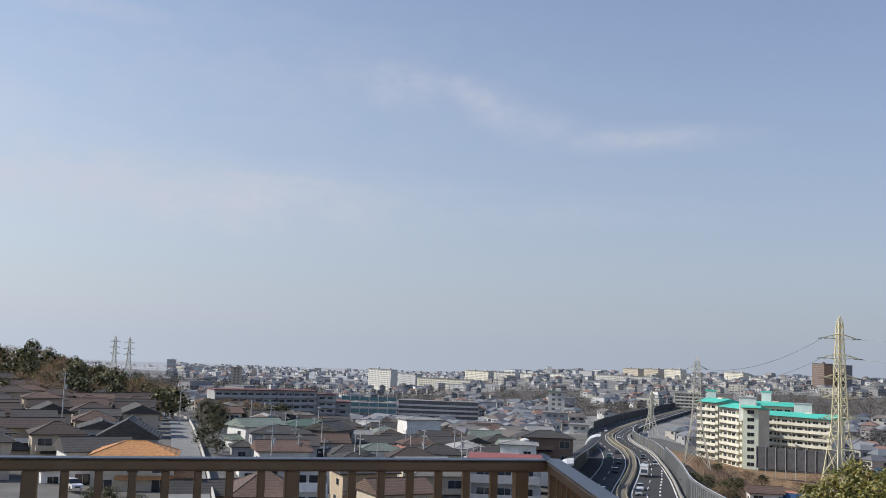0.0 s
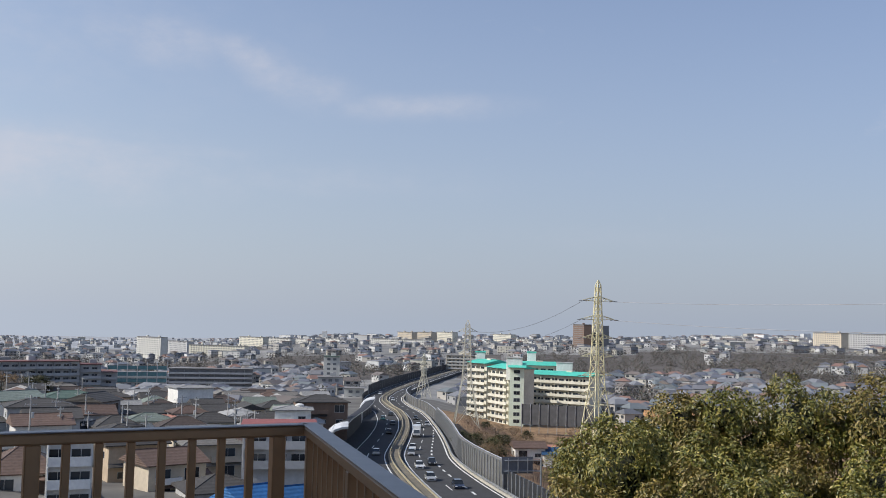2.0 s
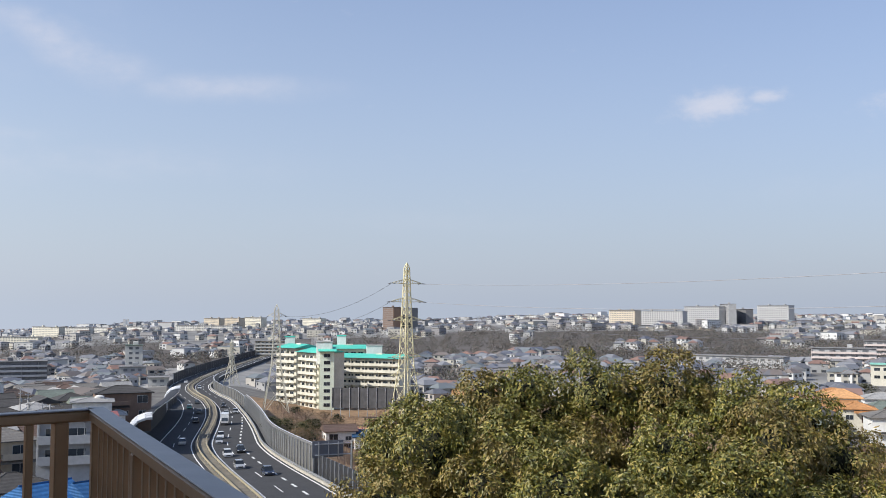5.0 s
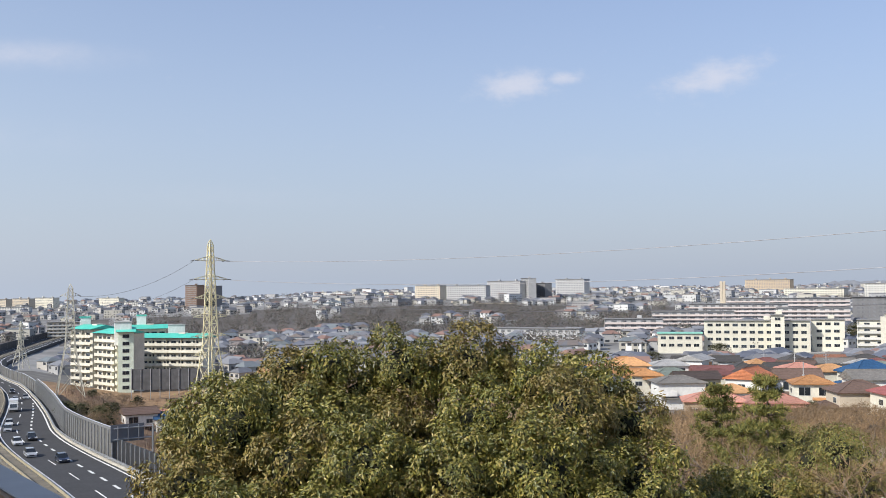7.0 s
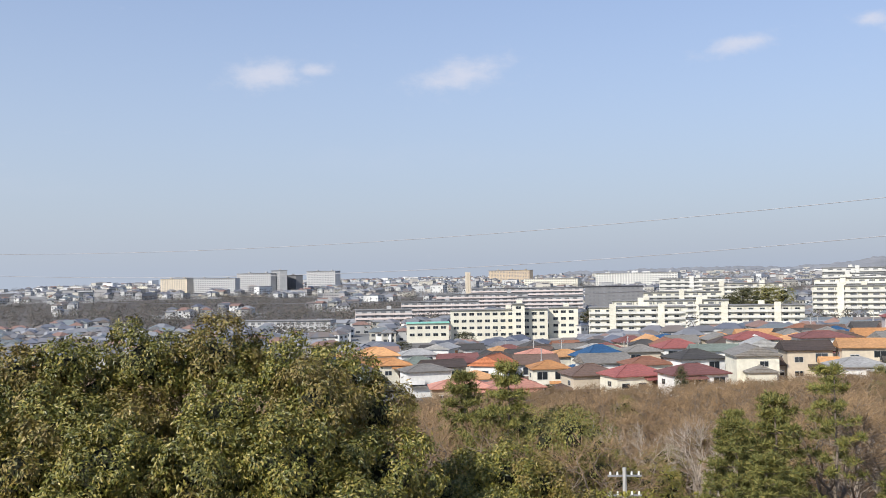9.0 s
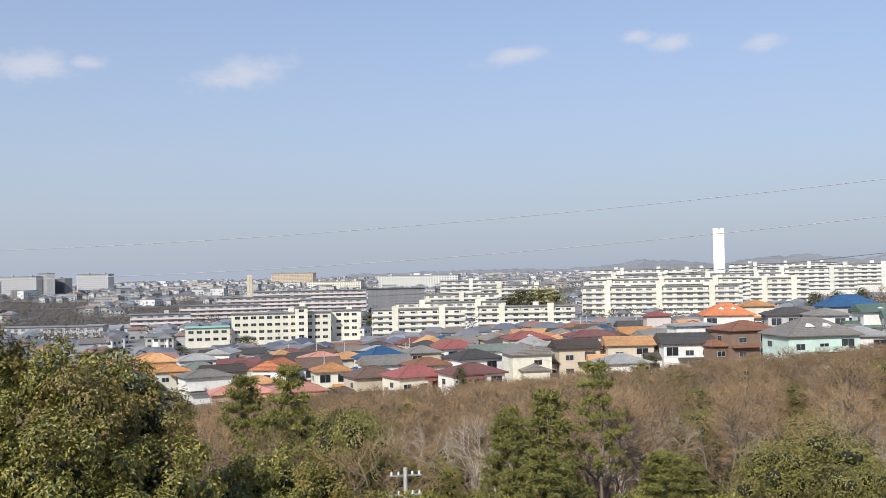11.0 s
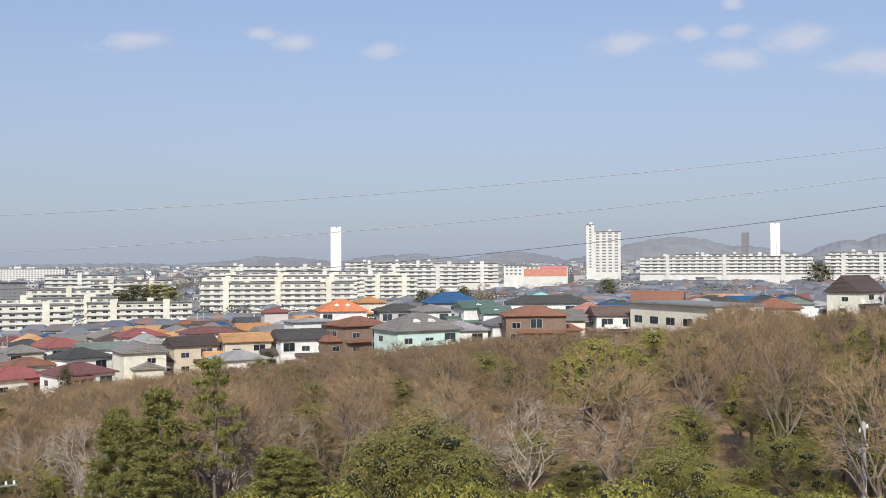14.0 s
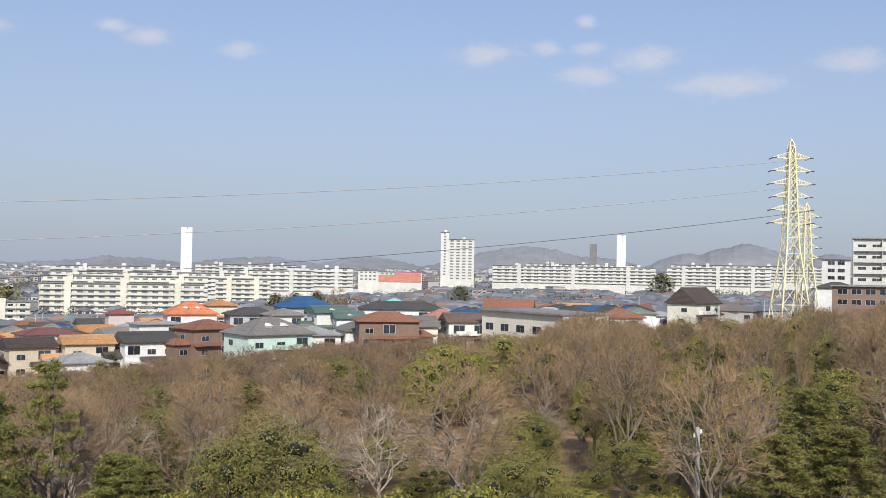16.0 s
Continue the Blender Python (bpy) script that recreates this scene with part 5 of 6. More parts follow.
ICO_V = [(0, 0, 1)] + [(0.894 * math.cos(2 * math.pi * i / 5), 0.894 * math.sin(2 * math.pi * i / 5), 0.447) for i in range(5)] + \
        [(0.894 * math.cos(2 * math.pi * (i + 0.5) / 5), 0.894 * math.sin(2 * math.pi * (i + 0.5) / 5), -0.447) for i in range(5)] + [(0, 0, -1)]
ICO_F = [(0, i + 1, (i + 1) % 5 + 1) for i in range(5)] + [(i + 1, i + 6, (i + 1) % 5 + 1) for i in range(5)] + [(i + 6, (i + 1) % 5 + 6, (i + 1) % 5 + 1) for i in range(5)] + [(11, (i + 1) % 5 + 6, i + 6) for i in range(5)]


def crown_mesh(name, lobes, per_lobe, length, width, mat, seed, droop=0.5, core=0.42):
    """Leafy lobes (x, y, z, rx, rz), uneven, with a dark core that the leaves hide: inner shade put into colour."""
    rng = np.random.default_rng(seed)
    vs, fs, mi, off = [], [], [], 0
    for x, y, z, rx, rz in lobes:
        n = int(per_lobe * (rx * rz) ** 0.9)
        u = rng.normal(0, 1, (n, 3))
        u /= np.linalg.norm(u, axis=1)[:, None]
        knots = rng.normal(0, 1, (16, 3))
        knots /= np.linalg.norm(knots, axis=1)[:, None]
        near = (u @ knots.T).max(1)
        r = 0.60 + 0.42 * np.clip((near - 0.6) / 0.4, 0, 1) + rng.normal(0, 0.05, n)
        p = u * r[:, None] * np.array([rx, rx, rz]) + np.array([x, y, z])
        v, f = leaf_cloud(p, u, length, width, int(rng.integers(1 << 30)), droop)
        vs.append(v)
        fs += (f + off).tolist()
        mi += [0] * n
        off += len(v)
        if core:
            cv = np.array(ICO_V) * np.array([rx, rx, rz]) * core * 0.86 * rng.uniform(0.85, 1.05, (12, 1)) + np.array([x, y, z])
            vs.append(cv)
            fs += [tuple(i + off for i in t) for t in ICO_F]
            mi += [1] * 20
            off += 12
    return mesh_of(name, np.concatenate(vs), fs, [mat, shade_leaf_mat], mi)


def billow_mesh(name, lobes, per_lobe, length, width, mats, seed, droop=0.8):
    """A crown of billows: each lobe bears knobs, each knob tufts of hanging leaves, with thinner leaves deep between them."""
    rng = np.random.default_rng(seed)
    vs, fs, mi, off = [], [], [], 0
    gold = math.pi * (3 - math.sqrt(5))
    for li, (x, y, z, rx, rz) in enumerate(lobes):
        tint = 2 if rng.random() < 0.22 else 0
        size, mid = np.array([rx, rx, rz]), np.array([x, y, z])
        n = int(per_lobe * (rx * rz) ** 0.9)
        knobs, turn0 = 14, rng.uniform(0, 6.3)
        for k in range(knobs):
            kz = 0.97 - 1.55 * k / knobs
            ka, kr = turn0 + k * gold, math.sqrt(max(0.0, 1 - kz * kz))
            kd = np.array([math.cos(ka) * kr, math.sin(ka) * kr, kz]) + rng.normal(0, 0.10, 3)
            kd /= np.linalg.norm(kd)
            kc = mid + kd * size * rng.uniform(0.64, 0.84)
            rad = rng.uniform(0.26, 0.36) * (rx + rz) / 2
            m = n // knobs // 11
            u = rng.normal(0, 1, (m, 3)) + kd * 0.75 + np.array([0, 0, 0.35])
            u /= np.linalg.norm(u, axis=1)[:, None]
            c = kc + u * rad * rng.uniform(0.86, 1.1, (m, 1))
            c, u = np.repeat(c, 11, 0), np.repeat(u, 11, 0)
            p = c + rng.normal(0, 0.042, c.shape) + np.array([0, 0, -0.02])
            v, f = leaf_cloud(p, u, length, width, int(rng.integers(1 << 30)), droop)
            vs.append(v)
            fs += (f + off).tolist()
            mi += [tint] * len(p)
            off += len(v)
        m = n // 6
        u = rng.normal(0, 1, (m, 3))
        u /= np.linalg.norm(u, axis=1)[:, None]
        v, f = leaf_cloud(mid + u * size * rng.uniform(0.45, 0.78, (m, 1)), u, length * 1.2, width * 1.3, int(rng.integers(1 << 30)), droop)
        vs.append(v)
        fs += (f + off).tolist()
        mi += [0] * m
        off += len(v)
        # dark core that paints the shade between the billows
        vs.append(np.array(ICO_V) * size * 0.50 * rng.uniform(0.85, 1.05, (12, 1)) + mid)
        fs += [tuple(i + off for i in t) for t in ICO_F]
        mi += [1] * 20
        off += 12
    return mesh_of(name, np.concatenate(vs), fs, mats, mi)


def limb(s, p, q, r0, r1, rng, sides=5, bends=3, wobble=0.06):
    """A crooked tapered limb; returns its points."""
    p, q = Vector(p), Vector(q)
    ln = (q - p).length
    pts = [p]
    for i in range(1, bends + 1):
        k = i / bends
        pts.append(p.lerp(q, k) + Vector((rng.gauss(0, 1), rng.gauss(0, 1), rng.gauss(0, 0.5))) * ln * wobble * (0 if i == bends else 1))
    for i in range(bends):
        s.tube(pts[i], pts[i + 1], r0 + (r1 - r0) * i / bends, r0 + (r1 - r0) * (i + 1) / bends, sides, 0, False)
    return pts


def evergreen(seed, tall, wide, mat, per=260, leaf=0.30, label="", group="trees of the wood", where=None, category="tree"):
    rng = random.Random(seed)
    root = thing("evergreen_tree", where or Matrix(), label, category, group)
    s = Shape()
    top = limb(s, (0, 0, -0.5), (0, 0, tall * 0.6), 0.045 * tall * 0.5, 0.02 * tall * 0.5, rng, 7)
    lobes = []
    for i in range(13):
        a = i * 2.4 + rng.uniform(-0.3, 0.3)
        h = 0.36 + 0.6 * (i / 12)
        rr = wide / 2 * 0.66 * math.sqrt(max(0.02, 1 - ((h - 0.5) / 0.52) ** 2)) * rng.uniform(0.75, 1.1)
        c = (rr * math.cos(a), rr * math.sin(a), h * tall * 0.86)
        r = wide * rng.uniform(0.17, 0.25)
        lobes.append((*c, r, min(r * 0.85, tall * 0.16)))
        limb(s, top[1 + i % 3 if i % 3 < 2 else 2], c, 0.02 * tall * 0.5, 0.01 * tall * 0.5, rng, 4, 2)
    lobes.append((0, 0, tall * 0.84, wide * 0.22, tall * 0.14))
    part("trunk", s, bark_mat, root)
    part("crown", crown_mesh("crown", lobes, per, leaf, leaf * 0.55, mat, seed), None, root)
    return root


def bare_tree(seed, tall, wide, label, bark=None, twig=None, dense=1.0, where=None):
    """A leafless tree: a short trunk, limbs that fan out, and branches that fill a rounded crown with fine twigs."""
    rng = random.Random(seed)
    root = thing("bare_tree", where or Matrix(), label, "tree", "trees of the wood")
    s, t = Shape(), Shape()
    fork = tall * rng.uniform(0.14, 0.26)
    limb(s, (0, 0, -0.6), (rng.uniform(-0.2, 0.2), rng.uniform(-0.2, 0.2), fork), 0.15, 0.12, rng, 7, 2)
    mid, rad, high = Vector((0, 0, tall * 0.58)), wide * 0.5, tall * 0.42
    knots = []
    for i in range(8):
        a = i * 2.4 + rng.uniform(-0.4, 0.4)
        lean = rng.uniform(0.25, 0.8) if i else 0.05
        q = mid + Vector((math.cos(a) * rad * lean, math.sin(a) * rad * lean, high * rng.uniform(0.15, 0.62) * (1.15 - 0.6 * lean)))
        pts = limb(s, (0, 0, fork * rng.uniform(0.75, 1.0)), q, 0.075, 0.026, rng, 5, 5, 0.045)
        for u, v in zip(pts[1:], pts[2:]):
            knots += [u, u.lerp(v, 0.5)]
        knots.append(pts[-1])
    for i in range(int(120 * dense)):
        cz = rng.uniform(-0.45, 1.0)
        a, cr = rng.uniform(0, 6.283), math.sqrt(1 - min(cz * cz, 1.0))
        k = rng.uniform(0.62, 1.0)
        tip = mid + Vector((math.cos(a) * cr * rad, math.sin(a) * cr * rad, cz * high)) * k
        near = min(knots, key=lambda p: (p - tip).length + 0.9 * max(0.0, p.z - tip.z + 0.4))
        out = (tip - mid).normalized()
        br = limb(s, near, tip, 0.024, 0.010, rng, 4, 3, 0.07)
        for m in range(13):
            c0 = br[rng.randrange(1, 3)].lerp(br[-1], rng.uniform(0.0, 1.0))
            dirn = (out * 0.7 + Vector((rng.gauss(0, 0.6), rng.gauss(0, 0.6), rng.gauss(0.35, 0.45)))).normalized()
            c1 = c0 + dirn * tall * rng.uniform(0.05, 0.11)
            sd = dirn.cross(Vector((rng.gauss(0, 1), rng.gauss(0, 1), rng.gauss(0, 1)))).normalized() * 0.012
            t.add([c0 - sd, c0 + sd, c1], [(0, 1, 2)])
            for w in range(2):
                e0 = c0.lerp(c1, rng.uniform(0.3, 0.9))
                e1 = e0 + (dirn + Vector((rng.gauss(0, 0.6), rng.gauss(0, 0.6), rng.gauss(0.1, 0.5)))).normalized() * tall * rng.uniform(0.03, 0.07)
                sd = dirn.cross(Vector((rng.gauss(0, 1), rng.gauss(0, 1), rng.gauss(0, 1)))).normalized() * 0.009
                t.add([e0 - sd, e0 + sd, e1], [(0, 1, 2)])
    part("trunk", s, bark or bark_mat, root)
    part("crown", t, twig or twig_mat, root, "bare thin twigs")
    return root


def pine(seed, tall, wide, label, slim=False, where=None):
    rng = random.Random(seed)
    root = thing("pine_tree", where or Matrix(), label, "tree", "pines of the wood")
    s = Shape()
    limb(s, (0, 0, -0.6), (rng.uniform(-0.3, 0.3), 0, tall * 0.97), 0.14, 0.03, rng, 6, 5, 0.012)
    pts, nrm = [], []
    levels = 7 if slim else 10
    for lv in range(levels):
        h = (0.42 if slim else 0.16) + (0.56 if slim else 0.82) * lv / (levels - 1)
        reach = wide / 2 * (1.08 - 0.85 * ((h - 0.16) / 0.84) ** 1.3) * rng.uniform(0.75, 1.1)
        for i in range(5 if not slim else 4):
            a = lv * 0.9 + i * (1.26 if not slim else 1.57) + rng.uniform(-0.35, 0.35)
            q = Vector((math.cos(a) * reach, math.sin(a) * reach, h * tall + reach * rng.uniform(0.1, 0.35)))
            br = limb(s, (0, 0, h * tall), q, 0.035, 0.012, rng, 4, 2, 0.06)
            for k in range(15 if not slim else 13):
                c = br[0].lerp(br[-1], rng.uniform(0.42, 1.05)) + Vector((rng.gauss(0, 0.17), rng.gauss(0, 0.17), rng.gauss(0.10, 0.10)))
                for w in range(20):
                    d = Vector((rng.gauss(0, 1), rng.gauss(0, 1), rng.gauss(0.6, 0.8))).normalized()
                    pts.append(c + d * 0.05)
                    nrm.append(d)
    pts, nrm = np.array(pts), np.array(nrm)
    g = np.random.default_rng(seed)
    sd = np.cross(nrm, g.normal(0, 1, nrm.shape))
    sd /= np.linalg.norm(sd, axis=1)[:, None]
    ln = g.uniform(0.16, 0.30, (len(pts), 1))
    v = np.stack([pts - sd * 0.022, pts + sd * 0.022, pts + nrm * ln + sd * 0.010, pts + nrm * ln - sd * 0.010], 1).reshape(-1, 3)
    part("trunk", s, bark_mat, root)
    part("crown", mesh_of("crown", v, np.arange(len(v)).reshape(-1, 4), [pine_mat]), None, root, "yellow green needle tufts")
    return root


def place(az, d, turn=0.0, scale=1.0, dz=0.0, sz=None):
    x, y = polar(az, d)
    return Matrix.Translation((x, y, ground(x, y) + dz)) @ Matrix.Rotation(radians(turn), 4, "Z") @ Matrix.Diagonal((scale, scale, sz or scale, 1))


TREES = []  # plan places that are taken


def plant(proto, az, d, top_el, width=None, turn=None, tall=8.0, wide=6.0):
    """A copy of a tree, scaled so that its top reaches the given angle above or below the eye."""
    x, y = polar(az, d)
    g = ground(x, y)
    sz = max(0.35, (height_at(top_el, d) - g) / tall)
    sx = (width / wide) if width else min(1.35, max(0.7, sz))
    TREES.append((x, y))
    return copy_thing(proto, Matrix.Translation((x, y, g)) @ Matrix.Rotation(radians(turn if turn is not None else (az * 37 + d * 11) % 360), 4, "Z") @ Matrix.Diagonal((sx, sx, sz, 1)))


def joined(name, jobs, label, category):
    """Trees too many to tell apart, as one mesh; jobs: (tree, az, d, top angle, width, tall, wide)."""
    vs, ls, ts, ns, mi, mats, off = [], [], [], [], [], [], 0
    for proto, az, d, top_el, width, tall, wide in jobs:
        x, y = polar(az, d)
        g = ground(x, y)
        sz, sx = max(0.2, (height_at(top_el, d) - g) / tall), width / wide
        m = np.array(Matrix.Translation((x, y, g)) @ Matrix.Rotation(radians((az * 37 + d * 11) % 360), 4, "Z") @ Matrix.Diagonal((sx, sx, sz, 1)))
        for ob in proto.children:
            me = ob.data
            v = np.empty(len(me.vertices) * 3)
            me.vertices.foreach_get("co", v)
            lp, tot, pm = np.empty(len(me.loops), int), np.empty(len(me.polygons), int), np.empty(len(me.polygons), int)
            me.loops.foreach_get("vertex_index", lp)
            me.polygons.foreach_get("loop_total", tot)
            me.polygons.foreach_get("material_index", pm)
            base = []
            for q in me.materials:
                if q not in mats:
                    mats.append(q)
                base.append(mats.index(q))
            vs.append(v.reshape(-1, 3) @ m[:3, :3].T + m[:3, 3])
            ls.append(lp + off)
            ts.append(tot)
            mi.append(np.array(base)[pm])
            off += len(me.vertices)
    v, lp, tot, pm = np.concatenate(vs), np.concatenate(ls), np.concatenate(ts), np.concatenate(mi)
    me = bpy.data.meshes.new(name)
    me.vertices.add(len(v))
    me.vertices.foreach_set("co", v.ravel())
    me.loops.add(len(lp))
    me.loops.foreach_set("vertex_index", lp)
    me.polygons.add(len(tot))
    me.polygons.foreach_set("loop_start", np.concatenate([[0], np.cumsum(tot)[:-1]]))
    me.polygons.foreach_set("loop_total", tot)
    for q in mats:
        me.materials.append(q)
    me.polygons.foreach_set("material_index", pm)
    me.update(calc_edges=True)
    me.validate()
    return tagged(new(name, me), label, category, kind="stuff")


# the great camphor beside the terrace
lobes = []
crng = random.Random(5)
ROW = [(-21.4, -6.1, 19.5, 0.7), (-23.4, -5.2, 19.5, 0.7), (-26.0, -3.5, 19.5, 0.52), (-28.3, -3.15, 19.3, 0.50), (-32.2, -2.6, 19.3, 0.74), (-36.0, -2.3, 19.2, 0.80), (-39.8, -3.4, 19.3, 0.76), (-42.9, -3.95, 18.8, 0.76),
       (-45.0, -6.0, 18.6, 0.66), (-30.2, -4.4, 19.6, 0.6), (-34.1, -4.0, 19.6, 0.55), (-37.9, -4.0, 19.5, 0.55), (-41.4, -4.7, 19.4, 0.6), (-24.8, -5.2, 19.2, 0.55), (-27.2, -4.6, 19.2, 0.6)]
for az, el, d, r in ROW:
    x, y = polar(az, d)
    lobes.append((x, y, height_at(el, d) - r * 1.02, r * 1.15, r * 1.02))
for el, d, a0, a1, step, r in ((-5.4, 18.0, -23.0, -45.4, 4.6, 0.98), (-7.8, 16.9, -21.0, -46.2, 4.9, 1.05), (-10.6, 16.0, -22.4, -46.6, 5.0, 1.1), (-13.6, 15.3, -20.4, -46.6, 5.0, 1.12), (-16.8, 14.8, -21.4, -46.6, 5.0, 1.12),
                               (-6.9, 19.2, -23, -45.0, 3.2, 0.85), (-9.6, 18.6, -21.5, -46.3, 3.2, 0.95), (-12.6, 18.0, -20.6, -46.6, 3.3, 1.0), (-15.6, 17.4, -20.4, -46.6, 3.4, 1.0)):
    a = a0
    while a > a1:
        dd = d + crng.uniform(-0.6, 0.6)
        rr = r * crng.uniform(0.8, 1.12)
        x, y = polar(a + crng.uniform(-0.5, 0.5), dd)
        if not (a < -45.2 and d < 15.5):
            lobes.append((x, y, height_at(el + crng.uniform(-0.8, 0.7), dd) - rr, rr, rr * 0.95))
        a -= step
cx, cy = polar(-33.5, 18.5)
cg = ground(cx, cy)
camphor = thing("camphor_tree", Matrix.Translation((cx, cy, cg)), "large dense evergreen camphor tree with glossy olive leaves", "tree")
ts = Shape()
trunk_top = limb(ts, (0, 0, -0.8), (0.1, 0.2, 4.0), 0.5, 0.34, crng, 10, 4, 0.02)
local = [(x - cx, y - cy, z - cg, rx, rz) for x, y, z, rx, rz in lobes]
for lb in local:
    limb(ts, trunk_top[2 + (local.index(lb) % 3)], lb[:3], 0.10, 0.03, crng, 5, 3, 0.04)
part("trunk", ts, bark_mat, camphor)
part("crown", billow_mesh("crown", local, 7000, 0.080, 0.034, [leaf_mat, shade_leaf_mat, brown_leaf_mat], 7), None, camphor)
# a smaller one next to it
lobes = []
for az, el, d, r in ((-48.9, -10.6, 21, 0.75), (-50.4, -9.9, 21.5, 0.75), (-52.2, -9.6, 21.3, 0.8), (-53.9, -10.3, 21.2, 0.7), (-55.3, -12.0, 21, 0.7), (-48.6, -12.8, 20.3, 0.8), (-50.9, -12.0, 20.2, 0.85), (-53.2, -12.2, 20.2, 0.85),
                     (-51.8, -14.6, 19.8, 0.95), (-54.9, -14.6, 20, 0.9), (-48.9, -15.2, 19.9, 0.95), (-57.2, -13.6, 21.4, 0.6)):
    x, y = polar(az, d)
    lobes.append((x, y, height_at(el, d) - r, r * 1.1, r))
cx, cy = polar(-52, 21)
cg = ground(cx, cy)
camphor = thing("camphor_tree", Matrix.Translation((cx, cy, cg)), "smaller evergreen camphor tree with glossy olive leaves", "tree")
ts = Shape()
trunk_top = limb(ts, (0, 0, -0.8), (0.1, 0.1, 2.6), 0.24, 0.16, crng, 8, 3, 0.02)
local = [(x - cx, y - cy, z - cg, rx, rz) for x, y, z, rx, rz in lobes]
for lb in local:
    limb(ts, trunk_top[2], lb[:3], 0.07, 0.02, crng, 5, 3, 0.04)
part("trunk", ts, bark_mat, camphor)
part("crown", billow_mesh("crown", local, 7000, 0.080, 0.034, [leaf_mat, shade_leaf_mat, brown_leaf_mat], 8), None, camphor)

# prototypes, each standing in the wood itself
E1 = evergreen(21, 8, 7, ever_mat, 430, 0.155, "broad evergreen tree with dense olive green crown", where=place(-81.3, 77, 0, 1.1, 0, 0.93))
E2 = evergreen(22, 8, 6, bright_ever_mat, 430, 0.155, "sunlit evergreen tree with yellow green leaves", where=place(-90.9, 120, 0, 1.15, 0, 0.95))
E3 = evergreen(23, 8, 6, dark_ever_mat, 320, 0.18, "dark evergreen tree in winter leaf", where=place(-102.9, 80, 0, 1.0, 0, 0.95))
E4 = evergreen(24, 3, 3.4, bright_ever_mat, 460, 0.16, "low yellow green evergreen shrub", where=place(-66, 52), category="shrub")
B = [bare_tree(30 + i, 8, 6.5, "leafless deciduous tree with fine brown twigs", where=place(az, d)) for i, (az, d) in enumerate(((-58.3, 92), (-75.5, 95), (-92.5, 95), (-98.5, 110)))]
BP = [bare_tree(40 + i, 8, 6.5, "leafless tree with pale grey branches", pale_bark_mat, pale_bark_mat, 0.55, where=place(az, d, 0, 0.95)) for i, (az, d) in enumerate(((-82.4, 70), (-87.0, 69)))]
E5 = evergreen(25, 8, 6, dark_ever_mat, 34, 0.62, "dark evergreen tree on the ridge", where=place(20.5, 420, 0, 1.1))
N1 = pine(51, 8, 4.6, "bushy young pine with yellow green needles", where=place(-66.6, 78, 0, 1.0))
N2 = pine(52, 10, 5.0, "tall slim pine with sparse tiers of needles", True, where=place(-69.3, 84, 0, 1.0, 0, 0.98))
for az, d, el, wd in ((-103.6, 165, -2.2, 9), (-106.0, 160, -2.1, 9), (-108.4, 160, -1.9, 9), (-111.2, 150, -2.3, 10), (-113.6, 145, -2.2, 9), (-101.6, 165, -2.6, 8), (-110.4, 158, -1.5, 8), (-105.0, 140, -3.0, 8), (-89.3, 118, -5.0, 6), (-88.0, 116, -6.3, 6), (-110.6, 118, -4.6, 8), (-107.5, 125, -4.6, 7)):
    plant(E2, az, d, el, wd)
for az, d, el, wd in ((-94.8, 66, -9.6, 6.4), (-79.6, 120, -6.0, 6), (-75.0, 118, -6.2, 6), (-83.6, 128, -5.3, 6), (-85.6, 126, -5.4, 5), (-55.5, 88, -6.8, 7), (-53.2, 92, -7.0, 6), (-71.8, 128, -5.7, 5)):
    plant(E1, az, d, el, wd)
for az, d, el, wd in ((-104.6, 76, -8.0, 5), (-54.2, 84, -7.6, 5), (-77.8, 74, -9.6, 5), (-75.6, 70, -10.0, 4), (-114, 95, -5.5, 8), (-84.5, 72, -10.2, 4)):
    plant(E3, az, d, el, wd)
for az, d, el, wd, pt, tl in ((-49.5, 84, -5.9, 6.5, N1, 8), (-52.0, 82, -5.4, 6.0, N1, 8), (-50.8, 76, -8.0, 6, N1, 8), (-64.4, 76, -7.9, 4.5, N1, 8), (-65.6, 62, -10.2, 5.0, N1, 8), (-73.4, 62, -10.4, 4.2, N1, 8),
                              (-110.5, 66, -6.2, 7.0, N1, 8), (-112.3, 64, -8.0, 6, N1, 8), (-108.9, 62, -8.6, 5.5, N1, 8), (-46.6, 90, -7.6, 5, N1, 8)):
    plant(pt, az, d, el, wd, tall=tl, wide=4.6)
for az, d, el in ((-80.5, 74, -9.4), (-84.6, 86, -8.4), (-77.0, 92, -7.4), (-71.5, 84, -8.2), (-57.2, 86, -8.0), (-86.0, 76, -9.8), (-104.5, 74, -8.6), (-59.6, 78, -8.2), (-62.4, 82, -7.6), (-73.6, 88, -7.8), (-78.8, 84, -8.2), (-90.0, 80, -8.4), (-93.6, 84, -7.8), (-96.0, 88, -7.4), (-88.6, 92, -7.2), (-63.6, 70, -9.2), (-70.4, 76, -9.0), (-82.0, 96, -6.9), (-107.6, 88, -6.8)):
    plant(BP[len(TREES) % 2], az, d, el, 5)
for az, d, el, wd in ((-81.0, 60, -7.7, 6.6), (-78.6, 58, -8.6, 4.5), (-83.4, 57, -9.6, 4), (-84.3, 122, -4.5, 8), (-86.0, 120, -5.2, 7), (-55.4, 70, -6.9, 6), (-74.6, 92, -7.3, 5), (-101.0, 70, -8.8, 5), (-95.0, 54, -9.6, 4.3), (-90.2, 66, -10.6, 4),
                      (-106.5, 74, -7.6, 5), (-113.5, 88, -5.4, 8)):
    plant(E1, az, d, el, wd)
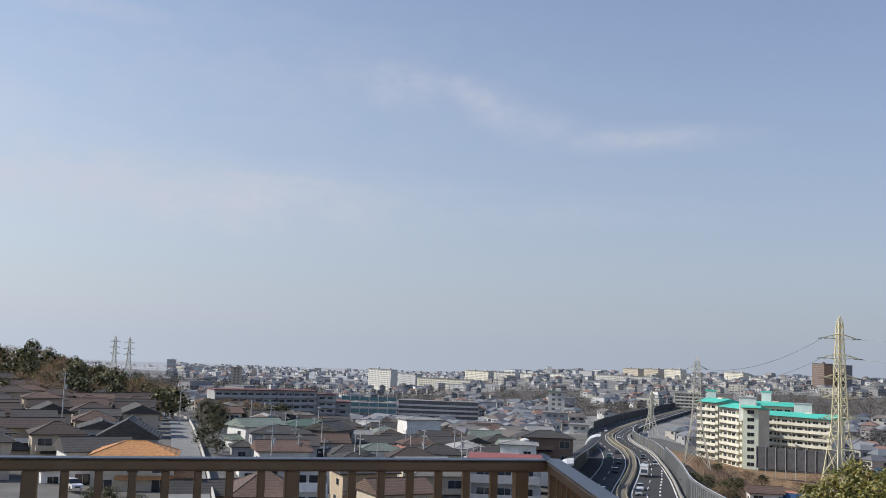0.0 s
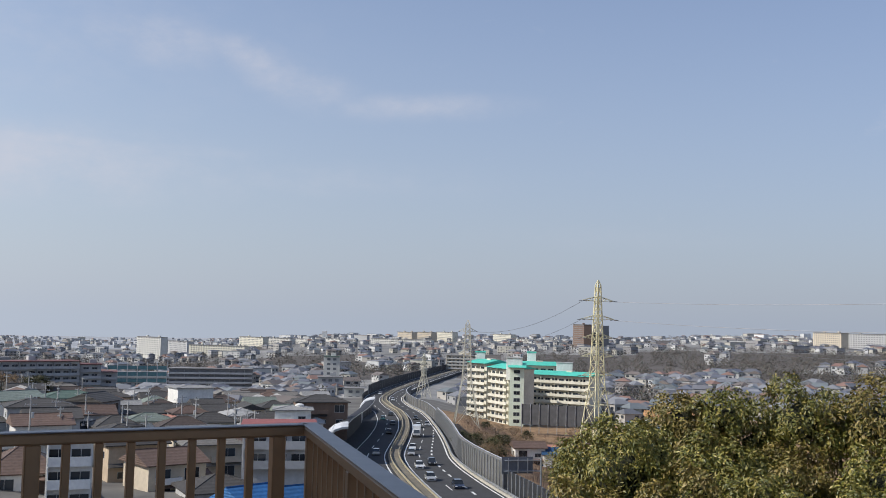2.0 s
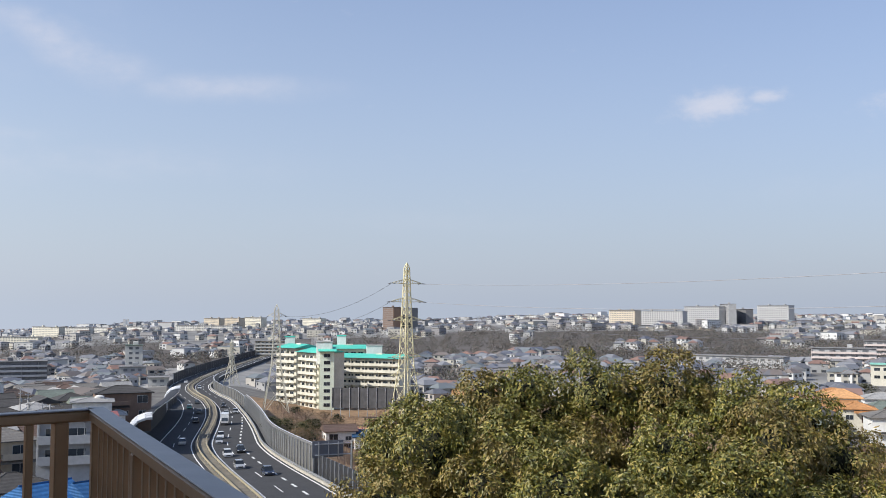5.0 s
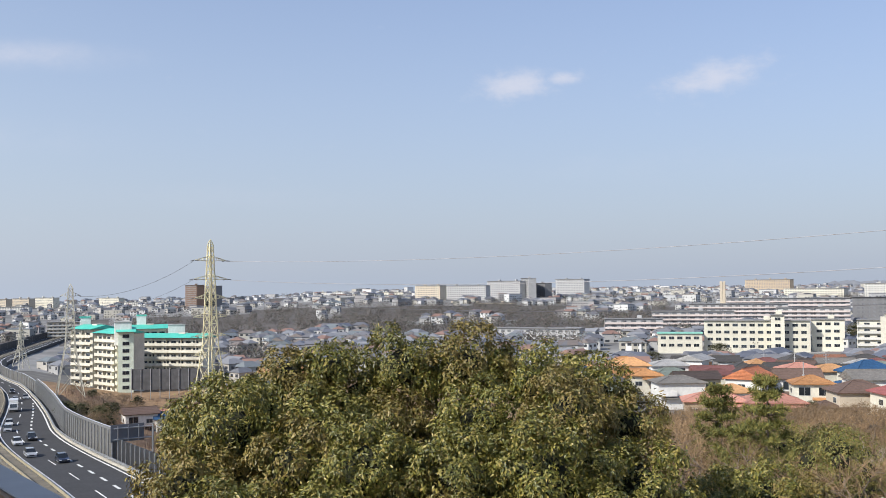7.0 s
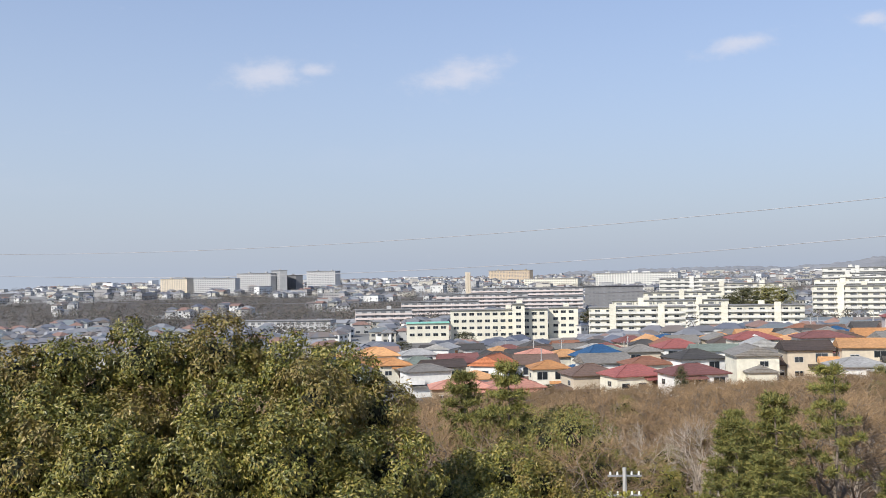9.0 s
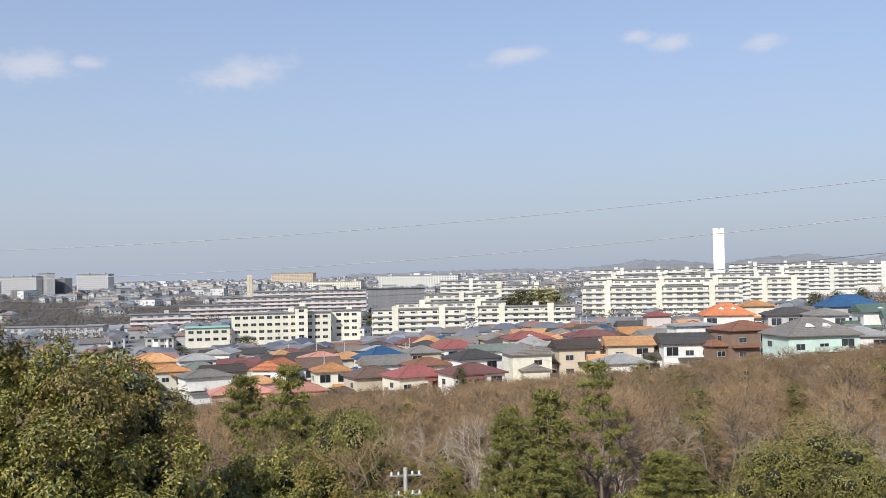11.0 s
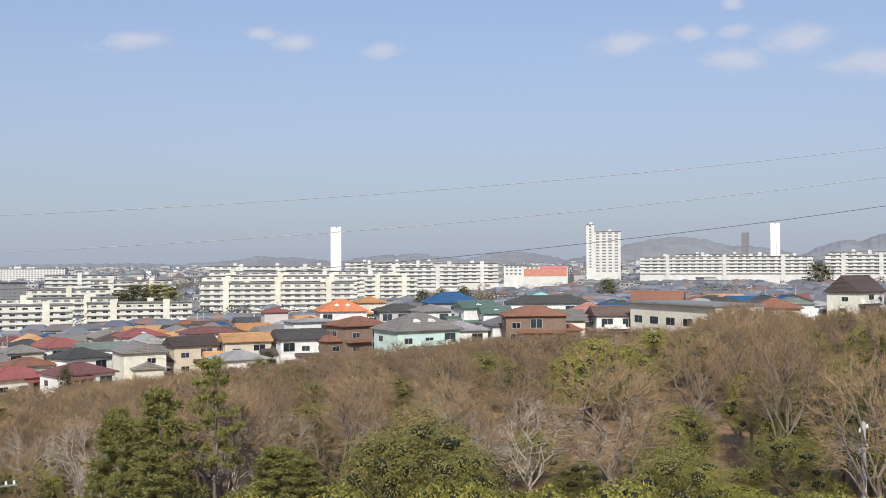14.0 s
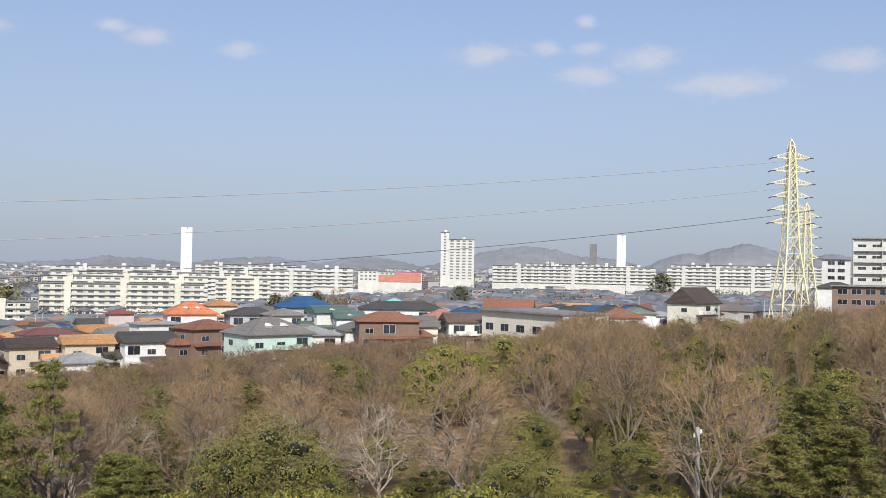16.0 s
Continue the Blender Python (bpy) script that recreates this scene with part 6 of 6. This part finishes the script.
for az, d, el, wd in ((-90.6, 108, -3.6, 8.5), (-89.0, 104, -4.6, 6), (-92.4, 112, -4.2, 7), (-93.8, 128, -3.2, 8), (-96.0, 132, -3.3, 8), (-98.2, 130, -2.9, 8), (-100.2, 128, -3.0, 8), (-95.0, 56, -10.4, 4.5), (-96.8, 57, -10.9, 3.6)):
    plant(E2, az, d, el, wd)
for az, d, el, wd in ((-66.5, 62, -7.1, 5.5), (-64.3, 60, -8.4, 5), (-66.2, 56, -10.2, 5), (-72.8, 58, -10.3, 5), (-74.4, 57, -10.9, 4.2)):
    plant(N1, az, d, el, wd, tall=8, wide=4.6)
plant(N2, -69.3, 64, -5.3, 5.2, tall=10, wide=5.0)
for i in range(22):
    az, d = -99.0 - 0.75 * i - 0.3 * (i % 3), 92 + (i * 37) % 62
    plant((E2, E1, E2, E1, N1)[i % 5], az, d, float(np.interp(az, (-116, -99), (-2.0, -4.2))) - 0.5 * ((i * 5) % 4) - (1.4 if d < 115 else 0.0), 5.5 + (i * 7) % 4, wide=4.6 if i % 5 == 4 else 6.5)
CAP_A = [-116, -110.5, -108, -104, -101.6, -99.9, -98.6, -97.0, -95.5, -90, -80, -70, -62, -55, -46]
CAP_E = [-1.0, -1.25, -1.85, -2.1, -2.35, -2.0, -1.7, -2.6, -3.3, -3.5, -4.2, -5.5, -6.0, -6.3, -6.8]
CLEAR = [(-90.6, 108), (-89.0, 104), (-92.4, 112), (-94.0, 128), (-81.0, 60), (-84.3, 122), (-102.9, 80), (-55.5, 70), (-79.6, 120), (-110.6, 118), (-107.5, 125), (-105.0, 140), (-75.0, 118)]
wrng = random.Random(77)
count = 0
FAR_WOOD = []
for _ in range(9000):
    if count >= 350:
        break
    az, d = wrng.uniform(-118, -45), (wrng.uniform(140, 206) if count < 130 else math.sqrt(wrng.uniform(58 ** 2, 170 ** 2)))
    if -100.5 < az < -96.5 and d < 82 or -89.8 < az < -87.6 and 80 < d < 110:
        continue
    if any(abs(az - a) < 1.7 and b - 42 < d < b + 2 for a, b in CLEAR):
        continue
    x, y = polar(az, d)
    if any((x - a) ** 2 + (y - b) ** 2 < 3.4 ** 2 for a, b in TREES) or any((x - a) ** 2 + (y - b) ** 2 < (r + 2.5) ** 2 for a, b, r in HOUSES):
        continue
    cap = float(np.interp(az, CAP_A, CAP_E))
    top = min(cap - wrng.uniform(0, 0.5), math.degrees(math.atan((ground(x, y) + (wrng.uniform(10, 15) if az < -96.5 else wrng.uniform(8, 12) if az < -90 else wrng.uniform(7.0, 10.5)) - EYE) / d)))
    if height_at(top, d) - ground(x, y) < 2.0:
        continue
    if d > 118:
        FAR_WOOD.append((B[wrng.randrange(4)], az, d, top, wrng.uniform(6.0, 9.5), 8.0, 6.5))
        TREES.append((x, y))
    else:
        plant(B[wrng.randrange(4)], az, d, top, wrng.uniform(6.0, 9.5), wide=6.5)
    count += 1
for _ in range(46):
    az, d = wrng.uniform(-118, -54), wrng.uniform(70, 150)
    x, y = polar(az, d)
    if any((x - a) ** 2 + (y - b) ** 2 < (r + 2.5) ** 2 for a, b, r in HOUSES):
        continue
    cap = float(np.interp(az, CAP_A, CAP_E))
    plant(wrng.choice([E1, E3, E1, E2]), az, d, min(cap - 0.2, math.degrees(math.atan((ground(x, y) + wrng.uniform(4, 7.5) - EYE) / d))), wrng.uniform(3.5, 6.5), wide=6.5)
for _ in range(95):
    az, d = wrng.uniform(-116, -56), wrng.uniform(48, 78)
    plant(E4, az, d, -11.7 - wrng.uniform(0, 1.4), wrng.uniform(2.8, 4.6), tall=3.0, wide=3.4)
# slope by the motorway and behind the camphor
joined("far_wood", FAR_WOOD, "leafless trees at the far edge of the wood", "woods")
SLOPE = []
for _ in range(120):
    az, d = wrng.uniform(-27, -13.4), wrng.uniform(150, 370)
    x, y = polar(az, d)
    if -21.5 < az < -16.8 and 190 < d < 292 or np.hypot(ROAD[:, 0] - x, ROAD[:, 1] - y).min() < 21 or any((x - a) ** 2 + (y - b) ** 2 < (r + 2.5) ** 2 for a, b, r in HOUSES):
        continue
    SLOPE.append(((B[:2] + [E5])[wrng.randrange(3)], az, d, math.degrees(math.atan((ground(x, y) + wrng.uniform(3, 5.5) - EYE) / d)), wrng.uniform(4, 7), 8.0, 6.5))
joined("slope_scrub", SLOPE, "bare scrub and small trees on the motorway slope", "scrub")
plant(E1, -20.0, 175, -6.4, 8)
plant(E3, -14.6, 255, -5.9, 6)
plant(E3, -15.6, 250, -6.1, 6)
plant(E3, -13.9, 262, -5.8, 6)
# wooded ridge above the old houses, and trees by the lane
RID_A, RID_E = [13.5, 14.8, 16.4, 18.5, 20.8, 22, 23.6, 27], [-2.8, -2.2, -1.6, -1.0, -0.5, 0.0, -0.3, 0.5]
# mostly the dark leaf copy, for the shade on this backlit ridge
RIDGE = []
for i in range(120):
    az, d = wrng.uniform(14.4, 27), wrng.uniform(340, 560)
    x, y = polar(az, d)
    cap = float(np.interp(az, RID_A, RID_E))
    g = ground(x, y)
    tall = min(height_at(cap - wrng.uniform(0, 0.7), d) - g, wrng.uniform(9, 17))
    if tall < 3:
        continue
    RIDGE.append((wrng.choice([E5, E5, B[1], E5, B[2], E5]), az, d, math.degrees(math.atan((g + tall - EYE) / d)), wrng.uniform(7, 12), 8.0, 6.0))
joined("ridge_wood", RIDGE, "dark evergreen and leafless trees on the ridge", "woods")
for az, d, el, wd in ((12.9, 285, -2.8, 8), (12.3, 290, -3.0, 8), (12.6, 262, -3.6, 7), (13.0, 235, -4.3, 6), (11.4, 330, -3.2, 8), (9.4, 335, -3.0, 8), (8.9, 338, -2.9, 8), (12.4, 225, -5.0, 6), (18.6, 110, -7.4, 3), (17.7, 104, -7.2, 3.4), (16.4, 104, -7.6, 3.4)):
    plant(E3, az, d, el, wd)
for az, d, el, wd in ((10.8, 335, -3.0, 10), (11.8, 345, -2.9, 10), (10.1, 345, -3.1, 9), (13.3, 330, -3.0, 8)):
    plant(B[1], az, d, el, wd)
# town trees
for az, d, el, wd, pr in ((-65.2, 600, -0.75, 26, E3), (-66.4, 605, -0.7, 24, E1), (-64.3, 600, -1.2, 20, E3), (-49.6, 480, -3.2, 11, E3), (-56.6, 560, -2.0, 16, E3), (-57.4, 570, -2.1, 14, E3), (-46.0, 430, -3.7, 12, E3), (-44.8, 420, -3.9, 12, B[0]),
                          (-45.3, 400, -4.0, 9, E3), (-42.6, 430, -3.6, 14, E3), (-43.6, 420, -3.9, 12, B[2]), (-80.9, 520, -1.2, 10, E3), (-82.0, 520, -1.15, 12, E3), (-83.2, 540, -1.0, 9, E3), (-84.4, 560, -0.95, 10, B[3]), (-91.3, 560, -0.6, 14, E3),
                          (-102.5, 800, 0.3, 22, E3), (-109.6, 230, -2.2, 8, B[2]), (-112.5, 225, -2.0, 9, B[0]), (-114.4, 200, -1.6, 12, B[1]), (-116.2, 190, -1.4, 12, B[3]), (-71.8, 172, -4.9, 3, E1), (-61.6, 172, -5.0, 3, E3), (-47.6, 600, -2.9, 12, B[1])):
    plant(pr, az, d, el, wd)

# garden trees and hedges between the houses
for _ in range(70):
    az, d = wrng.uniform(-104, -44), wrng.uniform(196, 345)
    x, y = polar(az, d)
    if any((x - a) ** 2 + (y - b) ** 2 < (r * 0.9 + 1.2) ** 2 for a, b, r in HOUSES):
        continue
    plant((E3, E1, B[1], E3)[_ % 4], az, d, math.degrees(math.atan((ground(x, y) + wrng.uniform(3.0, 6.0) - EYE) / d)), wrng.uniform(2.6, 4.4), wide=6.5)

# brushwood and dry grass on the floor of the wood
brng = np.random.default_rng(9)
bv, bf = [], []
for q in range(6200):
    az, d = brng.uniform(-118, -40), math.sqrt(brng.uniform(40 ** 2, 190 ** 2))
    if q > 4600:
        az, d = brng.uniform(-30, -13), math.sqrt(brng.uniform(140 ** 2, 380 ** 2))
        bx, by = polar(az, d)
        if np.hypot(ROAD[:, 0] - bx, ROAD[:, 1] - by).min() < 19:
            continue
    if -100.5 < az < -96.5 and d < 80:
        continue
    x, y = polar(az, d)
    z = ground(x, y) - 0.3
    for k in range(9):
        px, py = x + brng.normal(0, 0.6), y + brng.normal(0, 0.6)
        h = brng.uniform(1.0, 3.2)
        tx, ty = px + brng.normal(0, 0.35), py + brng.normal(0, 0.35)
        n = len(bv)
        bv += [(px - 0.022, py, z), (px + 0.022, py + 0.01, z), (tx, ty, z + h)]
        bf.append((n, n + 1, n + 2))
brush = mesh_of("brushwood", np.array(bv), bf, [material("brushwood_stems", (0.17, 0.105, 0.07), 0.9, scale=0.3, vary=0.4, per_island=((0.28, 0.18, 0.13), (0.22, 0.15, 0.11), (0.36, 0.26, 0.19), (0.29, 0.18, 0.14)))])
tagged(new("brushwood", brush), "tangled brown brushwood and saplings on the wood floor", "brushwood", kind="stuff")

# ---- far town, joined: small houses and blocks beyond the streets that can be told apart ----
town_wall = material("far_walls", (0.6, 0.6, 0.58), 0.85, scale=0.3, vary=0.08, per_island=((0.46, 0.46, 0.45), (0.42, 0.40, 0.35), (0.58, 0.58, 0.57), (0.33, 0.33, 0.33), (0.40, 0.38, 0.35), (0.48, 0.48, 0.47), (0.29, 0.28, 0.28)))
# roof greys bluer than the near ones: haze put into the colour
town_roof = material("far_roofs", (0.2, 0.2, 0.2), 0.6, scale=0.3, vary=0.1, per_island=((0.13, 0.135, 0.15), (0.20, 0.205, 0.22), (0.17, 0.145, 0.13), (0.23, 0.235, 0.25), (0.15, 0.15, 0.16), (0.24, 0.15, 0.12), (0.16, 0.18, 0.19), (0.12, 0.13, 0.16), (0.16, 0.16, 0.175)))
town_glass = material("far_windows", (0.05, 0.055, 0.065), 0.2, scale=0.2, vary=0.2)


frng = random.Random(101)
far = Shape()
made = 0
while made < 6800:
    az = frng.uniform(-120, 15)
    d = math.exp(frng.uniform(math.log(305), math.log(4300)))
    if d < 480 and (az > 13 or -23 < az < -8):
        continue
    if d < (350 if az < -42 else 355) or (-43 < az < -23 and d < 430) or is_wood(az, d) or az > 13.5 and d < 560 or 4.5 < az < 13.5 and d < 485 or -57 < az < -42 and 405 < d < 530 or -80 < az <= -57 and 430 < d < 540:
        continue
    x, y = polar(az, d)
    if d < 1150 and x > 0 and np.hypot(ROAD[:, 0] - x, ROAD[:, 1] - y).min() < 30:
        continue
    if -2.8 < az < 5.8 and 560 < d < 720:
        continue
    if d < 480 and any((x - a) ** 2 + (y - b) ** 2 < (r + 5) ** 2 for a, b, r in HOUSES):
        continue
    big = d > 800 and frng.random() < 0.08
    w, dep, h = (frng.uniform(14, 30), frng.uniform(9, 13), frng.uniform(7, 11)) if big else (frng.uniform(7.5, 12), frng.uniform(7, 9), frng.uniform(5, 6.4))
    a = radians(frng.choice((12, -38, 12 + 90, 52)) + frng.uniform(-6, 6))
    c, s = math.cos(a), math.sin(a)
    z = ground(x, y) - 0.5

    def tr(px, py, pz):
        return (x + px * c - py * s, y + px * s + py * c, z + pz)

    far.add([tr(sx * w / 2, sy * dep / 2, pz) for pz in (-4, h) for sx, sy in ((-1, -1), (1, -1), (1, 1), (-1, 1))], [(0, 1, 5, 4), (1, 2, 6, 5), (2, 3, 7, 6), (3, 0, 4, 7), (4, 5, 6, 7)], 0)
    o = 0.5
    if big:
        far.add([tr(sx * (w / 2 + 0.2), sy * (dep / 2 + 0.2), h + 0.02 + pz) for pz in (0, 0.5) for sx, sy in ((-1, -1), (1, -1), (1, 1), (-1, 1))], [(0, 1, 5, 4), (1, 2, 6, 5), (2, 3, 7, 6), (3, 0, 4, 7), (4, 5, 6, 7)], 1)
    else:
        rise, rg = dep * 0.26, w / 2 * frng.choice((1.06, 0.45, 0.5))
        far.add([tr(-w / 2 - o, -dep / 2 - o, h), tr(w / 2 + o, -dep / 2 - o, h), tr(w / 2 + o, dep / 2 + o, h), tr(-w / 2 - o, dep / 2 + o, h), tr(-rg, 0, h + rise), tr(rg, 0, h + rise)],
                [(0, 1, 5, 4), (2, 3, 4, 5), (1, 2, 5), (3, 0, 4), (3, 2, 1, 0)], 1)
    # windows on all four sides
    for side in range(4):
        span = w if side % 2 == 0 else dep
        depth = (dep if side % 2 == 0 else w) / 2 + 0.06
        rows = max(2, int(h / 2.9))
        for fl in range(rows):
            n = max(2, int(span / 3.6))
            for i in range(n):
                if frng.random() < 0.3 or d > 1900:
                    continue
                u0 = -span / 2 + span * (i + 0.25) / n
                u1 = u0 + span / n * 0.5
                z0 = fl * 2.9 + 0.7
                q = [(u0, -depth, z0), (u1, -depth, z0), (u1, -depth, z0 + 1.3), (u0, -depth, z0 + 1.3)]
                cs, sn = ((1, 0), (0, 1), (-1, 0), (0, -1))[side]
                far.add([tr(px * cs - py * sn, px * sn + py * cs, pz) for px, py, pz in q], [(0, 1, 2, 3)], 2)
    made += 1
tagged(new("distant_houses", far.mesh("distant_houses", [town_wall, town_roof, town_glass])), "dense distant houses with grey and brown roofs", "houses", kind="stuff")

# winter woods in the distance
wv, wf, off = [], [], 0
grng = np.random.default_rng(4)
made = 0
while made < 5600:
    az, d = grng.uniform(-120, 22), math.exp(grng.uniform(math.log(500), math.log(3400)))
    thin = grng.random() < 0.12 and d > 520
    if not (is_wood(az, d) and d > 520) and not thin or -2.8 < az < 5.8 and d < 720:
        continue
    x, y = polar(az, d)
    if d < 1150 and x > 0 and np.hypot(ROAD[:, 0] - x, ROAD[:, 1] - y).min() < 28:
        continue
    h, w = grng.uniform(6, 10), grng.uniform(3.5, 6.5)
    z = ground(x, y)
    n = 46
    u = grng.normal(0, 1, (n, 3))
    u /= np.linalg.norm(u, axis=1)[:, None]
    p = u * np.array([w, w, h * 0.5]) * grng.uniform(0.55, 1.0, (n, 1)) + np.array([x, y, z + h * 0.5])
    v, f = leaf_cloud(p, u, 1.5, 0.55, int(grng.integers(1 << 30)), 0.1)
    wv.append(v)
    wf += (f + off).tolist()
    off += len(v)
    made += 1
woods_mat = material("distant_winter_woods", (0.1, 0.09, 0.08), 0.9, scale=0.05, vary=0.3, per_island=((0.135, 0.113, 0.100), (0.10, 0.095, 0.085), (0.16, 0.135, 0.115), (0.085, 0.095, 0.075), (0.125, 0.105, 0.093)))
tagged(new("distant_woods", mesh_of("distant_woods", np.concatenate(wv), wf, [woods_mat])), "distant grey brown winter woods between the houses", "woods", kind="stuff")

# far hills on the horizon
HILLS = [(-95.0, 1.5, 4.5, 1.0), (-99.0, 0.95, 3.0, 0.4), (-107.0, 1.75, 3.6, 0.8), (-104.0, 1.2, 2.5, 0.5), (-111.5, 1.25, 3.0, 0.6), (-118.0, 1.4, 5.0, 0.8), (-86.0, 0.75, 3.0, 0.4), (-80.0, 0.62, 4.0, 0.4), (-72.5, 0.5, 3.5, 0.3), (-64.0, 0.15, 5.0, 0.3), (-127, 1.7, 5, 1.0)]
hs = Shape()
A = np.arange(-135, -55, 0.08)
RINGS = [(3700, 0.0), (3780, 0.25), (3860, 0.46), (3930, 0.62), (4000, 0.75), (4070, 0.86), (4130, 0.93), (4190, 0.98), (4250, 1.0), (4500, 0.7)]
for d, k in RINGS:
    for a in A:
        el = max([e * math.exp(-((a - c) / w) ** 2) for c, e, w, _ in HILLS]) + 0.10 * noise.noise(Vector((a * 0.9, d / 300, 2))) + 0.07 * noise.noise(Vector((a * 4.0, d / 400, 5))) + 0.035 * noise.noise(Vector((a * 13.0, d / 90, 8)))
        x, y = polar(a, d)
        hs.v.append((x, y, min(ground(x, y) - 12, 0) * (1 - k) + k * height_at(el, 4250)))
for i in range(len(RINGS) - 1):
    for j in range(len(A) - 1):
        hs.f.append((i * len(A) + j, i * len(A) + j + 1, (i + 1) * len(A) + j + 1, (i + 1) * len(A) + j))
        hs.m.append(0)
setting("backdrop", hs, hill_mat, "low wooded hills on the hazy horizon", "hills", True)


# ---- lane, poles and small things ----
lane = Shape()
wallp = Shape()
lane_pts = [(13.3, 95), (13.5, 130), (13.75, 180), (14.0, 240), (14.25, 310), (14.5, 360), (15.3, 430)]
prev = None
for k in np.linspace(0, 1, 50):
    d = 95 + 335 * k
    az = float(np.interp(d, [p[1] for p in lane_pts], [p[0] for p in lane_pts]))
    row = []
    for off in (3.1, -3.1):
        x, y = polar(az, d)
        x -= off
        row.append((x, y, max(ground(x, y), ground(*polar(az, d))) + 0.35))
    wx, wy = row[1][0] + 0.25, row[1][1]
    lane.v += row
    wallp.v += [(wx, wy, row[1][2] - 2), (wx, wy, row[1][2] + 0.75), (wx + 0.25, wy, row[1][2] + 0.75), (wx + 0.25, wy, row[1][2] - 2)]
for i in range(49):
    lane.f.append((2 * i, 2 * i + 1, 2 * i + 3, 2 * i + 2))
    wallp.f += [(4 * i + j, 4 * i + j + 1, 4 * i + j + 5, 4 * i + j + 4) for j in range(3)]
lane.m = [0] * len(lane.f)
wallp.m = [0] * len(wallp.f)
setting("road_lane", lane, material("lane_asphalt", (0.22, 0.22, 0.215), 0.9, scale=0.8, vary=0.2), "pale grey asphalt lane between the houses", "road")
setting("lane_wall", wallp, material("lane_wall_concrete", (0.55, 0.53, 0.49), 0.85, scale=0.8, vary=0.15), "low pale concrete wall along the lane", "wall")
for az, d, turn, c in ((20.4, 172, 10, "white"), (19.6, 158, 40, "white"), (20.6, 205, 60, "black"), (0.2, 150, 70, "silver"), (5.0, 210, 80, "white")):
    car(c, place(az, d, turn, 1.0, 0.5), label=c + " car parked by the houses")

POLE_MAT = material("pole_concrete", (0.42, 0.41, 0.39), 0.85, scale=2, vary=0.12)


def utility_pole(az, d, top_el, turn=0, arms=2, white=False, drum=True):
    x, y = polar(az, d)
    g = ground(x, y)
    tall = max(5.0, height_at(top_el, d) - g)
    root = thing("utility_pole", Matrix.Translation((x, y, g)) @ Matrix.Rotation(radians(turn), 4, "Z"), "grey concrete utility pole with cross-arms and insulators", "utility pole", "utility poles")
    part("pole", Shape().tube((0, 0, -1), (0, 0, tall), 0.17, 0.11, 8), POLE_MAT, root)
    for k in range(arms):
        z = tall - 0.5 - k * 1.1
        arm = part("cross_arm", Shape().box(-0.95, -0.05, z, 0.95, 0.05, z + 0.09), steel_mat, root)
        for i in ((-0.8, -0.4, 0.4, 0.8) if d < 240 else (-0.7, 0.7)):
            part("insulator", Shape().tube((i, 0, z + 0.09), (i, 0, z + 0.28), 0.07, 0.05, 6), paint_mat if white else steel_mat, arm)
    if drum:
        part("transformer", Shape().tube((0.35, 0, tall - 3.6), (0.35, 0, tall - 2.7), 0.26, 0.26, 10), steel_mat, root)
    return root


utility_pole(-104.7, 60, -8.25, -28, 2, True, False)
utility_pole(-58.5, 58, -10.85, -50, 2, True, False)
utility_pole(20.35, 230, -1.75, 20)
utility_pole(14.35, 320, -2.0, 20)
utility_pole(12.0, 230, -4.6, 10)
utility_pole(9.3, 175, -4.2, 10)
urng = random.Random(33)
for _ in range(40):
    az, d = urng.uniform(-8, 12), urng.uniform(140, 360)
    x, y = polar(az, d)
    if np.hypot(ROAD[:, 0] - x, ROAD[:, 1] - y).min() < 22:
        continue
    utility_pole(az, d, math.degrees(math.atan((ground(x, y) + urng.uniform(9, 12) - EYE) / d)), urng.uniform(0, 180), 2, False, urng.random() < 0.5)
for _ in range(22):
    az, d = urng.uniform(-110, -46), urng.uniform(225, 400)
    x, y = polar(az, d)
    utility_pole(az, d, math.degrees(math.atan((ground(x, y) + urng.uniform(8, 10.5) - EYE) / d)), urng.uniform(0, 180), 2, False, urng.random() < 0.5)
# white water tank on a flat roof
x, y = polar(-4.75, 232)
tank = thing("water_tank", Matrix.Translation((x, y, height_at(-5.45, 232))), "white cylindrical water tank on a steel stand", "water tank")
part("drum", Shape().tube((0, 0, 0.9), (0, 0, 3.2), 1.0, 1.0, 16), wall_mat["white"], tank)
part("cap", Shape().tube((0, 0, 3.205), (0, 0, 3.5), 1.04, 0.4, 16), wall_mat["white"], tank)
for sx in (-0.5, 0.5):
    for sy in (-0.5, 0.5):
        part("leg", Shape().tube((sx, sy, -2.5), (sx, sy, 0.9), 0.06, 0.06, 6), steel_mat, tank)
# green practice netting on tall posts
x0, y0 = polar(5.6, 600)
x1, y1 = polar(2.5, 600)
nl = math.hypot(x1 - x0, y1 - y0)
netting = thing("netting_fence", Matrix.Translation((x0, y0, height_at(-4.0, 600))) @ Matrix.Rotation(math.atan2(y1 - y0, x1 - x0), 4, "Z"), "tall teal practice netting hung on steel posts", "fence")
for k in range(7):
    part("post", Shape().tube((k * nl / 6, 0, -6), (k * nl / 6, 0, 16.5), 0.22, 0.22, 6), steel_mat, netting)
net_sheet_mat = material("teal_netting", (0.10, 0.20, 0.21), 0.8, scale=0.4, vary=0.25)
for k in range(6):
    for h in range(4):
        part("net_strand", Shape().box(k * nl / 6 + 0.25, -0.05, 1.5 + h * 3.6, (k + 1) * nl / 6 - 0.25, 0.05, 3.6 + h * 3.6), net_sheet_mat, netting, "teal netting")
